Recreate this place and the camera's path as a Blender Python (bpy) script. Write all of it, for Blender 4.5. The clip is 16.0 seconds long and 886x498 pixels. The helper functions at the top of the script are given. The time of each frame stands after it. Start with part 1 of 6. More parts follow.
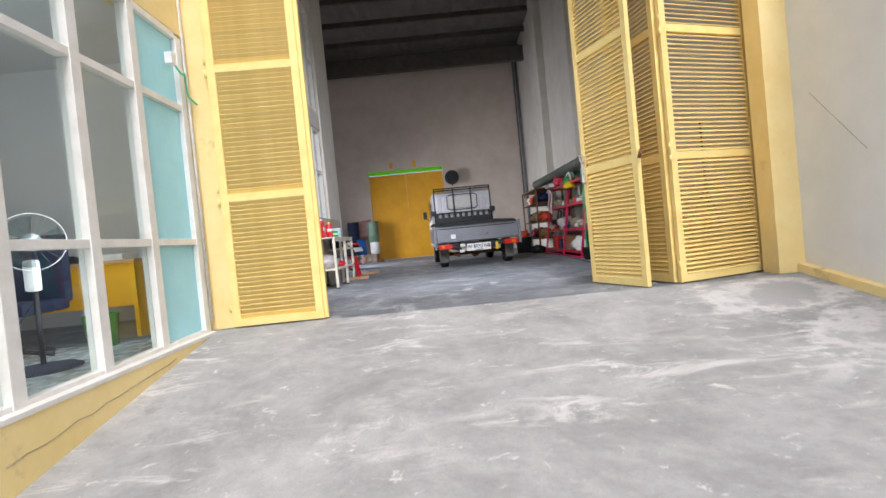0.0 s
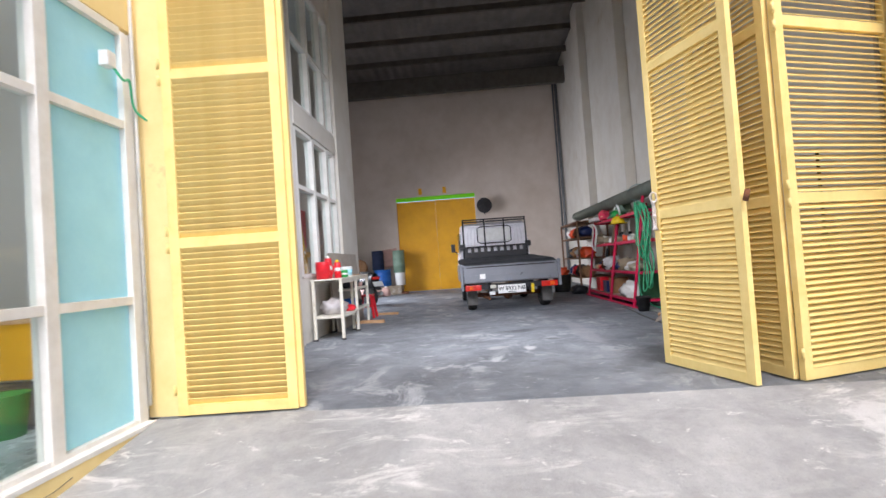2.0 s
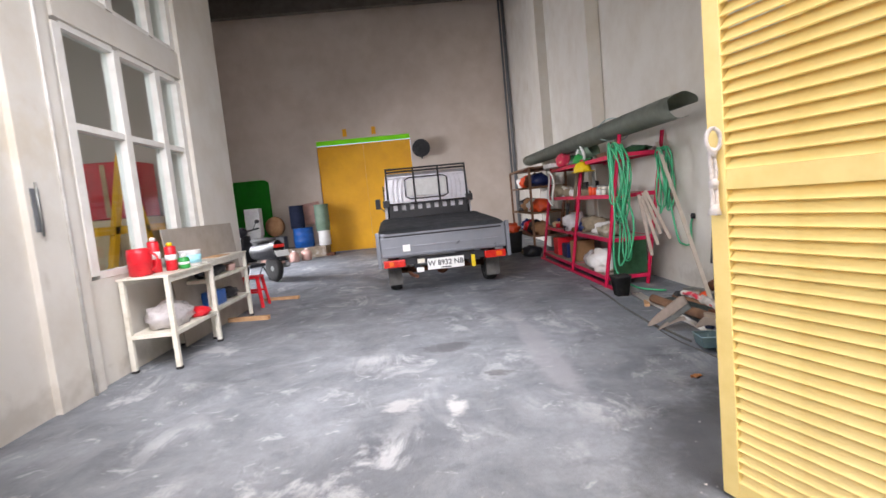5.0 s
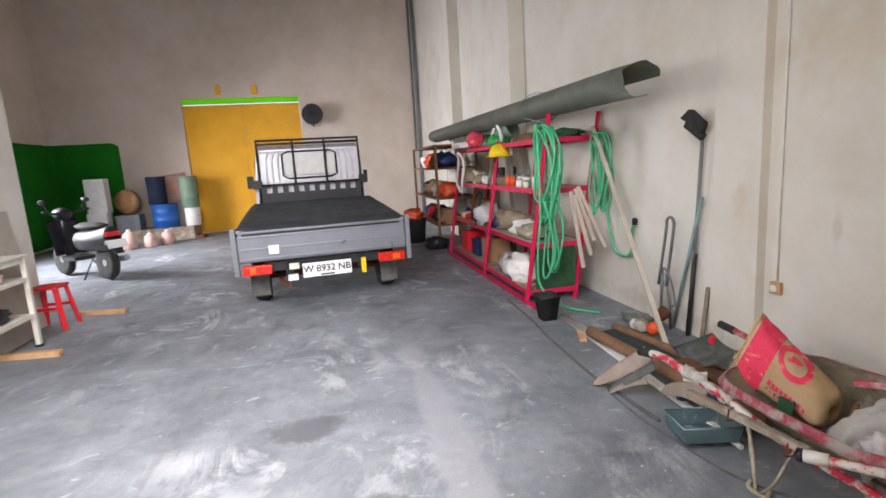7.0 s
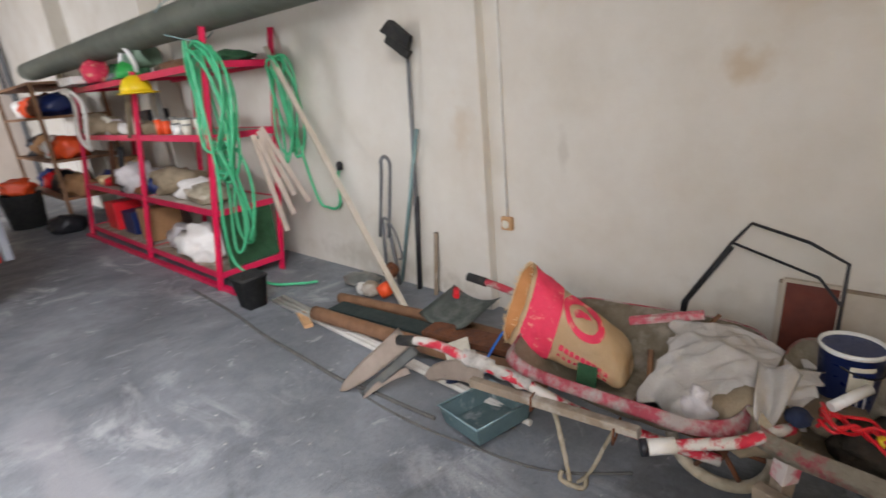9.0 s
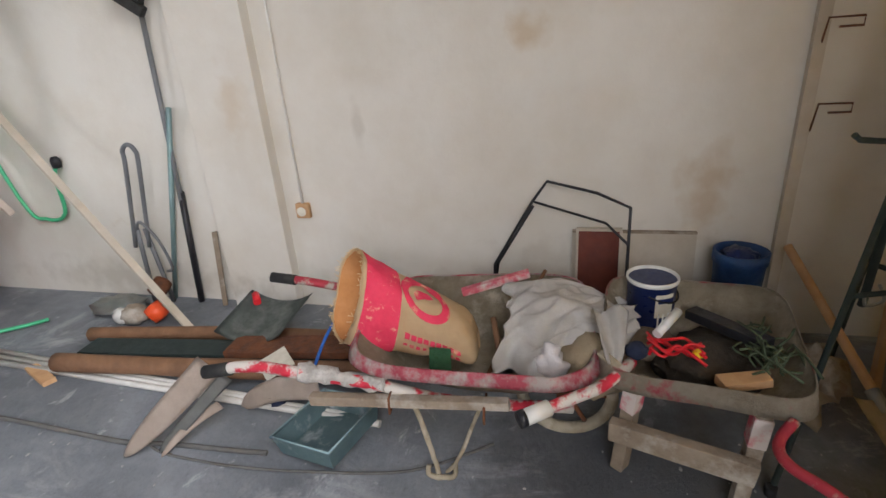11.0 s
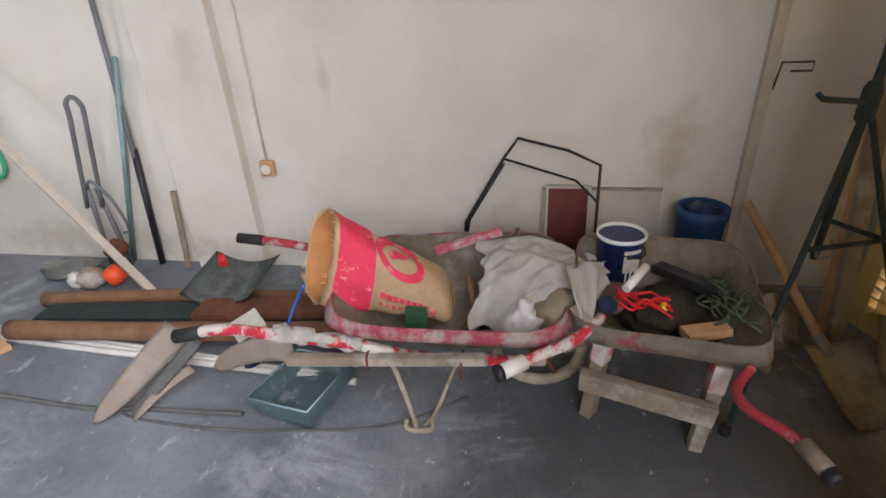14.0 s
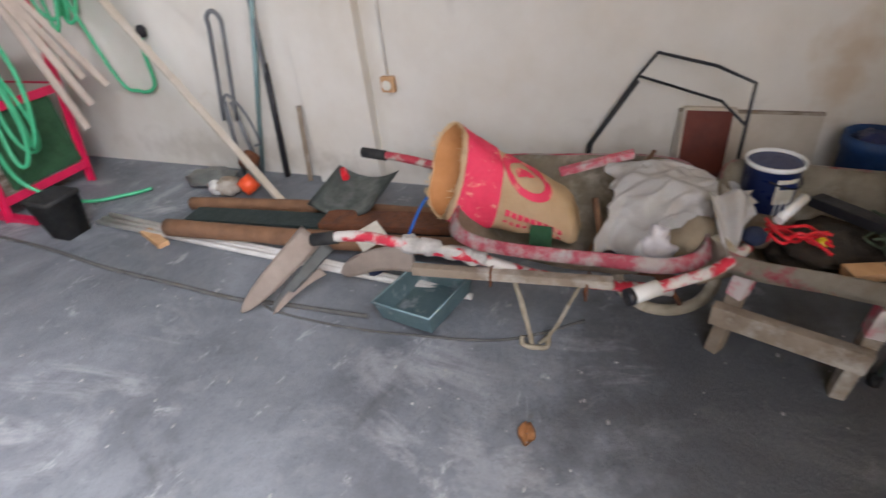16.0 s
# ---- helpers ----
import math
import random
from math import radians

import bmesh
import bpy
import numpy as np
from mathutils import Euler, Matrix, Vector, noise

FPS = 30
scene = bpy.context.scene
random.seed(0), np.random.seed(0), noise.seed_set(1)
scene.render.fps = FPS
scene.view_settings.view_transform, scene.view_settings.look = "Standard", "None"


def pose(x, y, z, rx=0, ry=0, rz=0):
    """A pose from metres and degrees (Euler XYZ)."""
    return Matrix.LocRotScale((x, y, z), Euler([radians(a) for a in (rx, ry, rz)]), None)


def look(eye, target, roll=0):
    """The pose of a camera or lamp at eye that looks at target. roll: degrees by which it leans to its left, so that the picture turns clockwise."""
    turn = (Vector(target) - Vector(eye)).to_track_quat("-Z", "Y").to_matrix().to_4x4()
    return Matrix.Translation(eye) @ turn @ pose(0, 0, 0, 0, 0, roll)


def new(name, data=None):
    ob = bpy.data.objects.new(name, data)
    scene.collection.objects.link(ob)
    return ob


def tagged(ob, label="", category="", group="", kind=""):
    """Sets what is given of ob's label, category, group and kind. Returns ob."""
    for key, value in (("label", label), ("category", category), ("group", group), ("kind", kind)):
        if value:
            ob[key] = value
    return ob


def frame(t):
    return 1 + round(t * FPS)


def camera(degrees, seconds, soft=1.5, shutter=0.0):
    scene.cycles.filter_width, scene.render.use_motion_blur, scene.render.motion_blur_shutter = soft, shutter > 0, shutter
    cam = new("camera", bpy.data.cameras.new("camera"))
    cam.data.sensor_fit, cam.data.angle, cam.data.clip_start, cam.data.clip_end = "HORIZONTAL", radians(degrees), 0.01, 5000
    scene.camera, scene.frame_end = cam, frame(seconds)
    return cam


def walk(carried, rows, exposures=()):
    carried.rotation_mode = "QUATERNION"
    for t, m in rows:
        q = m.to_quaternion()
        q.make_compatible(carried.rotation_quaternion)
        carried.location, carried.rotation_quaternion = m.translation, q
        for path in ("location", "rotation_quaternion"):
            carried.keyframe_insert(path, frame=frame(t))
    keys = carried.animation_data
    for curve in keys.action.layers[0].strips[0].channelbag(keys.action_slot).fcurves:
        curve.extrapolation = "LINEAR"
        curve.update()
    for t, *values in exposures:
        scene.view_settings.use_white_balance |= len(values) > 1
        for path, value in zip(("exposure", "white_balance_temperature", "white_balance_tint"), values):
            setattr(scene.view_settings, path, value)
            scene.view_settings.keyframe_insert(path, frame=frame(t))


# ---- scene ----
cam = camera(82.7, 16.0, shutter=0.4)
PATH = [
    (0, (-0.033, -0.045, 0.652), (-0.021, 1.954, 0.606), -5.6),
    (0.5, (0.123, 0.178, 0.717), (-0.008, 2.173, 0.713), -5.2),
    (1, (0.091, 0.478, 0.739), (-0.222, 2.453, 0.798), -4.7),
    (1.5, (-0.022, 0.822, 0.844), (-0.224, 2.811, 0.924), -4.3),
    (2, (0.083, 1.226, 0.936), (-0.026, 3.222, 0.992), -4.0),
    (2.5, (0.077, 1.629, 0.976), (0.05, 3.628, 1.001), -3.7),
    (3, (0.118, 1.986, 1.046), (0.134, 3.986, 1.059), -4.7),
    (3.2, (0.179, 2.133, 1.041), (0.185, 4.133, 1.046), -5.3),
    (5.3, (0.55, 3.877, 1.253), (0.648, 5.862, 1.029), -5.7),
    (5.5, (0.546, 4.059, 1.267), (0.698, 6.038, 1.021), -5.3),
    (6, (0.681, 4.411, 1.307), (0.978, 6.368, 1.018), -4.9),
    (6.5, (0.807, 4.754, 1.374), (1.15, 6.701, 1.072), -4.1),
    (7, (0.856, 5.05, 1.403), (1.279, 6.975, 1.068), -3.5),
    (7.5, (0.977, 5.307, 1.393), (1.507, 7.194, 0.992), -4.8),
    (8, (1.082, 5.58, 1.393), (1.81, 7.369, 0.875), -5.7),
    (8.5, (1.122, 5.824, 1.343), (2.225, 7.387, 0.757), -5.0),
    (9, (1.214, 5.943, 1.311), (2.609, 7.233, 0.684), -5.2),
    (9.5, (1.328, 6.044, 1.282), (2.888, 7.096, 0.603), -5.6),
    (10, (1.32, 6.144, 1.252), (3.01, 6.936, 0.533), -5.5),
    (12.5, (1.305, 6.242, 1.252), (3.104, 6.618, 0.463), -3.4),
    (13, (1.314, 6.247, 1.249), (3.107, 6.607, 0.44), -2.9),
    (13.5, (1.314, 6.263, 1.254), (3.091, 6.624, 0.41), -2.8),
    (14, (1.309, 6.26, 1.259), (3.052, 6.597, 0.339), -3.2),
    (14.5, (1.3, 6.221, 1.233), (3.003, 6.502, 0.222), -3.7),
    (15, (1.31, 6.197, 1.218), (2.973, 6.458, 0.138), -3.9),
    (15.5, (1.298, 6.248, 1.217), (2.907, 6.666, 0.105), -4.8),
    (16, (1.265, 6.368, 1.226), (2.78, 7.024, 0.097), -6.3),
]
EXPOSURES = [(0, 0.36, 6050, 12), (2, 0.54, 6000, 14), (3, 0.62, 6000, 16), (5.5, 0.92, 6400, 16), (6.2, 1.08, 6400, 13), (7, 1.05, 6400, 14), (7.6, 0.82, 6400, 15), (8.5, 0.8, 6250, 14), (9.2, 1.1, 6400, 13), (10, 1.15, 6400, 12), (12.5, 0.85, 6100, 15), (13.2, 0.98, 6100, 15), (14.5, 1.2, 6150, 15), (16, 1.12, 6150, 16)]
walk(cam, [(t, look(eye, target, roll)) for t, eye, target, roll in PATH], EXPOSURES)

# ---- world and light ----
world = bpy.data.worlds.new("world")
scene.world = world
world.use_nodes = True
wn = world.node_tree
sky = wn.nodes.new("ShaderNodeTexSky")
sky.sky_type, sky.sun_disc = "NISHITA", False
sky.sun_elevation, sky.sun_rotation, sky.dust_density = radians(50), radians(169), 4.0
wn.nodes["Background"].inputs["Strength"].default_value = 0.15
wn.links.new(sky.outputs["Color"], wn.nodes["Background"].inputs["Color"])
sun_data = bpy.data.lights.new("sun", "SUN")
sun_data.energy, sun_data.angle, sun_data.color = 1.45, radians(20), (1.0, 0.98, 0.95)
sun = new("sun", sun_data)
sun.matrix_basis = look((0, 0, 0), (-0.14, 0.75, -1.0))


def sky_lamp(name, watts, wide, high, at, to, spread=180):
    """An added area lamp that stands in for the sky's light in an opening."""
    d = bpy.data.lights.new(name, "AREA")
    d.shape, d.size, d.size_y, d.energy, d.color = "RECTANGLE", wide, high, watts, (0.98, 0.98, 1.0)
    d.spread = radians(spread)
    new(name, d).matrix_basis = look(at, to)


sky_lamp("door_sky_light", 62, 2.8, 2.0, (-0.2, 5.72, 3.2), (-0.2, 10.0, 0.3), 112)
# second lamp inside the doorway, added only to brighten the pile
sky_lamp("pile_fill_light", 12, 1.6, 1.6, (-0.9, 5.6, 2.3), (3.4, 6.9, 0.4), 110)
# fill lamp for the back of the garage, in an added unseen window
sky_lamp("side_fill_light", 140, 2.4, 1.7, (-5.36, 14.5, 1.95), (-2, 14.9, 0.6), 110)
# fill lamp for the store room, in another added unseen window
sky_lamp("store_fill_light", 9, 2.6, 1.9, (-5.35, 8.7, 1.95), (-2, 8.7, 1.4))
sky_lamp("window_sky_light", 40, 3.6, 2.3, (-2.7, 2.6, 1.4), (-5, 2.6, 1.4))


# ---- materials ----
def lin(h):
    c = [int(h[i:i + 2], 16) / 255 for i in (0, 2, 4)]
    return tuple(((v + 0.055) / 1.055) ** 2.4 if v > 0.04045 else v / 12.92 for v in c) + (1,)


def mat(name, h, h2=None, scale=4.0, lo=0.4, hi=0.7, rough=0.6, metal=0.0, bump=0.15, bscale=90.0, rand=0.0, h3=None, scale3=1.2, lo3=0.55, hi3=0.62, spec=0.5):
    """Paint or stuff with two scales of stain (h2 by fine noise, h3 by broad patches), grain in the relief and in the gloss."""
    m = bpy.data.materials.new(name)
    m.use_nodes = True
    n, l = m.node_tree.nodes, m.node_tree.links
    p = n["Principled BSDF"]
    p.inputs["Metallic"].default_value = metal
    p.inputs["Specular IOR Level"].default_value = spec
    tc = n.new("ShaderNodeTexCoord")

    def noisy(sc, detail, a, b):
        t = n.new("ShaderNodeTexNoise")
        t.inputs["Scale"].default_value, t.inputs["Detail"].default_value, t.inputs["Roughness"].default_value = sc, detail, 0.65
        l.new(tc.outputs["Object"], t.inputs["Vector"])
        r = n.new("ShaderNodeMapRange")
        r.inputs["From Min"].default_value, r.inputs["From Max"].default_value = a, b
        l.new(t.outputs["Fac"], r.inputs["Value"])
        return r.outputs["Result"]

    def blend(fac, a, b):
        x = n.new("ShaderNodeMix")
        x.data_type = "RGBA"
        l.new(fac, x.inputs["Factor"])
        for sock, v in ((x.inputs["A"], a), (x.inputs["B"], b)):
            if isinstance(v, tuple):
                sock.default_value = v
            else:
                l.new(v, sock)
        return x.outputs["Result"]

    base = lin(h)
    other = lin(h2) if h2 else tuple(v * 0.78 for v in base[:3]) + (1,)
    col = blend(noisy(scale, 8, lo, hi), base, other)
    if h3:
        col = blend(noisy(scale3, 6, lo3, hi3), col, lin(h3))
    if rand:
        oi = n.new("ShaderNodeObjectInfo")
        hs = n.new("ShaderNodeHueSaturation")
        mr = n.new("ShaderNodeMapRange")
        mr.inputs["To Min"].default_value, mr.inputs["To Max"].default_value = 1 - rand, 1 + rand
        l.new(oi.outputs["Random"], mr.inputs["Value"])
        l.new(mr.outputs["Result"], hs.inputs["Value"])
        l.new(col, hs.inputs["Color"])
        col = hs.outputs["Color"]
    l.new(col, p.inputs["Base Color"])
    rr = n.new("ShaderNodeMapRange")
    rr.inputs["To Min"].default_value, rr.inputs["To Max"].default_value = max(rough - 0.12, 0.03), min(rough + 0.15, 1)
    l.new(noisy(scale * 3, 5, 0.3, 0.7), rr.inputs["Value"])
    l.new(rr.outputs["Result"], p.inputs["Roughness"])
    if bump:
        b = n.new("ShaderNodeBump")
        b.inputs["Strength"].default_value, b.inputs["Distance"].default_value = bump, 0.01
        l.new(noisy(bscale, 5, 0.2, 0.8), b.inputs["Height"])
        l.new(b.outputs["Normal"], p.inputs["Normal"])
    return m


def concrete(name, base, dark, pale, oil, rough=0.55, sx=1.0, sy=0.55, rz=0.5, stains_and_shade=()):
    """Trowelled concrete: cloudy greys, dragged pale scuffs, oil staining, fine speckle, listed blotches, hairline
    joints left to the geometry.
    """
    m = bpy.data.materials.new(name)
    m.use_nodes = True
    n, l = m.node_tree.nodes, m.node_tree.links
    p = n["Principled BSDF"]
    tc = n.new("ShaderNodeTexCoord")

    def field(scale, detail, a, b, sx=1.0, sy=1.0, warp=0.0, off=0.0, rz=0.0):
        mp = n.new("ShaderNodeMapping")
        mp.inputs["Scale"].default_value, mp.inputs["Location"].default_value, mp.inputs["Rotation"].default_value = (sx, sy, 1), (off, off * 1.7, 0), (0, 0, rz)
        l.new(tc.outputs["Object"], mp.inputs["Vector"])
        t = n.new("ShaderNodeTexNoise")
        t.inputs["Scale"].default_value, t.inputs["Detail"].default_value, t.inputs["Roughness"].default_value, t.inputs["Distortion"].default_value = scale, detail, 0.72, warp
        l.new(mp.outputs["Vector"], t.inputs["Vector"])
        r = n.new("ShaderNodeMapRange")
        r.inputs["From Min"].default_value, r.inputs["From Max"].default_value = a, b
        l.new(t.outputs["Fac"], r.inputs["Value"])
        return r.outputs["Result"]

    def times(a, k):
        x = n.new("ShaderNodeMath")
        x.operation = "MULTIPLY"
        l.new(a, x.inputs[0])
        if isinstance(k, float):
            x.inputs[1].default_value = k
        else:
            l.new(k, x.inputs[1])
        return x.outputs["Value"]

    def blend(fac, a, b):
        x = n.new("ShaderNodeMix")
        x.data_type = "RGBA"
        l.new(fac, x.inputs["Factor"])
        for sock, v in ((x.inputs["A"], a), (x.inputs["B"], b)):
            if isinstance(v, tuple):
                sock.default_value = v
            else:
                l.new(v, sock)
        return x.outputs["Result"]

    col = blend(field(1.3, 9, 0.36, 0.66, warp=0.4), lin(base), lin(dark))
    col = blend(times(field(7.0, 8, 0.45, 0.75, off=3.0), 0.55), col, lin(dark))
    col = blend(times(times(field(2.6, 12, 0.52, 0.61, sx, sy, 0.7, 7.0, rz), field(0.7, 3, 0.42, 0.62, off=11.0)), 0.85), col, lin(pale))
    col = blend(times(field(1.1, 7, 0.63, 0.72, off=23.0, warp=0.5), 0.6), col, lin(oil))
    col = blend(times(field(7.0, 9, 0.60, 0.66, 0.8, 1.2, 0.6, 31.0), 0.7), col, lin(pale))
    col = blend(times(field(60.0, 3, 0.55, 0.75, off=5.0), 0.35), col, lin(oil))
    for cx, cy, rx, ry, h, rim in stains_and_shade:
        # a blotch with a ragged edge, and a paler tide line round it where rim is given
        mp = n.new("ShaderNodeMapping")
        mp.inputs["Location"].default_value, mp.inputs["Scale"].default_value = (-cx / rx, -cy / ry, 0), (1 / rx, 1 / ry, 0)
        ln, ad = n.new("ShaderNodeVectorMath"), n.new("ShaderNodeMath")
        ln.operation, ad.operation = "LENGTH", "ADD"
        l.new(tc.outputs["Object"], mp.inputs["Vector"])
        l.new(mp.outputs["Vector"], ln.inputs[0])
        l.new(ln.outputs["Value"], ad.inputs[0])
        l.new(times(field(1.1 / max(rx, ry) ** 0.7, 8, 0.2, 0.8, off=cx * 3), 1.9), ad.inputs[1])
        for lo_, hi_, k, hh in (((2.1, 1.75, 0.85, rim),) if rim else ()) + ((1.92, 1.5, 0.7, h),):
            r = n.new("ShaderNodeMapRange")
            r.inputs["From Min"].default_value, r.inputs["From Max"].default_value = lo_, hi_
            l.new(ad.outputs["Value"], r.inputs["Value"])
            col = blend(times(r.outputs["Result"], k), col, lin(hh))
    l.new(col, p.inputs["Base Color"])
    rr = n.new("ShaderNodeMapRange")
    rr.inputs["To Min"].default_value, rr.inputs["To Max"].default_value = rough - 0.12, min(1.0, rough + 0.2)
    l.new(field(3.0, 6, 0.3, 0.7, off=2.0), rr.inputs["Value"])
    l.new(rr.outputs["Result"], p.inputs["Roughness"])
    b = n.new("ShaderNodeBump")
    b.inputs["Strength"].default_value, b.inputs["Distance"].default_value = 0.35, 0.012
    l.new(field(45.0, 6, 0.2, 0.8), b.inputs["Height"])
    l.new(b.outputs["Normal"], p.inputs["Normal"])
    return m


def glass_mat(name, tint=(0.93, 0.97, 0.96, 1), rough=0.02):
    m = bpy.data.materials.new(name)
    m.use_nodes = True
    n, l = m.node_tree.nodes, m.node_tree.links
    n.remove(n["Principled BSDF"])
    tr, gl, mx, lw = n.new("ShaderNodeBsdfTransparent"), n.new("ShaderNodeBsdfGlossy"), n.new("ShaderNodeMixShader"), n.new("ShaderNodeLayerWeight")
    tr.inputs["Color"].default_value = tint
    gl.inputs["Roughness"].default_value = rough
    pw, ad = n.new("ShaderNodeMath"), n.new("ShaderNodeMath")
    pw.operation, ad.operation = "POWER", "MULTIPLY_ADD"
    lw.inputs["Blend"].default_value, pw.inputs[1].default_value, ad.inputs[1].default_value, ad.inputs[2].default_value = 0.5, 5.0, 0.45, 0.04
    l.new(lw.outputs["Facing"], pw.inputs[0])
    l.new(pw.outputs["Value"], ad.inputs[0])
    l.new(ad.outputs["Value"], mx.inputs["Fac"])
    l.new(tr.outputs["BSDF"], mx.inputs[1])
    l.new(gl.outputs["BSDF"], mx.inputs[2])
    l.new(mx.outputs["Shader"], n["Material Output"].inputs["Surface"])
    return m


def translucent_mat(name, h):
    m = bpy.data.materials.new(name)
    m.use_nodes = True
    n, l = m.node_tree.nodes, m.node_tree.links
    t, mx = n.new("ShaderNodeBsdfTranslucent"), n.new("ShaderNodeMixShader")
    t.inputs["Color"].default_value = lin(h)
    n["Principled BSDF"].inputs["Base Color"].default_value = lin(h)
    mx.inputs["Fac"].default_value = 0.35
    l.new(t.outputs["BSDF"], mx.inputs[1])
    l.new(n["Principled BSDF"].outputs["BSDF"], mx.inputs[2])
    l.new(mx.outputs["Shader"], n["Material Output"].inputs["Surface"])
    return m


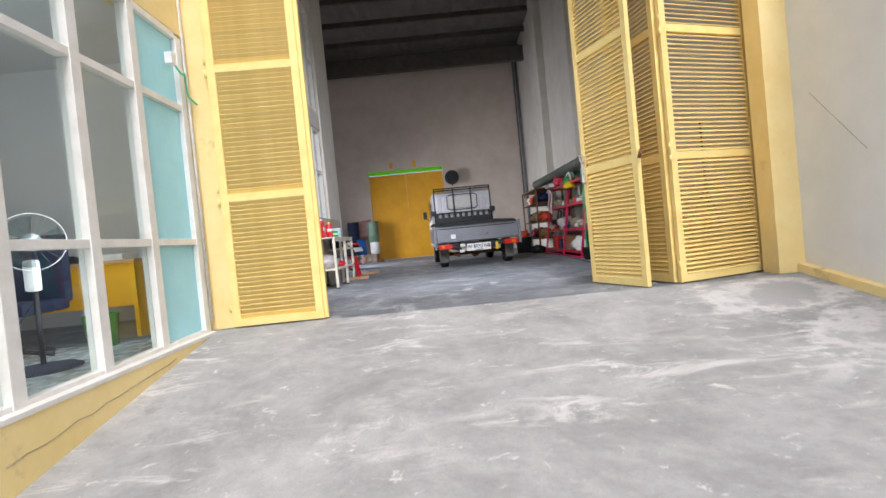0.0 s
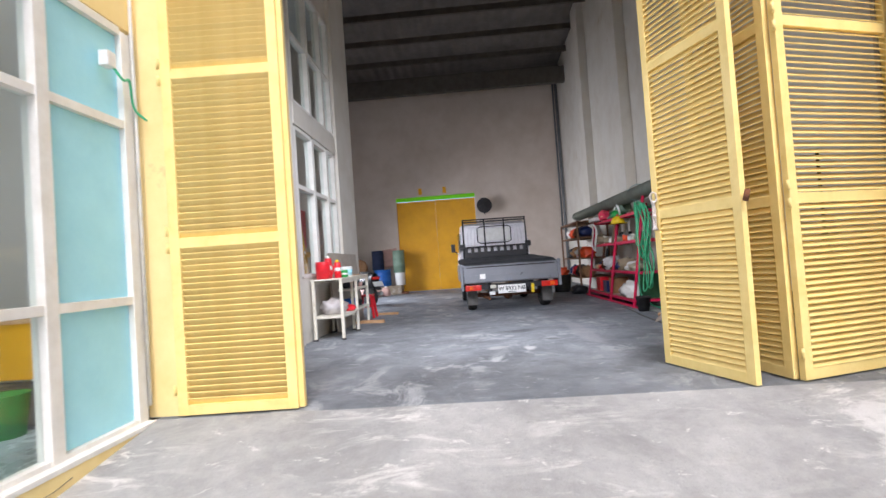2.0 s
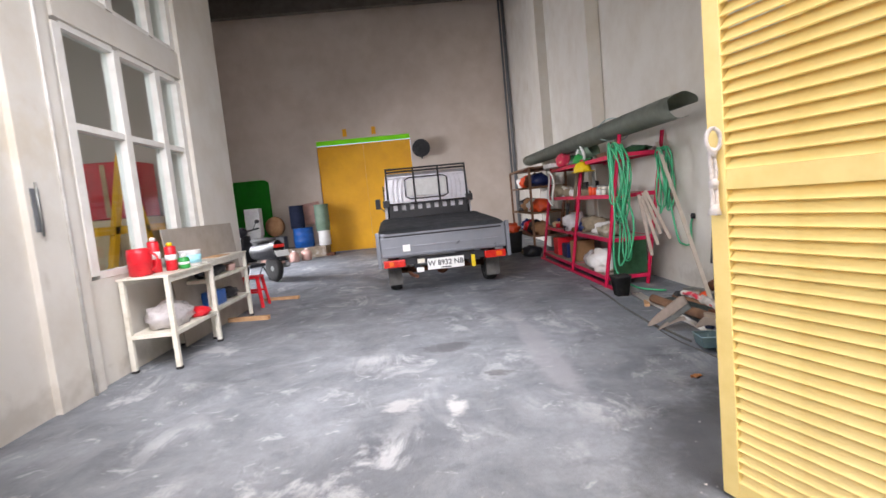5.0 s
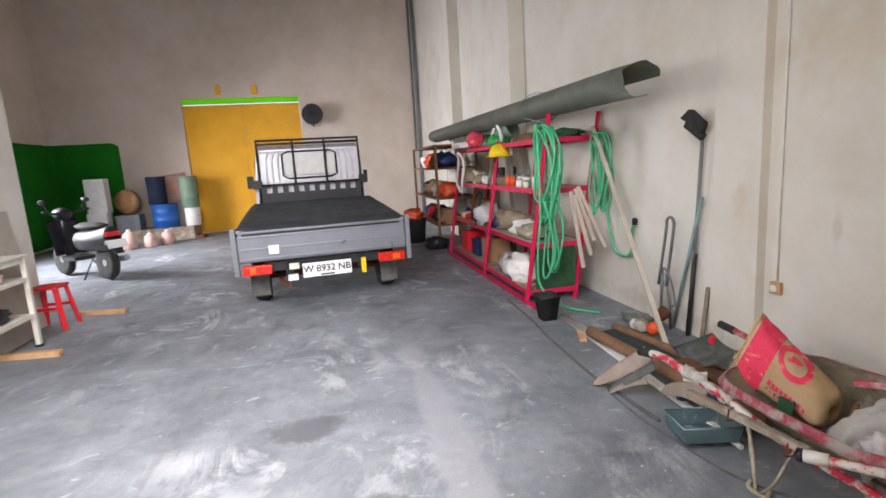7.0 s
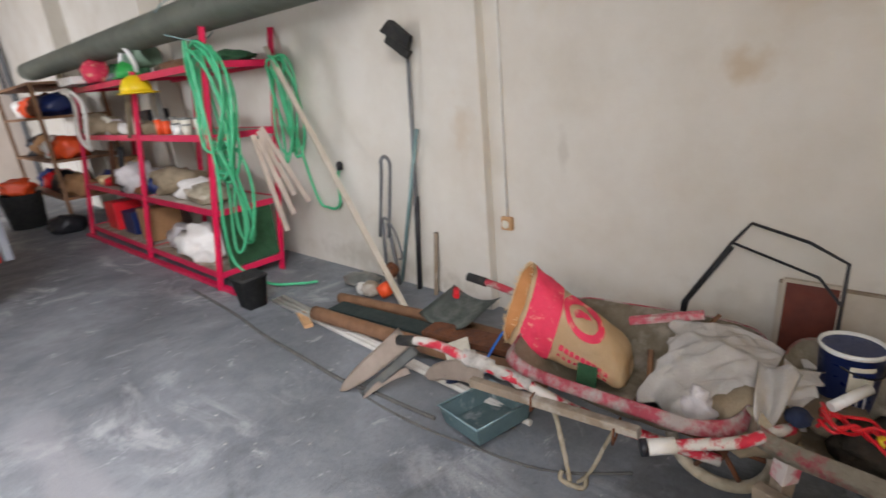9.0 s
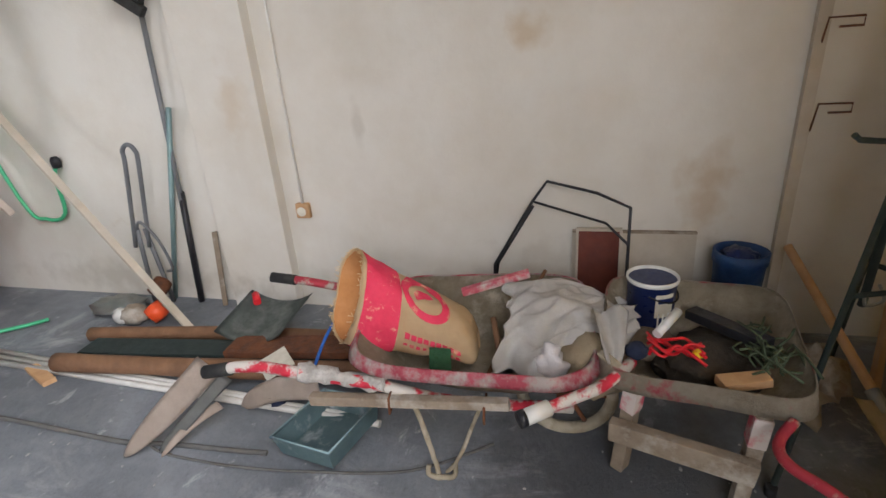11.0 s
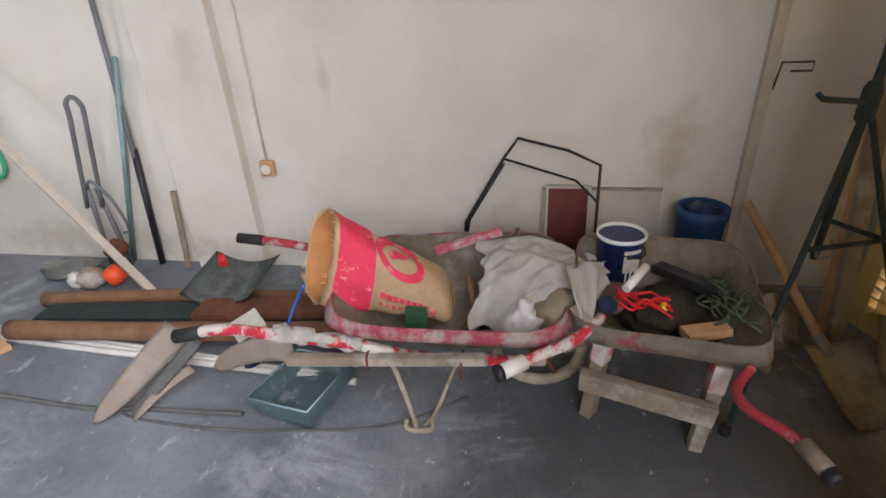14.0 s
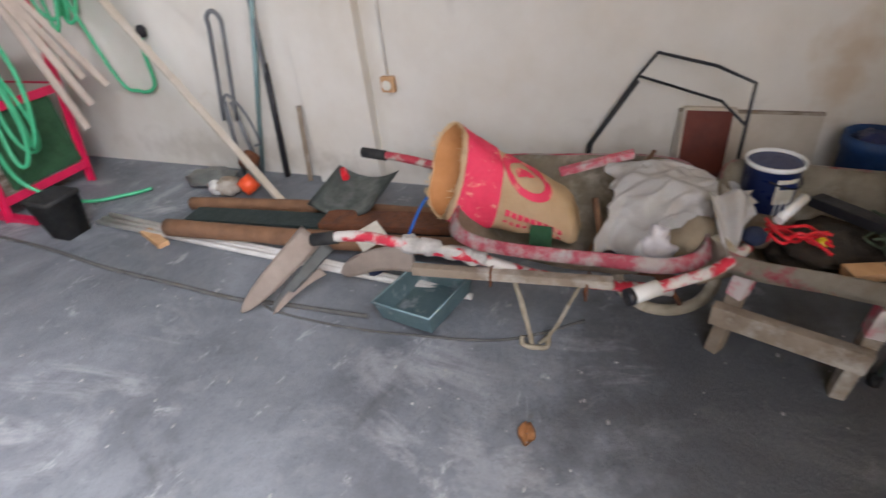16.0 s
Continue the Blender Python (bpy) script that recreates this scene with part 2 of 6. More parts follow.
M = dict(
    # the first, large floor patch paints in the door leaf's shade by the pile
    floor=concrete("garage_concrete", "8e9399", "63676d", "b9bcbf", "484a4d", stains_and_shade=((2.1, 5.75, 1.0, 0.75, "494b4e", ""), (0.62, 6.5, 0.09, 0.17, "c9cacb", ""), (0.28, 6.6, 0.13, 0.15, "b2b3b4", ""), (0.65, 7.75, 0.28, 0.16, "55565a", ""), (0.96, 7.02, 0.1, 0.08, "4c4d50", ""), (1.36, 7.7, 0.12, 1.5, "94959a", ""))),
    ramp=concrete("ramp_concrete", "b2b2b0", "8b8b8a", "dad9d5", "767572", 0.8, 0.55, 1.7, 0.2, ((2.7, 4.1, 0.55, 0.38, "868787", "dfdedb"), (2.95, 3.15, 0.5, 0.5, "8d8e8e", "dddcd8"))),
    ground=mat("outer_ground", "a3a29d", "8a8984", 1.5, 0.3, 0.7, 0.85, bump=0.3),
    wall=mat("dirty_white_plaster", "dcd8cf", "cfc8bb", 2.0, 0.4, 0.75, 0.85, bump=0.12, bscale=30, h3="b9a98e", scale3=0.9, lo3=0.66, hi3=0.76),
    backwall=mat("old_cream_plaster", "dccfc3", "ccbdae", 1.2, 0.4, 0.75, 0.85, bump=0.1, bscale=30),
    outwall=mat("outer_white_plaster", "e6e8e8", "d9dcdc", 1.8, 0.4, 0.8, 0.8, bump=0.1, bscale=40),
    ywall=mat("yellow_wall_paint", "f6e0a2", "ecd28c", 3.0, 0.35, 0.75, 0.75, bump=0.1, h3="cbb27c", scale3=2.2, lo3=0.62, hi3=0.72),
    yellow=mat("yellow_gloss_paint", "f8de92", "eccf7e", 6.0, 0.4, 0.75, 0.42, bump=0.06, rand=0.04),
    ydoor=mat("old_yellow_door_paint", "f8b80e", "e8a408", 2.0, 0.35, 0.75, 0.5, bump=0.06),
    white=mat("white_frame_paint", "eeece6", "ddd9d0", 6.0, 0.4, 0.75, 0.45, bump=0.06),
    cream=mat("cream_steel_paint", "e4e0d2", "c8c0ac", 9.0, 0.45, 0.75, 0.45, bump=0.05),
    glass=glass_mat("window_glass"),
    darkglass=glass_mat("tinted_glass", (0.5, 0.55, 0.55, 1)),
    teal=mat("pale_blue_film", "b0e9f6", "a2dfee", 5.0, 0.3, 0.7, 0.5, bump=0.05),
    roof=mat("grey_roof_sheet", "736e68", "625d57", 2.0, 0.35, 0.7, 0.6, bump=0.1),
    beam=mat("dark_steel_beam", "5c564f", "4a453f", 4.0, 0.4, 0.7, 0.6),
    silver=mat("silver_body_paint", "8c8f96", "7d8088", 2.0, 0.4, 0.75, 0.36, 0.4, bump=0.02),
    cabwhite=mat("white_car_paint", "eceaf0", "dcdae2", 3.0, 0.4, 0.8, 0.22, bump=0.02),
    black=mat("black_steel_paint", "26262b", "1b1b1f", 10.0, 0.4, 0.7, 0.45),
    tarp=mat("dark_grey_tarpaulin", "606368", "4e5155", 3.0, 0.35, 0.7, 0.55, bump=0.4, bscale=14),
    dustyrubber=mat("dusty_rubber", "6a6966", "4c4b49", 8.0, 0.35, 0.7, 0.85, bump=0.2),
    soil=mat("dark_soil", "4c4338", "37312a", 14.0, 0.35, 0.7, 0.95, bump=0.9, bscale=40),
    rubber=mat("black_rubber", "232324", "34332f", 12.0, 0.4, 0.7, 0.8, bump=0.3, bscale=60),
    redlens=mat("red_lamp_lens", "d8281c", "b81c14", 20.0, 0.4, 0.7, 0.2),
    orangelens=mat("orange_lamp_lens", "f0701c", "d85c14", 20.0, 0.4, 0.7, 0.2),
    plate=mat("plate_white", "f0f0ee", "e0e0dc", 15.0, 0.4, 0.7, 0.4, bump=0.03),
    ink=mat("dark_ink", "24262c", "303238", 15.0, 0.4, 0.7, 0.6, bump=0),
    rust=mat("rusty_steel", "5b3a2a", "7a4a2c", 14.0, 0.4, 0.65, 0.8, bump=0.4),
    pink=mat("pink_red_steel_paint", "d61f52", "b81844", 10.0, 0.45, 0.75, 0.42, bump=0.05),
    hose=mat("green_hose", "4fbe8a", "3fa876", 14.0, 0.4, 0.7, 0.35, bump=0.05),
    darkgreen=mat("dark_green_net", "2f5a3a", "234a2e", 20.0, 0.4, 0.7, 0.8, bump=0.5),
    wood=mat("pale_wood", "cfa77c", "b58a60", 9.0, 0.35, 0.7, 0.7, bump=0.2, bscale=70),
    oldwood=mat("grey_old_wood", "9a8b79", "7a6b5a", 10.0, 0.35, 0.7, 0.85, bump=0.35, bscale=60, h3="b9b1a5", scale3=6, lo3=0.5, hi3=0.65),
    brownwood=mat("brown_wood", "8a664a", "6c4d37", 10.0, 0.35, 0.7, 0.7, bump=0.25),
    redwood=mat("red_brown_panel", "6e2c17", "551f10", 8.0, 0.35, 0.7, 0.5, bump=0.08),
    darkstuff=mat("dark_plank", "2e3a38", "24302e", 8.0, 0.4, 0.7, 0.8, bump=0.3),
    cement=mat("cement_caked_steel", "b3a893", "8f8570", 9.0, 0.35, 0.65, 0.85, bump=0.6, bscale=45, h3="cbc2b1", scale3=5, lo3=0.5, hi3=0.62),
    cementred=mat("cement_caked_red_steel", "b5ab9a", "968b79", 9.0, 0.35, 0.65, 0.85, bump=0.6, bscale=45, h3="b4565f", scale3=7, lo3=0.57, hi3=0.66),
    redsteel=mat("worn_red_steel", "d46473", "bf5262", 14.0, 0.4, 0.65, 0.65, bump=0.4, bscale=50, h3="d3c8c2", scale3=13, lo3=0.42, hi3=0.58),
    redwhite=mat("red_handle_with_cement", "d02c42", "b52338", 14.0, 0.4, 0.65, 0.6, bump=0.4, bscale=40, h3="cbc5bd", scale3=11, lo3=0.46, hi3=0.53),
    darkred=mat("dark_red_paint", "b03543", "92283a", 12.0, 0.4, 0.7, 0.5, bump=0.2, h3="b5a99c", scale3=16, lo3=0.52, hi3=0.62),
    dustysteel=mat("cement_dusted_steel", "757d79", "5d6561", 7.0, 0.35, 0.7, 0.6, 0.2, bump=0.25, bscale=40, h3="989d98", scale3=5, lo3=0.5, hi3=0.65),
    crust=mat("pale_cement_crust", "cfcac3", "a9a49d", 16.0, 0.4, 0.65, 0.9, bump=0.8, bscale=60),
    traypaint=mat("paint_smeared_tray", "8fa9ad", "6f8b90", 5.0, 0.35, 0.7, 0.5, 0.15, bump=0.15, h3="cfd8d9", scale3=9, lo3=0.56, hi3=0.68),
    kraft=mat("kraft_paper_sack", "ecd3ab", "ddbd8e", 7.0, 0.35, 0.7, 0.8, bump=0.3, bscale=25),
    kraftin=mat("kraft_inside", "c98d58", "b0743f", 7.0, 0.35, 0.7, 0.85, bump=0.3, bscale=25),
    sackred=mat("sack_red_print", "e23a5a", "cf2c4c", 16.0, 0.4, 0.72, 0.75, bump=0.25, bscale=25, h3="ecc09c", scale3=22, lo3=0.56, hi3=0.68),
    sackwhite=mat("white_woven_sack", "efece8", "dfdad4", 9.0, 0.4, 0.7, 0.75, bump=0.3, bscale=120),
    sackdirty=mat("dirty_woven_sack", "a3937b", "84755e", 9.0, 0.35, 0.7, 0.85, bump=0.4, bscale=80),
    clearbag=mat("cloudy_plastic_bag", "cfcaca", "b8b0b0", 7.0, 0.4, 0.7, 0.3, bump=0.5, bscale=20),
    navy=mat("navy_plastic", "1d2c5e", "16234c", 14.0, 0.4, 0.7, 0.35, bump=0.05),
    blue=mat("blue_plastic", "1f63b8", "174f98", 10.0, 0.4, 0.7, 0.4, bump=0.05),
    red=mat("red_plastic", "e02430", "c81c28", 10.0, 0.4, 0.7, 0.35, bump=0.04),
    orange=mat("orange_plastic", "f05a2c", "d84a20", 14.0, 0.4, 0.7, 0.4),
    whitep=mat("white_plastic", "eeeeec", "dcdcd8", 10.0, 0.4, 0.7, 0.35, bump=0.03),
    pipe=mat("white_pvc", "e2e0da", "c6c2ba", 8.0, 0.4, 0.7, 0.4, bump=0.05),
    cyan=mat("galvanised_blue_grey", "8fa8aa", "74908f", 6.0, 0.35, 0.7, 0.45, 0.3, bump=0.15),
    galv=mat("galvanised_steel", "a6a8a4", "8a8d8a", 6.0, 0.35, 0.7, 0.4, 0.7, bump=0.1),
    gutter=mat("weathered_sheet_metal", "9aa094", "858b80", 3.0, 0.35, 0.7, 0.6, 0.15, bump=0.1),
    green=mat("green_screen_cloth", "26a82a", "1f9824", 2.0, 0.4, 0.7, 0.85, bump=0.08),
    plyboard=mat("grey_board", "b5aca0", "a59b8d", 4.0, 0.4, 0.7, 0.8, bump=0.08),
    brownbox=mat("cardboard", "a9805a", "936c49", 6.0, 0.4, 0.7, 0.85, bump=0.1),
    yellowp=mat("yellow_plastic", "f2d21c", "e0be14", 10.0, 0.4, 0.7, 0.4),
    skin=mat("pinkish_jug_plastic", "d8b3a8", "c79f94", 8.0, 0.4, 0.7, 0.4),
    sage=mat("grey_green_drum", "7c9480", "6a826e", 6.0, 0.4, 0.7, 0.5),
    officefloor=mat("office_tile", "c9d4d6", "b8c4c6", 3.0, 0.4, 0.7, 0.25, bump=0.02),
    palewood=mat("bleached_wood", "cdbfb2", "b5a698", 9.0, 0.35, 0.7, 0.8, bump=0.25, bscale=60),
    batten=mat("wall_coloured_batten", "c9c0b2", "b4a996", 6.0, 0.35, 0.7, 0.85, bump=0.2),
    grey=mat("grey_plastic", "77797c", "66686b", 8.0, 0.4, 0.7, 0.5),
    chairblue=mat("dark_blue_fabric", "232c46", "1c2338", 12.0, 0.4, 0.7, 0.9, bump=0.3),
    greenp=mat("green_plastic", "2f9e4a", "24863c", 10.0, 0.4, 0.7, 0.45),
    leaf=mat("dry_leaf", "d8a06c", "bf814c", 30.0, 0.4, 0.7, 0.8),
    grass=mat("cut_weeds", "56634a", "3c452f", 30.0, 0.4, 0.7, 0.8),
    navyblue=mat("dull_blue_plastic", "264a7c", "1d3a66", 14.0, 0.35, 0.65, 0.55, bump=0.2),
    rope=mat("white_cotton_rope", "d9d4d2", "bdb6b4", 40.0, 0.4, 0.7, 0.9, bump=0.5, bscale=200),
    lime=translucent_mat("lime_fibreglass", "b6ff3c"),
)


# y, z, half width, half height, colour, strength
STAINS = ((6.40, 1.28, 0.09, 0.08, "b89c72", 0.5), (5.69, 0.64, 0.10, 0.22, "b79a72", 0.5), (7.74, 1.05, 0.07, 0.18, "bfa682", 0.35),
          (6.2, 1.5, 0.2, 0.1, "b59c78", 0.22), (7.16, 0.95, 0.03, 0.10, "a89f90", 0.3), (5.95, 0.25, 0.6, 0.18, "a39a8a", 0.35),
          (8.6, 0.12, 0.8, 0.12, "a39a8a", 0.4), (6.8, 0.1, 0.9, 0.12, "a39a8a", 0.35), (7.1, 1.9, 0.5, 0.25, "c2b291", 0.3), (4.95, 0.5, 0.12, 0.5, "a08458", 0.4))



def wall_stain(m, y, z, ry, rz, h, strength):
    """A ragged stain on a wall that runs along y."""
    n, l = m.node_tree.nodes, m.node_tree.links
    p = n["Principled BSDF"]
    old = p.inputs["Base Color"].links[0].from_socket
    tc, mp, ln, nz, ad, r, x = (n.new("ShaderNode" + k) for k in ("TexCoord", "Mapping", "VectorMath", "TexNoise", "Math", "MapRange", "Mix"))
    mp.inputs["Location"].default_value, mp.inputs["Scale"].default_value = (0, -y / ry, -z / rz), (0, 1 / ry, 1 / rz)
    ln.operation, ad.operation, x.data_type = "LENGTH", "MULTIPLY_ADD", "RGBA"
    nz.inputs["Scale"].default_value, nz.inputs["Detail"].default_value = 9.0, 9.0
    l.new(tc.outputs["Object"], mp.inputs["Vector"])
    l.new(tc.outputs["Object"], nz.inputs["Vector"])
    l.new(mp.outputs["Vector"], ln.inputs[0])
    l.new(nz.outputs["Fac"], ad.inputs[0])
    ad.inputs[1].default_value = 2.4
    l.new(ln.outputs["Value"], ad.inputs[2])
    r.inputs["From Min"].default_value, r.inputs["From Max"].default_value, r.inputs["To Max"].default_value = 2.35, 1.5, strength
    l.new(ad.outputs["Value"], r.inputs["Value"])
    l.new(r.outputs["Result"], x.inputs["Factor"])
    l.new(old, x.inputs["A"])
    x.inputs["B"].default_value = lin(h)
    l.new(x.outputs["Result"], p.inputs["Base Color"])


for stain in STAINS:
    wall_stain(M["wall"], *stain)


# ---- building helpers ----
def box(bm, x0, x1, y0, y1, z0, z1, m=None, bevel=0.0):
    made = bmesh.ops.create_cube(bm, size=1.0)["verts"]
    t = Matrix.Translation(((x0 + x1) / 2, (y0 + y1) / 2, (z0 + z1) / 2)) @ Matrix.Diagonal((abs(x1 - x0), abs(y1 - y0), abs(z1 - z0), 1))
    bmesh.ops.transform(bm, matrix=(m @ t) if m else t, verts=made)
    if bevel:
        edges = list({e for v in made for e in v.link_edges})
        bmesh.ops.bevel(bm, geom=edges, offset=bevel, segments=2, affect="EDGES", profile=0.7)
    return bm


def slab(a, b, w, h, bevel=0.0, up=(0, 0, 1), bm=None):
    """A straight bar of section w x h from a to b; h lies along up."""
    bm = bm or bmesh.new()
    a, b = Vector(a), Vector(b)
    y = (b - a).normalized()
    x = y.cross(Vector(up)).normalized()
    z = x.cross(y)
    m = Matrix((x, y, z)).transposed().to_4x4()
    m.translation = (a + b) / 2
    return box(bm, -w / 2, w / 2, -(b - a).length / 2, (b - a).length / 2, -h / 2, h / 2, m, bevel)


def spline(pts, n=8):
    """A smooth line through the points."""
    p = [Vector(q) for q in pts]
    if len(p) < 3:
        return p
    out = []
    for i in range(len(p) - 1):
        a, b, c, d = p[max(i - 1, 0)], p[i], p[i + 1], p[min(i + 2, len(p) - 1)]
        for k in range(n):
            t = k / n
            out.append(0.5 * ((2 * b) + (c - a) * t + (2 * a - 5 * b + 4 * c - d) * t * t + (3 * b - a - 3 * c + d) * t ** 3))
    return out + [p[-1]]


def tube(pts, r, sides=8, smooth=0, bm=None, closed=False, flat=1.0):
    """A round bar along the points; r is one radius or one for each end."""
    bm = bm or bmesh.new()
    p = spline(pts, smooth) if smooth else [Vector(q) for q in pts]
    r0, r1 = r if isinstance(r, tuple) else (r, r)
    rings, side = [], None
    for i, q in enumerate(p):
        nxt, prv = p[(i + 1) % len(p)] if closed else p[min(i + 1, len(p) - 1)], p[i - 1] if (closed or i) else p[0]
        d = (nxt - prv).normalized()
        side = side or d.orthogonal().normalized()
        side = (side - d * side.dot(d)).normalized()
        other = d.cross(side)
        rad = r0 + (r1 - r0) * i / max(len(p) - 1, 1)
        rings.append([bm.verts.new(q + (side * math.cos(a) + other * math.sin(a) * flat) * rad) for a in (2 * math.pi * k / sides for k in range(sides))])
    for i in range(len(rings) if closed else len(rings) - 1):
        a, b = rings[i], rings[(i + 1) % len(rings)]
        for k in range(sides):
            f = bm.faces.new((a[k], a[(k + 1) % sides], b[(k + 1) % sides], b[k]))
            f.smooth = True
    if not closed:
        bm.faces.new(rings[0][::-1])
        bm.faces.new(rings[-1])
    return bm


def lathe(profile, m=None, n=24, bm=None):
    """A turned body round z from (radius, height) pairs."""
    bm = bm or bmesh.new()
    m = m or Matrix()
    rings = [[bm.verts.new(m @ Vector((r * math.cos(2 * math.pi * k / n), r * math.sin(2 * math.pi * k / n), z))) for k in range(n)] for r, z in profile]
    for a, b in zip(rings, rings[1:]):
        for k in range(n):
            f = bm.faces.new((a[k], a[(k + 1) % n], b[(k + 1) % n], b[k]))
            f.smooth = True
    if profile[0][0] > 1e-4:
        bm.faces.new(rings[0][::-1])
    if profile[-1][0] > 1e-4:
        bm.faces.new(rings[-1])
    return bm


def sheet(fn, nu, nv, thick=0.004, bm=None, wrap=False):
    """A thin skin over u, v in 0..1."""
    bm = bm or bmesh.new()
    g = [[bm.verts.new(fn(i / nu, j / nv)) for j in range(nv + 1)] for i in range(nu + (0 if wrap else 1))]
    fs = []
    for i in range(nu):
        for j in range(nv):
            a, b = g[i], g[(i + 1) % len(g)]
            f = bm.faces.new((a[j], b[j], b[j + 1], a[j + 1]))
            f.smooth = True
            fs.append(f)
    if thick:
        bmesh.ops.solidify(bm, geom=fs, thickness=thick)
        bmesh.ops.recalc_face_normals(bm, faces=bm.faces[:])
    return bm


def blob(centre, size, seed, rough=0.25, freq=2.5, subdiv=3, flat=True, rz=0.0):
    """A lumpy soft body, its underside pressed flat."""
    bm = bmesh.new()
    bmesh.ops.create_icosphere(bm, subdivisions=subdiv, radius=1.0)
    turn = Matrix.Rotation(rz, 3, "Z")
    for v in bm.verts:
        k = 1 + rough * noise.noise(v.co * freq + Vector((seed * 7.3, seed * 3.1, 0))) + 0.4 * rough * noise.noise(v.co * freq * 3.1 + Vector((seed, 0, seed * 5.7)))
        c = v.co * k
        if flat:
            c.z = max(c.z, -0.72)
        v.co = Vector(centre) + turn @ Vector((c.x * size[0], c.y * size[1], c.z * size[2]))
    for f in bm.faces:
        f.smooth = True
    return bm


def place(name, bm, material):
    me = bpy.data.meshes.new(name)
    bmesh.ops.recalc_face_normals(bm, faces=bm.faces)
    bm.to_mesh(me)
    bm.free()
    me.materials.append(material)
    return new(name, me)


def thing(name, at, label, category, group="", kind=""):
    ob = new(name)
    ob.empty_display_size = 0.1
    ob.matrix_basis = Matrix.Translation(at)
    return tagged(ob, label, category, group, kind)


def part(name, bm, material, parent, label=""):
    ob = place(name, bm, material)
    ob.parent = parent
    if parent.type == "EMPTY":
        ob.matrix_parent_inverse = parent.matrix_basis.inverted()
    return tagged(ob, label)


def single(name, bm, material, label, category, group=""):
    """A thing of one mesh."""
    return tagged(place(name, bm, material), label, category, group)


def structure(name, bm, material, label=""):
    return tagged(place(name, bm, material), label, "", "", "structure")


def seam(bm, n=0.003, s=30):
    """Takes the dead straightness out of an edge."""
    for v in bm.verts:
        v.co += noise.noise_vector(v.co * s) * n
    return bm


# ---- large structure ----
SLOPE = 0.165
XL, XR, YD, YB, TOP = -2.15, 3.456, 4.66, 18.8, 7.6


def ramp_z(y):
    return min(0.0, -SLOPE * (4.6 - y)) if y > -1.2 else -SLOPE * 5.8


structure("floor", box(bmesh.new(), -5.6, 3.8, 4.6, 19.1, -0.12, 0.0), M["floor"], "stained grey concrete garage floor")


def ramp_fn(u, v):
    x, y = -2.5 + 6.2 * u, -1.2 + 5.8 * v
    return Vector((x, y, ramp_z(y) + 0.004 * noise.noise(Vector((x * 1.3, y * 1.3, 0)))))


structure("ramp", sheet(ramp_fn, 40, 40, 0.0), M["ramp"], "pale worn concrete ramp")
bm = bmesh.new()
for q in ((-300, -300, -2.5, 19.3), (3.7, -300, 300, 19.3), (-2.5, -300, 3.7, -1.2), (-300, 19.3, 300, 300)):
    x0, y0, x1, y1 = q
    bm.faces.new([bm.verts.new((x, y, -SLOPE * 5.8 - 0.002)) for x, y in ((x0, y0), (x1, y0), (x1, y1), (x0, y1))])
structure("ground", bm, M["ground"], "flat grey concrete yard")

# right wall with pilasters, back wall with its door opening
bm = box(bmesh.new(), XR, XR + 0.2, 4.9, YB + 0.2, -0.1, TOP + 0.6)
structure("wall_east", bm, M["wall"], "dirty white plastered garage wall")
for y0, y1, proud in ((7.60, 7.98, 0.065), (11.38, 11.95, 0.2), (14.45, 15.1, 0.2)):
    structure("pilaster", box(bmesh.new(), XR - proud, XR + 0.01, y0, y1, 0, TOP + 0.4, bevel=0.006), M["wall"], "white plastered wall pilaster")
DX0, DX1, DZ = -2.42, 0.36, 3.26
bm = box(bmesh.new(), -5.6, DX0, YB, YB + 0.2, -0.1, TOP + 0.6)
box(bm, DX1, XR, YB, YB + 0.2, -0.1, TOP + 0.6)
box(bm, DX0, DX1, YB, YB + 0.2, DZ + 0.06, TOP + 0.6)
structure("wall_north", bm, M["backwall"], "cream plastered back wall")
# the gap holds an unseen window, added to let light in
bm = box(bmesh.new(), -5.6, -5.4, 10.86, 13.2, -0.1, TOP + 0.6)
box(bm, -5.6, -5.4, 15.8, YB, -0.1, TOP + 0.6)
box(bm, -5.6, -5.4, 13.2, 15.8, -0.1, 1.0)
box(bm, -5.6, -5.4, 13.2, 15.8, 2.9, TOP + 0.6)
structure("wall_west", bm, M["backwall"], "cream plastered side wall")

# left wall between the garage and the rooms, with two tiers of windows
WY0, WY1 = 7.70, 9.75
bm = box(bmesh.new(), XL - 0.15, XL, YD + 0.24, WY0, 0, TOP + 0.6)
box(bm, XL - 0.15, XL, WY0, WY1, 0, 0.86)
box(bm, XL - 0.15, XL + 0.03, WY0, WY1, 2.92, 3.22)
box(bm, XL - 0.15, XL, WY0, WY1, 5.2, TOP + 0.6)
structure("wall_inner", bm, M["wall"], "white plastered inner wall with window openings")
structure("column", box(bmesh.new(), XL - 0.25, XL + 0.06, WY1, 10.86, 0, TOP + 0.5, bevel=0.008), M["wall"], "white plastered column")
structure("column", box(bmesh.new(), XL - 0.2, XL + 0.05, 7.1, 7.6, 0, TOP + 0.5, bevel=0.008), M["wall"], "white plastered column")
structure("wall_rooms_north", box(bmesh.new(), -5.4, XL - 0.25, 10.7, 10.86, 0, TOP + 0.5), M["backwall"])

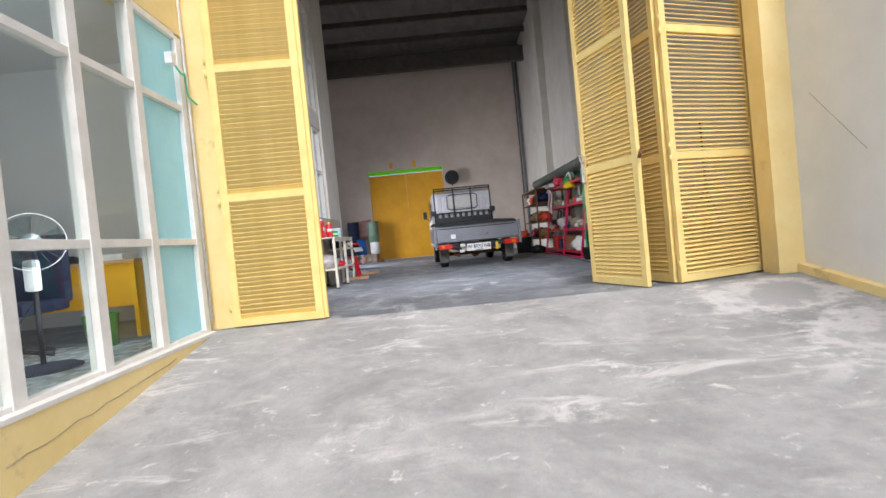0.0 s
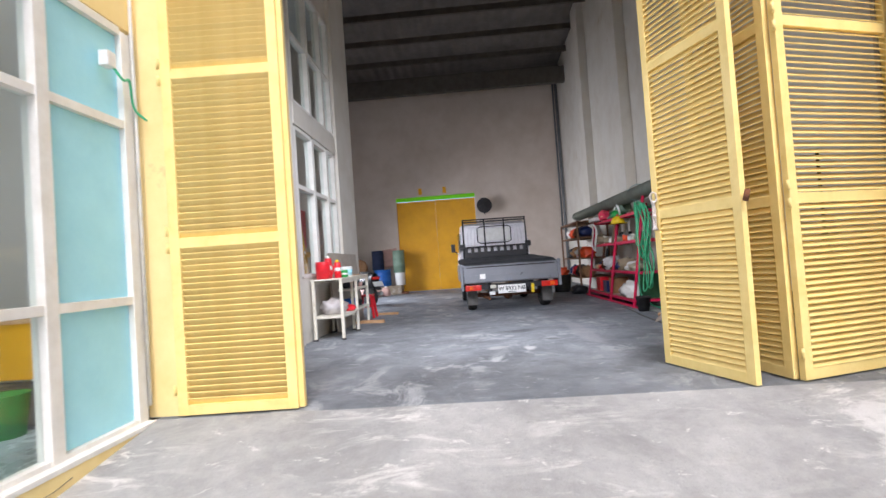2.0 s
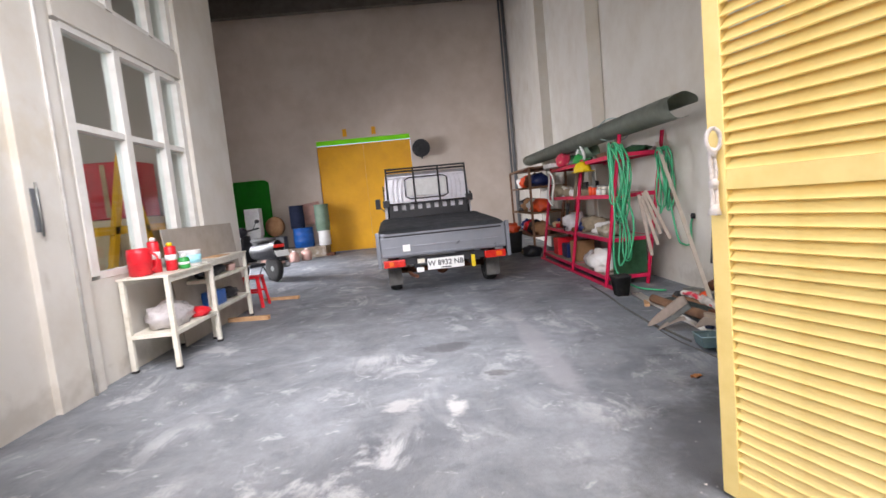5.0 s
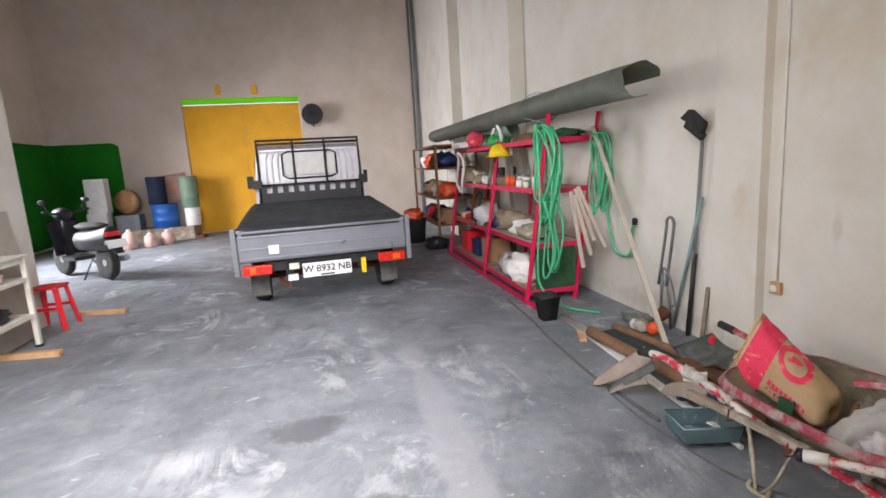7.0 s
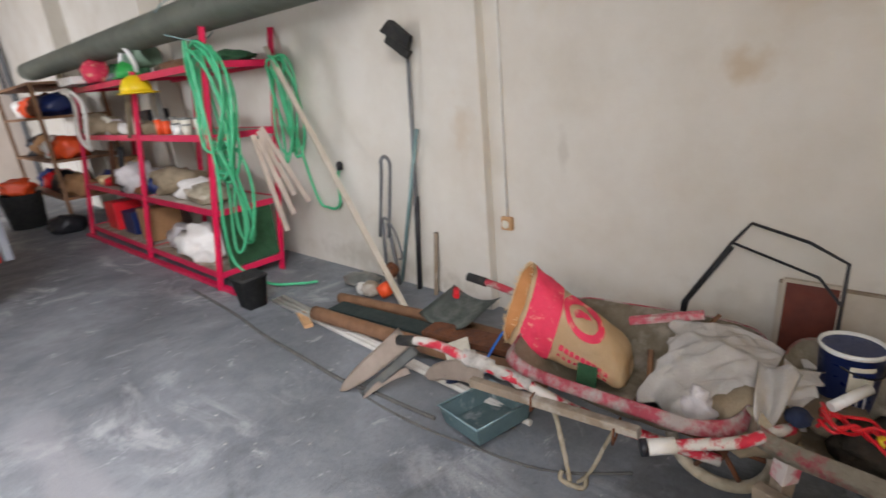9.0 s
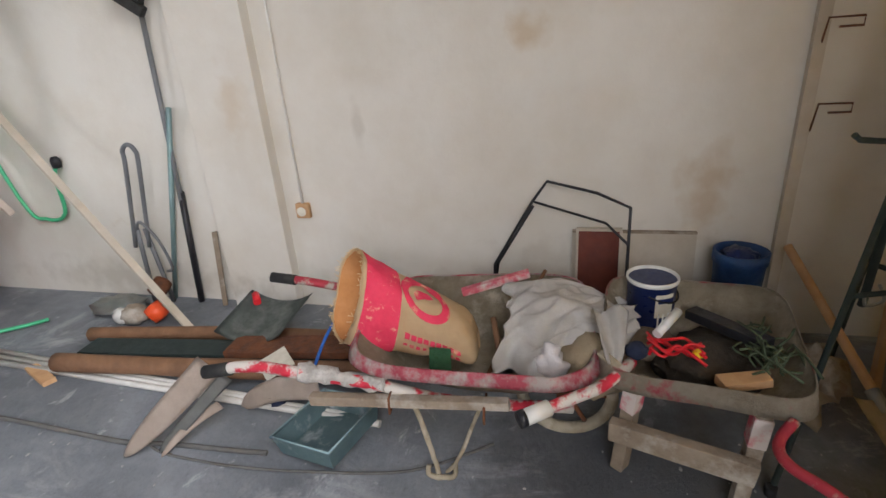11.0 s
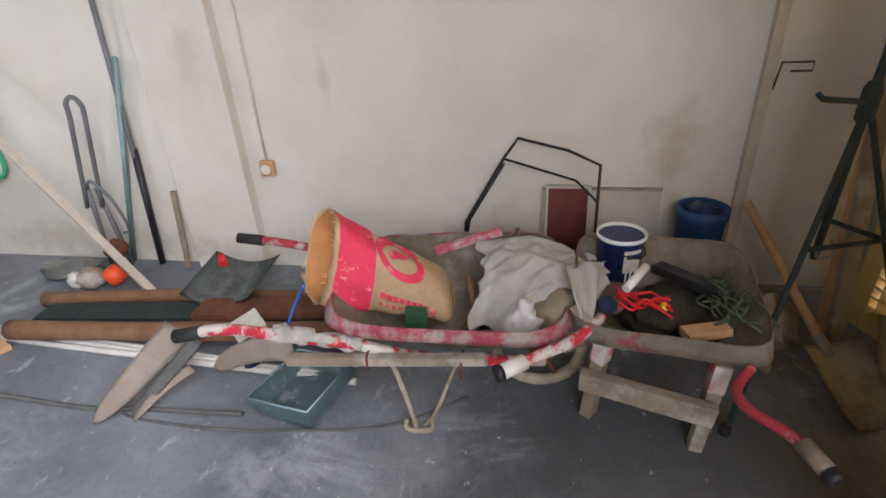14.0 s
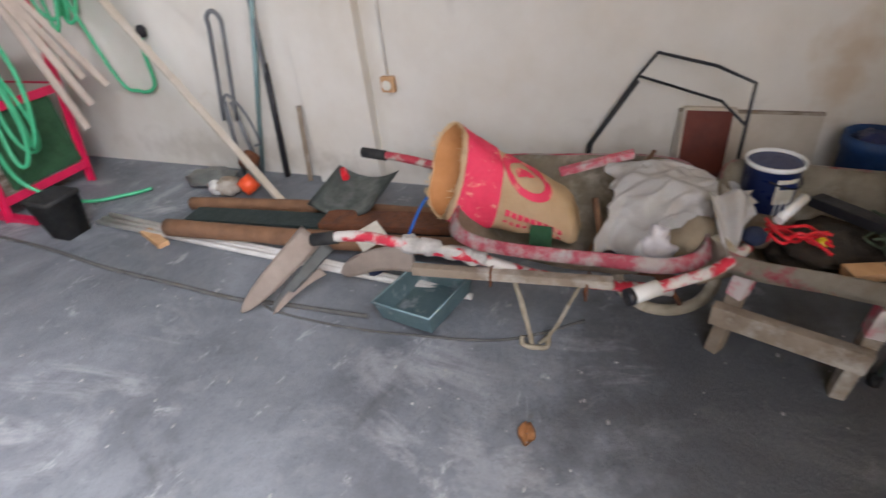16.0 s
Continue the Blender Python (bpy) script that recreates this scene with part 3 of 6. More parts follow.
# front wall: jambs, lintel
bm = box(bmesh.new(), -2.24, -2.02, YD, YD + 0.24, -0.3, 5.6)
structure("jamb_west", bm, M["ywall"], "yellow painted door jamb")
structure("jamb_east", box(bmesh.new(), 3.13, 3.38, YD, YD + 0.24, -0.3, 5.6), M["ywall"], "yellow painted door jamb")
structure("wall_front_corner", box(bmesh.new(), 3.38, XR + 0.2, YD + 0.02, 4.9, -0.3, 5.6), M["wall"])
structure("lintel", box(bmesh.new(), -2.24, XR + 0.2, YD, YD + 0.24, 4.86, TOP + 0.9), M["ywall"], "yellow painted wall over the door")

# outer right wall with its kerb
structure("wall_outer_east", box(bmesh.new(), 3.38, 3.58, -3.5, YD + 0.02, -1.2, 3.25), M["outwall"], "white plastered boundary wall with a crack")


def kerb_fn(z0, z1, x):
    bm = bmesh.new()
    ys = [-3.5, -1.2, 1.0, 3.0, YD - 0.004]
    for a, b in zip(ys, ys[1:]):
        c = [bm.verts.new((xx, yy, ramp_z(yy) + zz)) for yy in (a, b) for xx in (x, 3.385) for zz in (z0, z1)]
        for f in ((0, 1, 5, 4), (1, 3, 7, 5), (0, 2, 3, 1), (4, 5, 7, 6)):
            bm.faces.new([c[k] for k in f])
    return bm


structure("kerb", kerb_fn(-0.1, 0.085, 3.30), M["ywall"], "low yellow kerb along the wall")

# roof: sheet, purlins, truss beam
structure("ceiling", sheet(lambda u, v: Vector((-5.7 + 9.5 * u, 4.7 + 14.4 * v, TOP + 0.55 - 0.8 * v + 0.02 * math.cos(u * 190))), 190, 4, 0.01), M["roof"], "grey corrugated roof sheet")
for i in range(10):
    y = 6 + i * 1.35
    structure("purlin", box(bmesh.new(), -5.4, XR, y, y + 0.09, TOP + 0.30 - 0.8 * (y - 4.7) / 14.4, TOP + 0.46 - 0.8 * (y - 4.7) / 14.4), M["beam"])
structure("roof_beam", box(bmesh.new(), -5.4, XR, 17.3, 17.5, 6.45, 6.95), M["beam"], "dark steel roof beam")


# ---- outer window front of the office ----
WX = -2.22
LIGHTS = [0.34, 1.04, 1.75, 2.49, 3.18, 3.855, 4.56]
structure("wall_plinth", seam(box(bmesh.new(), WX - 0.2, WX + 0.07, -0.5, YD - 0.003, -1.3, -0.03), 0.002), M["ywall"], "cracked yellow plinth under the windows")
structure("wall_over_window", box(bmesh.new(), WX - 0.2, WX, -0.5, YD - 0.003, 2.72, 5.6), M["ywall"], "yellow wall over the windows")
structure("wall_front_west", box(bmesh.new(), WX - 0.2, WX, -0.5, 0.36, -0.03, 2.72), M["ywall"])


def window(name, x, ys, zs, depth, bar, parent_label, glass=True, fills=()):
    w = thing(name, (x, ys[0], zs[0]), parent_label, "window", "", "structure")
    for y in ys:
        part("mullion", box(bmesh.new(), x - depth, x + 0.012, y - bar, y + bar, zs[0], zs[-1], bevel=0.005), M["white"], w)
    for k, z in enumerate(zs):
        for a, b in zip(ys, ys[1:]):
            part("transom", box(bmesh.new(), x - depth + 0.006, x + 0.006, a + bar, b - bar, z - 0.028, z + 0.028, bevel=0.004), M["white"], w)
    if glass:
        for a, b in zip(ys, ys[1:]):
            for c, d in zip(zs, zs[1:]):
                p = part("pane", box(bmesh.new(), x - depth * 0.55, x - depth * 0.55 + 0.005, a + bar, b - bar, c + 0.028, d - 0.028), M["glass"], w)
                p.visible_shadow = False
    return w


front_window = window("window_1", WX, LIGHTS, [0.0, 0.83, 2.03, 2.68], 0.08, 0.045, "white-framed office window with clear panes")
part("window_sill", box(bmesh.new(), WX - 0.12, WX + 0.075, 0.36, YD - 0.003, -0.03, 0.0, bevel=0.006), M["white"], front_window)
for z0, z1 in ((0.03, 0.80), (0.86, 2.0), (2.06, 2.65)):
    part("blind", box(bmesh.new(), WX - 0.036, WX - 0.03, 3.902, 4.513, z0, z1), M["teal"], front_window, "pale blue translucent film over the pane")
inner_window = window("window_2", XL + 0.0, [WY0 + 0.05, 8.52, 9.24, WY1 - 0.05], [0.89, 2.1, 2.89], 0.1, 0.05, "white-framed inner window in the garage wall")
upper_window = window("window_3", XL + 0.0, [WY0 + 0.05, 8.52, 9.24, WY1 - 0.05], [3.25, 4.2, 5.18], 0.1, 0.05, "white-framed upper inner window")

# rooms behind the windows
structure("office_floor", box(bmesh.new(), -5.4, WX - 0.2, -0.5, 10.7, -0.05, -0.02), M["officefloor"], "pale glossy office floor")
# opening at y 7.3 to 10.1 is added, to light the store room
bm = box(bmesh.new(), -5.6, -5.4, -0.5, 7.3, -0.05, TOP + 0.5)
box(bm, -5.6, -5.4, 10.1, 10.86, -0.05, TOP + 0.5)
box(bm, -5.6, -5.4, 7.3, 10.1, -0.05, 0.95)
box(bm, -5.6, -5.4, 7.3, 10.1, 2.95, TOP + 0.5)
structure("office_wall", bm, M["backwall"])
# unseen window, added as an opening for the side lamp
window("unseen_window_side", -5.42, [13.25, 14.5, 15.75], [1.03, 2.87], 0.1, 0.05, "unseen white-framed window added to light the back of the garage")
# added window out of view, where the store room lamp shines in
window("unseen_window_store", -5.42, [7.35, 8.7, 10.05], [0.98, 2.92], 0.1, 0.05, "unseen white-framed window added to light the store room")
structure("office_wall", box(bmesh.new(), -5.4, WX - 0.2, -0.7, -0.5, -0.05, 5.6), M["outwall"])
structure("office_wall", box(bmesh.new(), -5.4, XL - 0.16, 6.3, 6.42, -0.02, TOP + 0.4), M["outwall"])
structure("office_ceiling", box(bmesh.new(), -5.6, WX, -0.7, 6.42, 3.2, 3.3), M["outwall"])
structure("room_ceiling", box(bmesh.new(), -5.6, XL - 0.15, 6.42, 10.86, 5.4, 5.5), M["outwall"])
structure("wall_rooms_front", box(bmesh.new(), WX - 0.2, -2.24, YD + 0.24, 6.4, -0.05, TOP + 0.4), M["outwall"])


# ---- folding louvred doors ----
def slat_mesh(w, tilt):
    bm = box(bmesh.new(), 0.0, w, -0.0285, 0.0285, -0.0032, 0.0032, Matrix.Rotation(radians(-tilt), 4, "X"), 0.0)
    me = bpy.data.meshes.new("slat")
    bm.to_mesh(me)
    bm.free()
    me.materials.append(M["yellow"])
    return me


def leaf(w, a, b, label, flip=1, hinges=True, height=4.8, tilt=52):
    """A louvred door leaf whose foot runs from a to b."""
    d = Vector((b[0] - a[0], b[1] - a[1], 0))
    m = Matrix.Translation((a[0], a[1], 0.012)) @ Matrix.Rotation(math.atan2(d.y, d.x), 4, "Z")
    ob = thing("louvred_door", (a[0], a[1], 0.012), label, "door", "folding garage doors")
    w = d.length
    rails = [0.0, 1.155, 2.345, 3.535, height - 0.07]
    st = 0.07
    for x in (0, w - st):
        part("stile", box(bmesh.new(), x, x + st, -0.022, 0.022, 0, height, m, 0.004), M["yellow"], ob)
    for z in rails:
        part("rail", box(bmesh.new(), st, w - st, -0.02, 0.02, z, z + 0.07, m, 0.003), M["yellow"], ob)
    me = slat_mesh(w - 2 * st, tilt)
    for z0, z1 in zip(rails, rails[1:]):
        n = 26
        for k in range(n):
            o = new("slat", me)
            o.parent = ob
            o.matrix_parent_inverse = ob.matrix_basis.inverted()
            o.matrix_basis = m @ Matrix.Translation((st, 0, z0 + 0.07 + (z1 - z0 - 0.07) * (k + 0.5) / n)) @ (Matrix() if flip > 0 else Matrix.Rotation(radians(2 * tilt), 4, "X"))
    if hinges:
        for z in (0.14, 1.12, 1.24, 2.30, 2.42):
            part("hinge", tube([m @ Vector((-0.012, -0.026, z)), m @ Vector((-0.012, -0.026, z + 0.07))], 0.011), M["yellow"], ob)
    return ob


left_leaf = leaf(0.83, (-2.0, 4.63), (-1.17, 4.665), "open yellow louvred folding door leaf at the office side")
leaf(0.8, (-1.985, 4.72), (-1.135, 4.70), "yellow louvred door leaf folded behind another", hinges=False)
leaf(0.9, (2.18, 4.65), (3.2, 5.0), "yellow louvred door leaf hinged at the jamb", flip=-1, tilt=35)
leaf(0.9, (2.165, 4.69), (1.99, 5.52), "yellow louvred door leaf folded inward", hinges=False)
right_leaf = leaf(0.9, (1.605, 5.41), (1.865, 4.58), "yellow louvred door leaf folded out towards the ramp", flip=-1, hinges=False)

# back door with its lime strip over it
back_door = thing("door_1", (DX0, YB, 0), "closed double yellow sheet-steel warehouse door", "door", "", "structure")
for x0, x1 in ((DX0 + 0.01, -1.05), (-1.045, DX1 - 0.01)):
    lf = part("door_leaf", box(bmesh.new(), x0, x1, YB + 0.05, YB + 0.09, 0.02, 3.16, bevel=0.004), M["ydoor"], back_door)
    for z in (0.05, 1.5, 3.06):
        part("crossbar", box(bmesh.new(), x0 + 0.01, x1 - 0.01, YB + 0.035, YB + 0.05, z, z + 0.08), M["ydoor"], lf)
part("light_strip", seam(box(bmesh.new(), DX0 + 0.005, DX1 - 0.005, YB + 0.06, YB + 0.066, 3.18, DZ + 0.055)), M["lime"], back_door, "lime translucent strip over the door")
for x in (-1.6, -0.75):
    single("bracket", box(bmesh.new(), x, x + 0.12, YB - 0.05, YB - 0.002, DZ + 0.12, DZ + 0.34, bevel=0.01), M["ydoor"], "small yellow bracket on the wall over the door", "bracket", "brackets over the back door")


# ---- truck, in its own place: tail at y = 0, forward +y ----
def truck():
    T = pose(0.775, 10.4, 0, 0, 0, 3.4)
    tr = thing("pickup_truck", (0.775, 11.9, 0), "silver mini pickup truck with a covered bed, parked", "truck")

    def tb(x0, x1, y0, y1, z0, z1, bev=0.008):
        return box(bmesh.new(), x0, x1, y0, y1, z0, z1, T, bev)
    bed = part("bed", tb(-0.86, 0.86, 0.05, 2.22, 0.52, 0.60), M["silver"], tr)
    gate = part("tailgate", tb(-0.85, 0.85, 0.0, 0.035, 0.535, 0.86), M["silver"], tr)
    for z in (0.56, 0.66, 0.785, 0.835):
        part("rib", tb(-0.845, 0.845, -0.012, 0.0, z - 0.008, z + 0.010, 0.003), M["silver"], gate)
    # black bar laid on the gate for the shade in its top recess
    part("slot", tb(-0.80, 0.80, -0.013, 0.0, 0.805, 0.822, 0.0), M["black"], gate)
    part("sticker", tb(-0.56, -0.46, -0.016, -0.010, 0.60, 0.69, 0.0), M["plate"], gate)
    for sx in (-1, 1):
        part("side_gate", tb(min(sx * 0.85, sx * 0.885), max(sx * 0.85, sx * 0.885), 0.03, 2.2, 0.535, 0.86), M["silver"], tr)
        part("corner_post", tb(sx * 0.885 - 0.025, sx * 0.885 + 0.025, -0.02, 0.05, 0.40, 0.88), M["silver"], tr)
        lamp = part("tail_lamp", tb(sx * 0.69 - 0.145, sx * 0.69 + 0.145, -0.02, 0.05, 0.395, 0.495, 0.014), M["redlens"], tr, "red tail lamp")
        part("indicator", tb(sx * 0.68 + (0.02 if sx > 0 else -0.08), sx * 0.68 + (0.10 if sx > 0 else -0.02) , -0.026, -0.018, 0.415, 0.475, 0.004), M["orangelens"], lamp, "orange lens")
        part("mud_flap", tb(sx * 0.70 - 0.095, sx * 0.70 + 0.095, 0.30, 0.31, 0.11, 0.42, 0.003), M["dustyrubber"], tr, "dusty grey mud flap")
    # cover drawn over the bed
    def cover(u, v):
        x, y = -0.88 + 1.76 * u, -0.015 + 2.2 * v
        z = 0.90 + 0.10 * v + 0.012 * noise.noise(Vector((x * 3, y * 2.2, 3))) - (0.05 if v == 0 else 0) - (0.06 if u in (0, 1) else 0)
        return T @ Vector((x, y, z))
    part("bed_cover", sheet(cover, 24, 24, 0.006), M["tarp"], tr, "dark grey tarpaulin over the bed")
    # rack behind the cab
    rack = part("rack", tube([T @ Vector(p) for p in ((-0.72, 2.2, 0.58), (-0.70, 2.24, 1.86), (0.70, 2.24, 1.86), (0.72, 2.2, 0.58))], 0.022), M["black"], tr, "black tube rack behind the cab")
    for x in (-0.22, 0.22):
        part("upright", tube([T @ Vector((x, 2.23, 1.0)), T @ Vector((x, 2.24, 1.86))], 0.016), M["black"], rack)
    for z in (1.81, 1.24):
        part("crossbar", tube([T @ Vector((-0.70, 2.235, z)), T @ Vector((0.70, 2.235, z))], 0.017), M["black"], rack)
    for k in range(10):
        x = -0.66 + k * 0.146
        part("short_bar", slab(T @ Vector((x, 2.215, 1.05)), T @ Vector((x, 2.215, 1.23)), 0.07, 0.012, up=(0, 1, 0)), M["black"], rack)
    part("kick_plate", tb(-0.70, 0.70, 2.205, 2.22, 0.9, 1.13, 0.003), M["black"], rack)
    for sx in (-1, 1):
        part("hook_bracket", tb(sx * 0.74 - 0.06, sx * 0.74 + 0.06, 2.18, 2.28, 1.20, 1.32), M["black"], rack)
    # cab
    bm = bmesh.new()
    prof = [(2.34, 0.55), (2.32, 1.25), (2.36, 1.72), (2.50, 1.80), (3.45, 1.80), (3.62, 1.72), (4.02, 1.12), (4.12, 0.95), (4.12, 0.42), (2.36, 0.42)]
    sides = []
    for sx in (-1, 1):
        sides.append([bm.verts.new(T @ Vector((sx * (0.80 - 0.10 * max(0, (z - 1.0))), y, z))) for y, z in prof])
    a, b = sides
    bm.faces.new(a)
    bm.faces.new(b[::-1])
    for i in range(len(prof)):
        bm.faces.new((a[i], a[(i + 1) % len(prof)], b[(i + 1) % len(prof)], b[i]))
    bmesh.ops.bevel(bm, geom=bm.edges[:], offset=0.03, segments=3, affect="EDGES")
    cab = part("cab", bm, M["cabwhite"], tr, "white painted cab")
    # opaque white pane: the reflection on the glass is put into its colour
    part("rear_window", tb(-0.36, 0.36, 2.300, 2.316, 1.36, 1.66, 0.02), M["whitep"], cab, "rear window painted white for its bright reflection")
    part("window_seal", tube([T @ Vector(p) for p in ((-0.38, 2.306, 1.36), (-0.38, 2.325, 1.66), (-0.3, 2.335, 1.70), (0.3, 2.335, 1.70), (0.38, 2.325, 1.66), (0.38, 2.306, 1.36), (0.3, 2.30, 1.32), (-0.3, 2.30, 1.32))], 0.012, closed=True), M["black"], cab)
    for sx in (-1, 1):
        for g in (0.44, 0.52, 0.60):
            part("pressing", tube([T @ Vector(p) for p in ((sx * g, 2.312, 1.28), (sx * g, 2.322, 1.5 + 0.1), (sx * (g - 0.06), 2.332, 1.71))], 0.012, smooth=4), M["cabwhite"], cab)
        part("side_window", tb(min(sx * 0.765, sx * 0.79), max(sx * 0.765, sx * 0.79), 2.75, 3.55, 1.14, 1.6, 0.01), M["darkglass"], cab)
        mir = part("mirror", tb(sx * 0.92 - 0.05, sx * 0.92 + 0.05, 3.38, 3.42, 1.18, 1.38, 0.02), M["black"], cab)
        part("mirror_arm", tube([T @ Vector((sx * 0.77, 3.5, 1.1)), T @ Vector((sx * 0.9, 3.42, 1.22))], 0.01), M["black"], mir)
    part("windscreen", slab(T @ Vector((0, 3.66, 1.70)), T @ Vector((0, 4.0, 1.17)), 1.3, 0.02, up=(0, 1, 0.6)), M["darkglass"], cab)
    # undercarriage
    part("chassis_beam", tb(-0.42, -0.34, 0.1, 3.6, 0.34, 0.52), M["black"], tr)
    part("chassis_beam", tb(0.34, 0.42, 0.1, 3.6, 0.34, 0.52), M["black"], tr)
    part("rear_member", tb(-0.62, 0.62, 0.10, 0.16, 0.40, 0.50), M["black"], tr)
    part("axle", tube([T @ Vector((-0.66, 0.62, 0.27)), T @ Vector((0.66, 0.62, 0.27))], 0.04), M["rust"], tr)
    part("differential", lathe([(0.0, -0.1), (0.08, -0.07), (0.11, 0), (0.08, 0.07), (0.0, 0.1)], T @ pose(0, 0.62, 0.27, 0, 90, 0), 16), M["rust"], tr)
    part("exhaust", tube([T @ Vector(p) for p in ((-0.5, 1.4, 0.28), (-0.48, 0.3, 0.26), (-0.40, 0.05, 0.24))], 0.028, smooth=4), M["rust"], tr)
    part("bumper_step", tb(-0.40, -0.30, -0.01, 0.06, 0.30, 0.36), M["plate"], tr)
    part("spring_clip", tb(0.36, 0.41, 0.0, 0.05, 0.30, 0.46), M["yellowp"], tr)
    part("plate_lamp", tb(-0.38, -0.28, -0.02, 0.03, 0.42, 0.48), M["cream"], tr)
    pl = part("licence_plate", tb(-0.25, 0.25, -0.03, -0.018, 0.32, 0.47, 0.004), M["plate"], tr, "white licence plate with dark characters")
    txt = bpy.data.curves.new("characters", "FONT")
    txt.body, txt.size, txt.align_x, txt.align_y, txt.extrude = "W 8932 NB", 0.098, "CENTER", "CENTER", 0.001
    txt.offset = 0.0012
    txt.materials.append(M["ink"])
    o = new("characters", txt)
    o.parent = pl
    o.matrix_basis = T @ pose(0, -0.032, 0.402, 90, 0, 0)
    part("date_line", tb(-0.07, 0.07, -0.033, -0.029, 0.333, 0.346, 0.0), M["ink"], pl)
    for sx in (-1, 1):
        for y in (0.62, 3.1):
            W = T @ pose(sx * 0.70, y, 0.27, 0, 90, 0)
            tyre = part("wheel", lathe([(0.17, -0.08), (0.25, -0.085), (0.268, -0.06), (0.272, 0), (0.268, 0.06), (0.25, 0.085), (0.17, 0.08)], W, 32), M["rubber"], tr, "black tyre on a steel rim")
            part("rim", lathe([(0.03, -0.06), (0.08, -0.05), (0.15, -0.07), (0.172, -0.082), (0.172, 0.082), (0.15, 0.07), (0.08, 0.05), (0.03, 0.06)], W, 24), M["galv"], tyre)


truck()


# ---- steel tables on the left ----
def table(y0, y1, x0, x1, top, shelves, label):
    t = thing("steel_table", ((x0 + x1) / 2, (y0 + y1) / 2, 0), label, "table", "cream steel tables")
    for x in (x0, x1 - 0.04):
        for y in (y0, y1 - 0.04):
            lg = part("leg", box(bmesh.new(), x, x + 0.04, y, y + 0.04, 0.02, top - 0.02, bevel=0.003), M["cream"], t)
            part("foot", box(bmesh.new(), x - 0.003, x + 0.043, y - 0.003, y + 0.043, 0, 0.022), M["rubber"], lg)
    part("tabletop", box(bmesh.new(), x0 - 0.01, x1 + 0.01, y0 - 0.01, y1 + 0.01, top - 0.02, top, bevel=0.004), M["cream"], t)
    for x in (x0 + 0.005, x1 - 0.02):
        part("apron", box(bmesh.new(), x, x + 0.015, y0 + 0.04, y1 - 0.04, top - 0.07, top - 0.02), M["cream"], t)
    for z in shelves:
        part("shelf", box(bmesh.new(), x0 + 0.004, x1 - 0.004, y0 + 0.004, y1 - 0.004, z - 0.035, z, bevel=0.003), M["cream"], t)
    return t


table(7.94, 8.86, -2.1, -1.68, 0.83, (0.33,), "cream slotted-steel table with a lower shelf")
table(8.96, 10.12, -2.07, -1.78, 0.84, (0.64, 0.31), "cream slotted-steel table with two lower shelves")
single("board", seam(slab((-1.98, 9.6, 0.01), (-2.07, 9.6, 1.21), 1.82, 0.012, up=(1, 0, 0.05)), 0.001), M["plyboard"], "grey plywood sheet leaning against the column", "board")

RED_JUG = lathe([(0.075, 0), (0.095, 0.012), (0.1, 0.2), (0.092, 0.235), (0.086, 0.238), (0.084, 0.22)], pose(-1.97, 8.08, 0.83), 20)
o = thing("red_jug", (-1.99, 8.08, 0.83), "red plastic measuring jug on the steel table", "jug")
part("body", RED_JUG, M["red"], o)
part("handle", tube([(-1.88, 8.08, 1.03), (-1.82, 8.08, 0.99), (-1.83, 8.08, 0.91), (-1.875, 8.08, 0.87)], 0.01, smooth=4), M["red"], o)
for i, (x, y, h, k, lab) in enumerate(((-1.95, 8.29, 0.27, "red", "red spray can with a white band"), (-1.84, 8.36, 0.21, "red", "red and white paint tin"), (-1.76, 8.43, 0.09, "greenp", "small green tin on the table"))):
    o = thing("can", (x, y, 0.83), lab, "can", "cans on the table")
    part("body", lathe([(0.046, 0), (0.05, 0.004), (0.05, h), (0.04, h + 0.015)], pose(x, y, 0.83), 16), M[k], o)
    part("band", lathe([(0.0512, h * 0.45), (0.0512, h * 0.7)], pose(x, y, 0.83), 16), M["whitep"], o)
    part("cap", lathe([(0.026, h + 0.015), (0.026, h + 0.045), (0.016, h + 0.05)], pose(x, y, 0.83), 12), M["yellowp" if i == 1 else "whitep"], o)
o = thing("white_tub", (-1.76, 8.66, 0.83), "white plastic tub with a blue-green label", "tub")
part("body", lathe([(0.085, 0), (0.09, 0.005), (0.098, 0.14), (0.102, 0.145), (0.102, 0.155)], pose(-1.8, 8.66, 0.83), 24), M["whitep"], o)
part("label", lathe([(0.0935, 0.03), (0.0995, 0.11)], pose(-1.8, 8.66, 0.83), 24), M["teal"], o)
single("paper", box(bmesh.new(), -2.0, -1.82, 9.35, 9.7, 0.842, 0.85), M["wood"], "sheet of brown paper on the table", "paper")
single("plastic_bag", blob((-1.9, 8.3, 0.42), (0.18, 0.26, 0.13), 2, 0.35), M["clearbag"], "cloudy plastic bag on the lower shelf", "bag")
single("red_bag", blob((-1.76, 8.62, 0.37), (0.09, 0.12, 0.05), 4, 0.4), M["red"], "small red bag on the lower shelf", "bag")
single("blue_case", seam(box(bmesh.new(), -2.0, -1.84, 9.2, 9.5, 0.31, 0.47, bevel=0.02), 0.004, 9), M["blue"], "blue plastic tool case on the shelf", "case")
single("dark_cloth", blob((-1.92, 9.35, 0.70), (0.12, 0.3, 0.08), 5, 0.4), M["black"], "dark crumpled cloth on the middle shelf", "cloth")
single("red_tub", lathe([(0.05, 0), (0.065, 0.08), (0.06, 0.082)], pose(-1.87, 9.8, 0.64), 16), M["skin"], "small pale tub on the middle shelf", "tub")
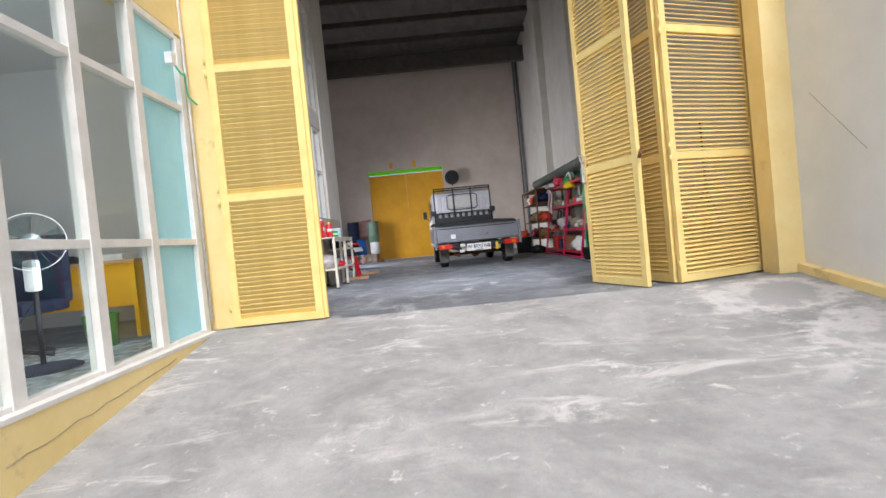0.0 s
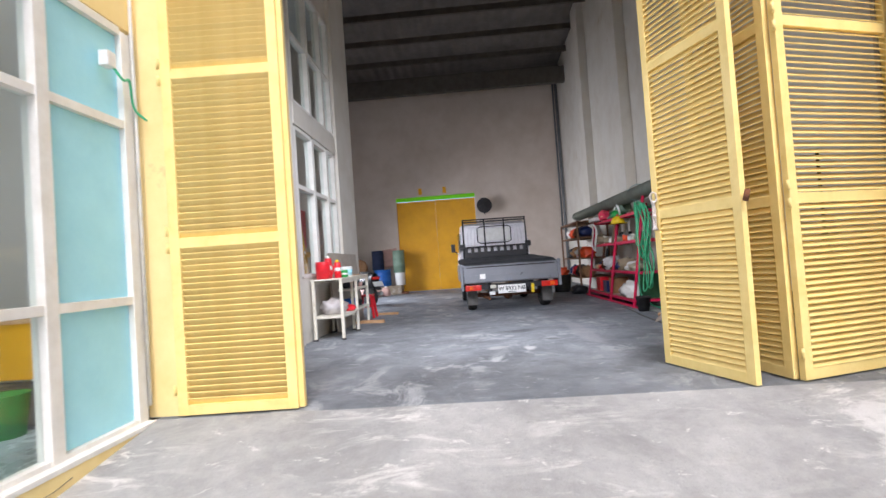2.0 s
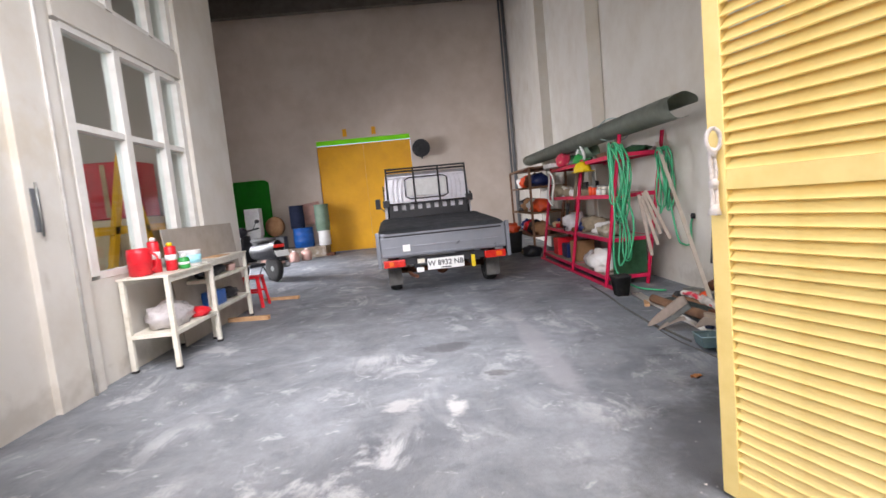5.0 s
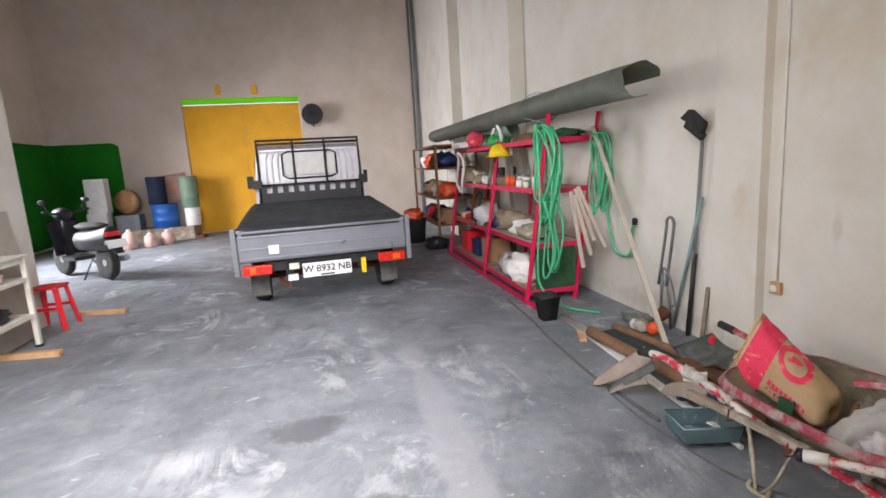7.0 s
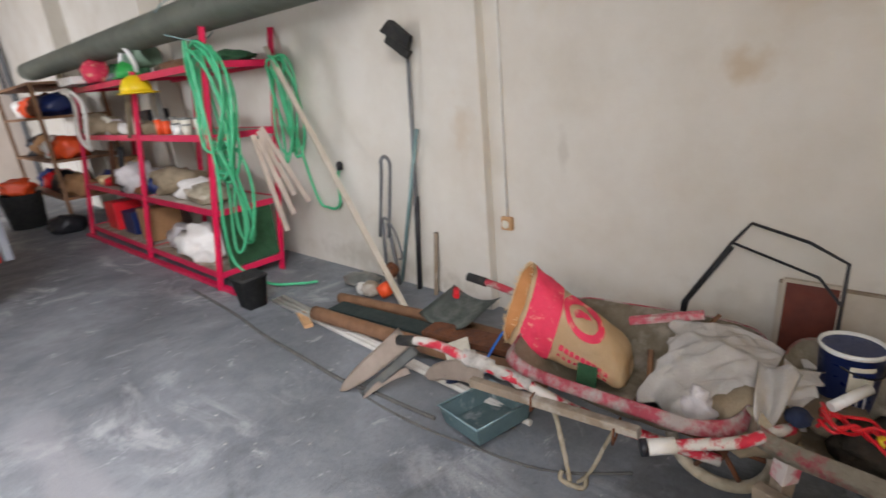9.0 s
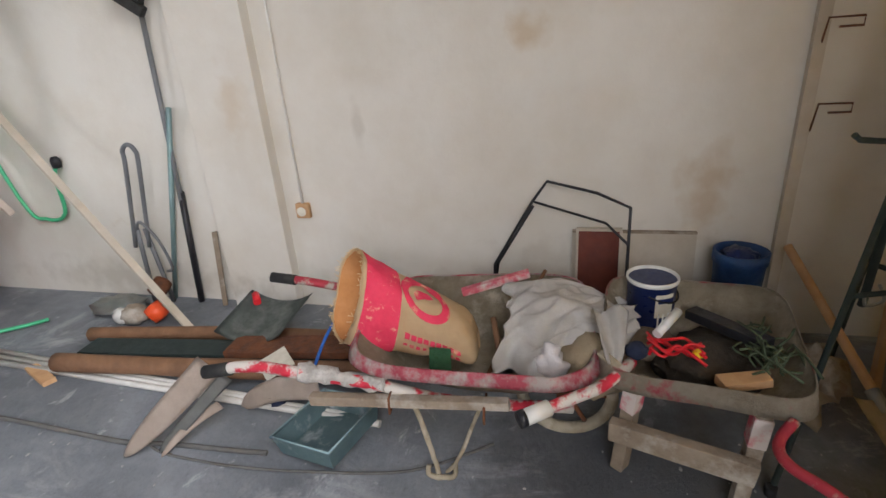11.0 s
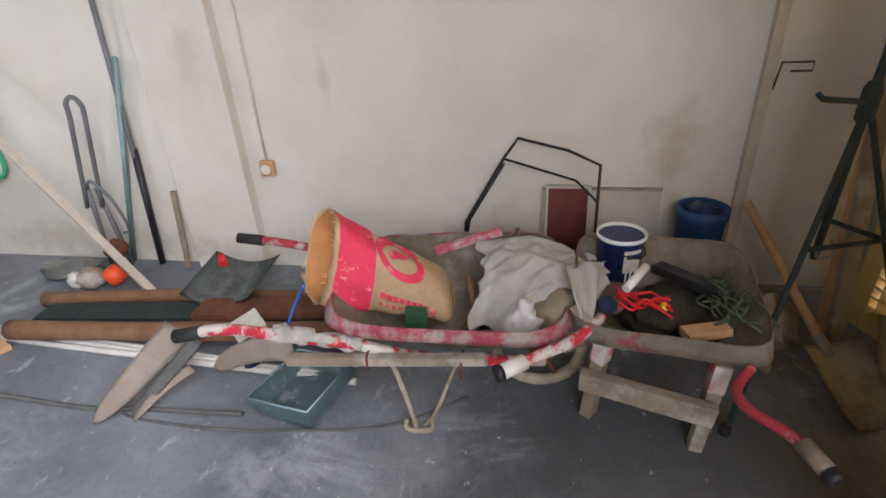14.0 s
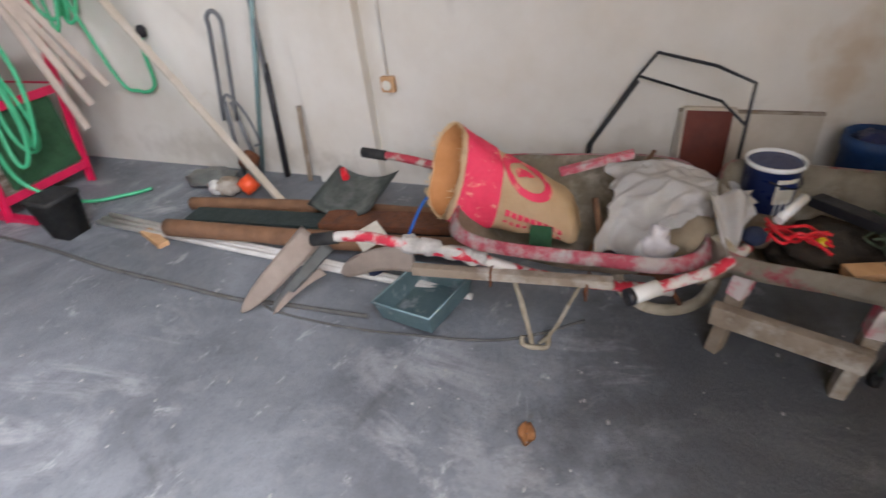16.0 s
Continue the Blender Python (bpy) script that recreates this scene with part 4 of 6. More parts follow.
single("dark_tool", blob((-1.93, 9.75, 0.37), (0.1, 0.2, 0.07), 8, 0.4), M["black"], "dark power tool on the lower shelf", "tool")


def stool():
    s = thing("plastic_stool", (-1.95, 10.72, 0), "red plastic stool on the concrete floor", "stool")
    part("seat", box(bmesh.new(), -2.08, -1.82, 10.59, 10.85, 0.41, 0.44, bevel=0.02), M["red"], s)
    for sx in (-1, 1):
        for sy in (-1, 1):
            part("leg", slab((-1.95 + sx * 0.10, 10.72 + sy * 0.10, 0.42), (-1.95 + sx * 0.15, 10.72 + sy * 0.15, 0.0), 0.045, 0.03, 0.004), M["red"], s)
    for sy in (-1, 1):
        part("rung", slab((-2.06, 10.72 + sy * 0.12, 0.22), (-1.84, 10.72 + sy * 0.12, 0.22), 0.012, 0.03), M["red"], s)


stool()
o = thing("wall_latch", (XL + 0.05, 7.0, 1.4), "grey steel bolt latch on the white column", "latch")
part("plate", box(bmesh.new(), XL + 0.05, XL + 0.058, 7.14, 7.22, 1.28, 1.58, bevel=0.002), M["grey"], o)
part("bolt", tube([(XL + 0.07, 7.18, 1.25), (XL + 0.07, 7.18, 1.62)], 0.009), M["galv"], o)
single("column_conduit", tube([(XL + 0.06, 7.45, 0.0), (XL + 0.06, 7.45, 5.5)], 0.012, 8), M["pipe"], "white conduit up the white column", "conduit")
single("plank", seam(slab((-1.98, 9.8, 0.025), (-1.46, 9.73, 0.025), 0.06, 0.05, 0.004), 0.002), M["wood"], "short pale wooden plank on the floor", "plank", "planks on the floor")
single("plank", seam(slab((-1.95, 11.15, 0.02), (-1.42, 11.06, 0.02), 0.07, 0.04, 0.004), 0.002), M["wood"], "short pale wooden plank on the floor", "plank", "planks on the floor")


# ---- scooter ----
def scooter():
    S = pose(-2.2, 13.1, 0, 0, 0, 48)
    s = thing("motor_scooter", (-2.6, 13.7, 0), "black motor scooter with a white plate, on its stand", "scooter")

    def v(*p):
        return S @ Vector(p)
    for y in (0.27, 1.52):
        w = part("wheel", lathe([(0.17, -0.045), (0.235, -0.05), (0.262, 0), (0.235, 0.05), (0.17, 0.045)], S @ pose(0, y, 0.262, 0, 90, 0), 28), M["rubber"], s)
        part("rim", lathe([(0.02, -0.05), (0.15, -0.03), (0.175, -0.045), (0.175, 0.045), (0.15, 0.03), (0.02, 0.05)], S @ pose(0, y, 0.262, 0, 90, 0), 20), M["galv"], w)

    def body(u, t):
        y = 0.05 + 0.85 * t
        r = (0.12 + 0.06 * math.sin(math.pi * min(t * 1.1, 1)))
        a = 2 * math.pi * u
        return v(r * math.cos(a), y, 0.62 - 0.05 * t + (0.15 + 0.04 * (1 - t)) * math.sin(a))
    part("body", sheet(body, 20, 12, 0.0, wrap=True), M["black"], s)
    part("seat", blob(v(0, 0.55, 0.80), (0.14, 0.40, 0.06), 3, 0.1, flat=False, rz=radians(48)), M["rubber"], s)
    part("floorboard", box(bmesh.new(), -0.16, 0.16, 0.85, 1.25, 0.28, 0.34, S, 0.02), M["black"], s)
    part("leg_shield", sheet(lambda u, t: v(-0.22 + 0.44 * u, 1.25 + 0.16 * t + 0.12 * (1 - (2 * u - 1) ** 2), 0.35 + 0.55 * t), 10, 8, 0.012), M["black"], s)
    part("steering_column", tube([v(0, 1.50, 0.30), v(0, 1.32, 0.98)], 0.03), M["black"], s)
    bar = part("handlebar", tube([v(-0.32, 1.18, 1.04), v(-0.15, 1.28, 1.0), v(0.15, 1.28, 1.0), v(0.32, 1.18, 1.04)], 0.016), M["black"], s)
    part("front_cowl", blob(v(0, 1.34, 0.98), (0.13, 0.11, 0.1), 6, 0.1, flat=False), M["black"], s)
    for sx in (-1, 1):
        mir = part("mirror", tube([v(sx * 0.22, 1.25, 1.02), v(sx * 0.28, 1.22, 1.16)], 0.007), M["black"], bar)
        part("mirror_head", blob(v(sx * 0.30, 1.21, 1.18), (0.055, 0.015, 0.04), 2, 0.05, flat=False), M["black"], mir)
    part("tail_lamp", box(bmesh.new(), -0.1, 0.1, -0.01, 0.06, 0.66, 0.73, S, 0.02), M["redlens"], s)
    part("rear_fender", slab(v(0, 0.12, 0.62), v(0, -0.1, 0.42), 0.13, 0.02), M["black"], s)
    part("licence_plate", slab(v(0, -0.03, 0.61), v(0, -0.10, 0.50), 0.28, 0.006), M["plate"], s, "white licence plate")
    part("exhaust", tube([v(0.14, 0.8, 0.24), v(0.15, 0.3, 0.28), v(0.15, 0.02, 0.32)], 0.045), M["galv"], s)
    part("stand", tube([v(-0.15, 0.7, 0.0), v(0, 0.68, 0.3), v(0.15, 0.7, 0.0)], 0.014), M["black"], s)


scooter()
# green cloth screen in the corner
def screen(u, v):
    w = u * 3.1
    z = 0.05 + 2.3 * v - (0.1 * max(0, (u - 0.94) / 0.06) ** 2 if v == 1 else 0)
    if w < 1.55:
        return Vector((-5.36 + 0.02 * math.sin(w * 7), 17.2 + w, z))
    return Vector((-5.36 + (w - 1.55) * 0.93, 18.76 + 0.012 * math.sin(w * 9), z))


single("green_screen", sheet(screen, 62, 6, 0.004), M["green"], "bright green cloth backdrop hung in the corner", "backdrop cloth")


def drum(x, y, r, z0, h, k, lab, cat="drum", grp=""):
    o = thing("drum", (x, y, z0), lab, cat, grp)
    prof = [(r * 0.96, 0), (r, 0.01)]
    for q in (0.33, 0.66):
        prof += [(r, h * q - 0.02), (r * 1.04, h * q), (r, h * q + 0.02)]
    part("body", lathe(prof + [(r, h - 0.015), (r * 1.02, h - 0.008), (r * 1.02, h), (r * 0.93, h)], pose(x, y, z0), 20), M[k], o)
    return o


drum(-2.95, 18.2, 0.28, 0.3, 0.55, "blue", "blue plastic drum by the back wall")
single("pallet", box(bmesh.new(), -3.6, -2.3, 17.9, 18.6, 0.0, 0.3, bevel=0.01), M["oldwood"], "low wooden platform by the back wall", "platform")
drum(-3.1, 18.3, 0.2, 0.85, 0.65, "chairblue", "dark blue drum stacked on another drum")
drum(-2.38, 18.25, 0.2, 0.72, 0.75, "sage", "grey-green gas drum by the yellow door")
drum(-2.36, 18.2, 0.17, 0.3, 0.42, "whitep", "white bucket under the grey-green drum", "bucket")
single("foam_box", box(bmesh.new(), -4.45, -4.05, 17.8, 18.1, 0.0, 0.75, bevel=0.01), M["whitep"], "white foam box by the green cloth", "box", "foam boxes")
single("foam_box", box(bmesh.new(), -4.42, -4.02, 17.82, 18.12, 0.752, 1.52, bevel=0.01), M["whitep"], "white foam box on another box", "box", "foam boxes")
single("tyre", lathe([(0.14, -0.08), (0.27, -0.085), (0.29, 0), (0.27, 0.085), (0.14, 0.08)], pose(-3.72, 18.2, 0.96, 0, 90, 70), 24), M["brownbox"], "worn brown tyre leaning on the wall", "tyre")
single("grey_crate", box(bmesh.new(), -3.95, -3.45, 17.95, 18.35, 0.0, 0.66, bevel=0.02), M["grey"], "grey plastic crate by the back wall", "crate")
for i, (x, y, h) in enumerate(((-3.35, 16.9, 0.42), (-3.0, 17.05, 0.30), (-2.72, 17.3, 0.32), (-3.75, 17.1, 0.3))):
    o = thing("water_jug", (x, y, 0), "pinkish plastic water jug on the floor", "jug", "jugs by the back wall")
    part("body", lathe([(0.12, 0), (0.14, 0.02), (0.14, h * 0.6), (0.11, h * 0.8), (0.04, h * 0.9)], pose(x, y, 0), 18), M["skin"], o)
    part("cap", lathe([(0.04, h * 0.9), (0.04, h)], pose(x, y, 0), 12), M["whitep"], o)
single("pink_sheet", sheet(lambda u, v: Vector((-2.95 + 0.5 * u, 18.45 - 0.05 * v, 0.9 + 0.62 * v + 0.05 * u)), 6, 6, 0.02), M["skin"], "pinkish foam sheet between the drums", "sheet")
single("broken_brick", seam(box(bmesh.new(), -2.5, -2.1, 17.9, 18.15, 0, 0.07), 0.03, 8), M["rust"], "broken brown wood on the floor", "debris")


def wall_fan():
    f = thing("wall_fan", (0.66, 18.78, 2.85), "dark wall fan beside the yellow door", "fan")
    C = pose(0.66, 18.5, 2.82, 90, 0, 0)
    cage = part("cage", lathe([(0.25, -0.05), (0.262, 0.0), (0.25, 0.05)], C, 28), M["black"], f)
    for k in range(20):
        a = 2 * math.pi * k / 20
        part("wire", tube([C @ Vector((0.03 * math.cos(a), 0.03 * math.sin(a), 0.1)), C @ Vector((0.16 * math.cos(a), 0.16 * math.sin(a), 0.09)), C @ Vector((0.25 * math.cos(a), 0.25 * math.sin(a), 0.05))], 0.004, 5), M["black"], cage)
    part("motor", lathe([(0.0, -0.2), (0.07, -0.18), (0.08, -0.05), (0.0, 0.0)], C, 16), M["black"], f)
    for k in range(3):
        part("blade", sheet(lambda u, v: C @ Matrix.Rotation(k * 2.094 + (v - 0.5) * 0.9, 4, "Z") @ Vector((0.04 + 0.18 * u, 0, 0.03 + 0.04 * (v - 0.5))), 6, 6, 0.003), M["grey"], f)
    part("bracket", tube([(0.66, 18.62, 2.7), (0.66, 18.7, 2.55), (0.66, 18.795, 2.55)], 0.02), M["black"], f)


wall_fan()


# ---- pink steel rack leaning on the right wall ----
def lean(x, y, z):
    return Vector((x + 0.155 * z, y, z))


def rack():
    r = thing("steel_rack", (2.95, 11.05, 0), "pink-red slotted steel rack leaning on the wall", "rack")
    for y in (9.5, 10.86, 12.6):
        for x, top in ((2.64, 1.82 if y < 10 else 1.62), (3.15, 1.80)):
            p = part("post", slab(lean(x, y, 0), lean(x, y, top), 0.045, 0.006, up=(1, 0, 0)), M["pink"], r)
            part("flange", slab(lean(x + 0.003, y + 0.02, 0), lean(x + 0.003, y + 0.02, top), 0.006, 0.045, up=(1, 0, 0)), M["pink"], p)
    for z in (0.11, 0.56, 1.08, 1.56):
        for x in (2.64, 3.15):
            part("beam", slab(lean(x, 9.5, z), lean(x, 12.6, z), 0.008, 0.05), M["pink"], r)
        for y in (9.5, 10.86, 12.6):
            part("end_beam", slab(lean(2.64, y, z), lean(3.15, y, z), 0.008, 0.045), M["pink"], r)
        part("deck", slab(lean(2.895, 9.52, z + 0.012), lean(2.895, 12.58, z + 0.012), 0.48, 0.012), M["oldwood" if z < 0.2 else "plyboard"], r)
    part("floor_rail", slab((2.66, 9.3, 0.02), (2.62, 12.7, 0.02), 0.04, 0.03), M["pink"], r)


rack()


def deck_z(z):
    return z + 0.02


random.seed(7)
# load of the rack: bags, boxes, cans
LOAD = (("sack", "sackwhite", 2.78, 10.05, 0.11, 0.17, 0.26, 0.16, "white bulging plastic sack on the rack"),
        ("sack", "clearbag", 2.84, 10.5, 0.11, 0.14, 0.22, 0.12, "pale plastic bag on the rack"),
        ("sack", "sackdirty", 2.9, 10.75, 0.56, 0.2, 0.3, 0.13, "brown paper sack on the rack"),
        ("sack", "sackwhite", 2.86, 10.25, 0.56, 0.16, 0.22, 0.09, "folded white sack on the rack"),
        ("sack", "cement", 2.8, 9.9, 0.56, 0.14, 0.22, 0.09, "grey cement bag on the rack"),
        ("sack", "clearbag", 2.78, 11.3, 0.56, 0.18, 0.28, 0.15, "crumpled plastic bag on the rack"),
        ("sack", "kraft", 2.9, 11.8, 0.56, 0.16, 0.2, 0.14, "crumpled paper bag on the rack"),
        ("sack", "darkgreen", 2.95, 9.75, 1.56, 0.16, 0.22, 0.05, "folded dark green net on the rack"),
        ("sack", "brownwood", 2.95, 10.6, 1.56, 0.15, 0.3, 0.06, "brown cloth bundle on the rack"),
        ("sack", "sackdirty", 2.75, 12.2, 1.08, 0.16, 0.22, 0.12, "dirty cloth bundle on the rack"))
for i, (nm, k, x, y, z, a, b, c, lab) in enumerate(LOAD):
    single(nm, blob((x + 0.155 * z, y, z + 0.02 + c * 0.72), (a, b, c), i + 11, 0.45, 2.2), M[k], lab, "sack", "load of the rack")
BOXES = (("brownbox", 2.72, 11.0, 0.11, 0.3, 0.25, 0.3, "cardboard carton on the rack"), ("red", 2.72, 11.95, 0.11, 0.26, 0.3, 0.28, "red box on the rack"),
         ("navy", 2.74, 11.5, 0.11, 0.2, 0.3, 0.22, "dark blue box on the rack"), ("orange", 2.72, 12.1, 1.08, 0.14, 0.14, 0.12, "orange carton on the rack"),
         ("whitep", 2.72, 11.75, 1.08, 0.2, 0.3, 0.08, "flat white carton on the rack"), ("black", 2.92, 11.35, 1.08, 0.2, 0.2, 0.2, "black box on the rack"),
         ("galv", 2.86, 10.9, 1.08, 0.05, 0.16, 0.34, "grey metal tool box standing on the rack"), ("brownbox", 2.9, 12.2, 0.56, 0.26, 0.3, 0.25, "brown carton on the rack"))
for k, x, y, z, a, b, c, lab in BOXES:
    x += 0.155 * z
    o = thing("box", (x + a / 2, y, z + 0.02), lab, "box", "boxes on the rack")
    part("body", seam(box(bmesh.new(), x, x + a, y, y + b, z + 0.02, z + 0.02 + c, bevel=0.006), 0.004, 7), M[k], o)
    part("flap", box(bmesh.new(), x + 0.01, x + a - 0.01, y + 0.01, y + b / 2, z + 0.02 + c, z + 0.026 + c), M[k], o)
for i in range(13):
    y, x = 9.8 + i * 0.085 + random.uniform(-0.02, 0.02), 2.84 + random.uniform(0, 0.22)
    h, r = random.uniform(0.06, 0.14), random.uniform(0.025, 0.042)
    k = random.choice(["galv", "whitep", "orange", "brownbox", "cream", "red"])
    o = thing("tin", (x, y, 1.1), "small used tin on the rack shelf", "tin", "tins on the rack")
    part("body", lathe([(r, 0), (r, h)], pose(x, y, 1.1), 12), M[k], o)
    part("lid", lathe([(r * 1.06, h), (r * 1.06, h + 0.012)], pose(x, y, 1.1), 12), M["galv"], o)
random.seed(51)
CLUTTER = ("navy", "black", "sackwhite", "rust", "brownbox", "sackdirty", "red", "grey", "clearbag", "kraft", "darkgreen", "cream")
for i in range(26):
    z = (0.56, 1.08, 1.56)[i % 3]
    y = 10.95 + (i // 3) * 0.18 + random.uniform(-0.06, 0.06)
    x = 2.70 + 0.155 * z + random.uniform(0, 0.12)
    a, c = random.uniform(0.05, 0.10), random.uniform(0.04, 0.10)
    single("crumpled_rag", blob((x, y, z + 0.02 + c * 0.72), (a, a * 1.3, c), 200 + i, 0.6, 2.6, 2), M[CLUTTER[(i * 5) % 12]], "small crumpled rag on the rack", "rag", "rags on the rack")
for i, (y, z, k) in enumerate(((11.3, 1.0, "black"), (11.55, 1.05, "rust"), (10.95, 1.5, "sackdirty"))):
    single("hung_cloth", sheet(lambda u, v: Vector((2.66 + 0.155 * (z - 0.45 * v) + 0.02 * math.sin(u * 9) - 0.03, y + 0.14 * u + 0.03 * v * math.sin(u * 5), z - 0.42 * v)), 10, 10, 0.006), M[k], "dark cloth hung on the rack front", "cloth", "cloths on the rack")
# helmets and buckets on top of the far bay
for x, y, k, lab in ((2.70, 11.05, "greenp", "green plastic helmet on the rack"), (2.62, 10.78, "yellowp", "yellow plastic helmet hung on the rack"), (2.95, 11.6, "orange", "orange plastic helmet on the rack")):
    x += 0.24
    o = thing("helmet", (x, y, 1.6), lab, "helmet", "helmets on the rack")
    dz = -0.14 if k == "yellowp" else 0.0
    part("shell", lathe([(0.125, 0), (0.12, 0.05), (0.09, 0.11), (0.04, 0.14), (0.0, 0.145)], pose(x, y, 1.585 + dz), 20), M[k], o)
    part("brim", lathe([(0.125, 0.0), (0.16, -0.006), (0.16, 0.004), (0.125, 0.01)], pose(x + (0.01), y, 1.585 + dz), 20), M[k], o)
o = thing("bucket", (3.08, 11.15, 1.58), "grey-green bucket lying on the rack", "bucket")
part("body", lathe([(0.09, 0), (0.115, 0.22), (0.12, 0.225), (0.11, 0.22), (0.088, 0.02)], pose(2.97, 11.05, 1.70, 70, 0, 30), 20), M["sage"], o)
single("white_hose_coil", tube([Vector((2.70 + 0.02 * math.sin(a * 3), 12.0 + 0.16 * math.cos(a), 1.25 + 0.28 * math.sin(a))) for a in (k * 0.26 for k in range(50))], 0.018, 7), M["pipe"], "white hose coil hung on the rack", "hose")
single("white_pad", seam(box(bmesh.new(), 2.72, 2.95, 12.0, 12.5, 1.60, 1.68, pose(0, 0, 0), 0.02), 0.01, 6), M["whitep"], "white foam pad on top of the rack", "pad")
single("pink_cloth", blob((2.92, 11.85, 1.68), (0.12, 0.14, 0.12), 31, 0.5), M["sackred"], "pink cloth bundle on the rack", "cloth")
single("white_coil", tube([Vector((2.93 + 0.02 * math.sin(a * 2), 11.05 + 0.15 * math.cos(a), 1.72 + 0.13 * math.sin(a))) for a in (k * 0.3 for k in range(42))], 0.02, 7), M["whitep"], "white cable coil on the rack", "cable")


def hose_coil(cx, cy, cz, ry, rz, turns, seed, tail=None):
    random.seed(seed)
    pts = []
    for k in range(turns):
        a0, b0 = ry * random.uniform(0.78, 1.08), rz * random.uniform(0.72, 1.08)
        ox, oy = random.uniform(-0.05, 0.05), random.uniform(-0.03, 0.03)
        for j in range(16):
            a = math.pi / 2 + 2 * math.pi * j / 16
            pts.append(Vector((cx + ox + 0.03 * math.sin(a * 2 + k), cy + oy + a0 * math.cos(a), cz - b0 + b0 * math.sin(a) + 0.006 * k)))
    return pts + list(tail or [])


tail = [Vector(p) for p in ((2.74, 9.36, 0.9), (2.72, 9.40, 0.5), (2.74, 9.40, 0.2), (2.85, 9.20, 0.05), (3.0, 9.05, 0.02), (3.1, 8.95, 0.02))]
pts = hose_coil(2.84, 9.42, 1.64, 0.185, 0.44, 10, 3, tail)
o = thing("garden_hose", (2.84, 9.42, 0.8), "green garden hose coiled over the rack post", "hose", "green hoses")
part("coil", tube(pts[:-6], 0.011, 6, smooth=2), M["hose"], o)
part("free_end", tube(pts[-8:], 0.011, 6, smooth=6), M["hose"], o)
o = thing("garden_hose", (2.93, 9.40, 0.5), "loose turns of green garden hose hanging low on the rack", "hose", "green hoses")
pts = hose_coil(2.86, 9.40, 1.02, 0.08, 0.36, 3, 5)
part("coil", tube(pts, 0.011, 6, smooth=2), M["hose"], o)
o = thing("garden_hose", (3.36, 9.38, 0.8), "green garden hose hung on the back post", "hose", "green hoses")
pts = hose_coil(3.36, 9.38, 1.58, 0.09, 0.4, 5, 9)
part("coil", tube(pts, 0.011, 6, smooth=2), M["hose"], o)
e = part("free_end", tube([pts[-1]] + [Vector(p) for p in ((3.40, 9.25, 0.62), (3.42, 9.12, 0.48), (3.42, 8.98, 0.52), (3.42, 8.96, 0.72), (3.43, 8.93, 0.79))], 0.011, 6, smooth=6), M["hose"], o)
part("nozzle", lathe([(0.0, 0), (0.022, 0.0), (0.026, 0.04), (0.015, 0.06)], pose(3.43, 8.93, 0.775), 12), M["black"], e, "black nozzle")
single("net_panel", seam(box(bmesh.new(), 2.75, 3.16, 9.515, 9.53, 0.14, 0.54), 0.006, 9), M["darkgreen"], "dark green net across the rack end", "net")
for i, (a, b) in enumerate((((3.0, 9.28, 1.08), (3.08, 9.2, 0.38)), ((3.06, 9.3, 1.1), (3.2, 9.22, 0.62)), ((3.1, 9.33, 1.12), (3.3, 9.2, 0.55)), ((3.02, 9.25, 1.05), (3.13, 9.15, 0.5)))):
    single("wooden_strip", slab(a, b, 0.035, 0.018, 0.002, up=(0, 1, 0)), M["palewood"], "pale wooden strip hung on the rack end", "strip", "wooden strips on the rack")
o = thing("black_pot", (2.63, 9.02, 0), "square black plant pot on the floor", "pot")
part("body", lathe([(0.085, 0), (0.12, 0.2), (0.128, 0.205), (0.128, 0.225), (0.112, 0.225), (0.08, 0.03)], pose(2.63, 9.02, 0, 0, 0, 45), 4), M["rubber"], o)


def gutter_fn(u, v):
    a = -radians(5 + 290 * u)
    y = 8.2 + 6.6 * v
    r = 0.145 + (0.02 * noise.noise(Vector((u * 4, 0, 0))) if v == 0 else 0)
    edge = 0.05 * noise.noise(Vector((u * 9, 2, 0))) if v == 0 else 0
    return Vector((2.99 + r * math.cos(-a), y + edge, 1.89 + 0.03 * v + 0.8 * r * math.sin(-a)))


o = thing("metal_gutter", (2.99, 11.5, 1.76), "long grey-green sheet metal gutter on top of the rack", "gutter")
part("channel", sheet(gutter_fn, 26, 20, 0.004), M["gutter"], o)
part("tie", tube([(2.84, 10.0, 1.95), (2.9, 9.9, 2.02), (3.02, 9.85, 2.03), (3.14, 9.85, 1.95), (3.15, 9.85, 1.8), (3.0, 9.85, 1.75), (2.85, 9.95, 1.8)], 0.006, 6, smooth=3), M["cyan"], o, "pale cord tied round the gutter")
for y in (9.4, 11.9, 13.6):
    part("seam", sheet(lambda u, v: gutter_fn(u, (y - 8.2 + 0.03 * v) / 6.6) + Vector((0, 0, 0.004)), 26, 1, 0.006), M["gutter"], o)

# things between rack, truck and back wall
o = thing("black_bucket", (2.0, 14.3, 0), "black bucket by the wall behind the truck", "bucket")
part("body", lathe([(0.19, 0), (0.23, 0.42), (0.24, 0.43), (0.22, 0.43), (0.18, 0.03)], pose(2.35, 14.2, 0), 20), M["rubber"], o)
single("orange_packet", blob((2.35, 14.2, 0.5), (0.18, 0.18, 0.12), 41, 0.5), M["orange"], "red and orange packet in the black bucket", "packet")
single("dark_bag", blob((2.55, 13.2, 0.09), (0.2, 0.16, 0.12), 42, 0.35), M["black"], "dark bag on the floor by the rack", "bag")
o = thing("low_shelf", (2.95, 14.4, 0), "old dark wooden shelf by the wall", "shelf")
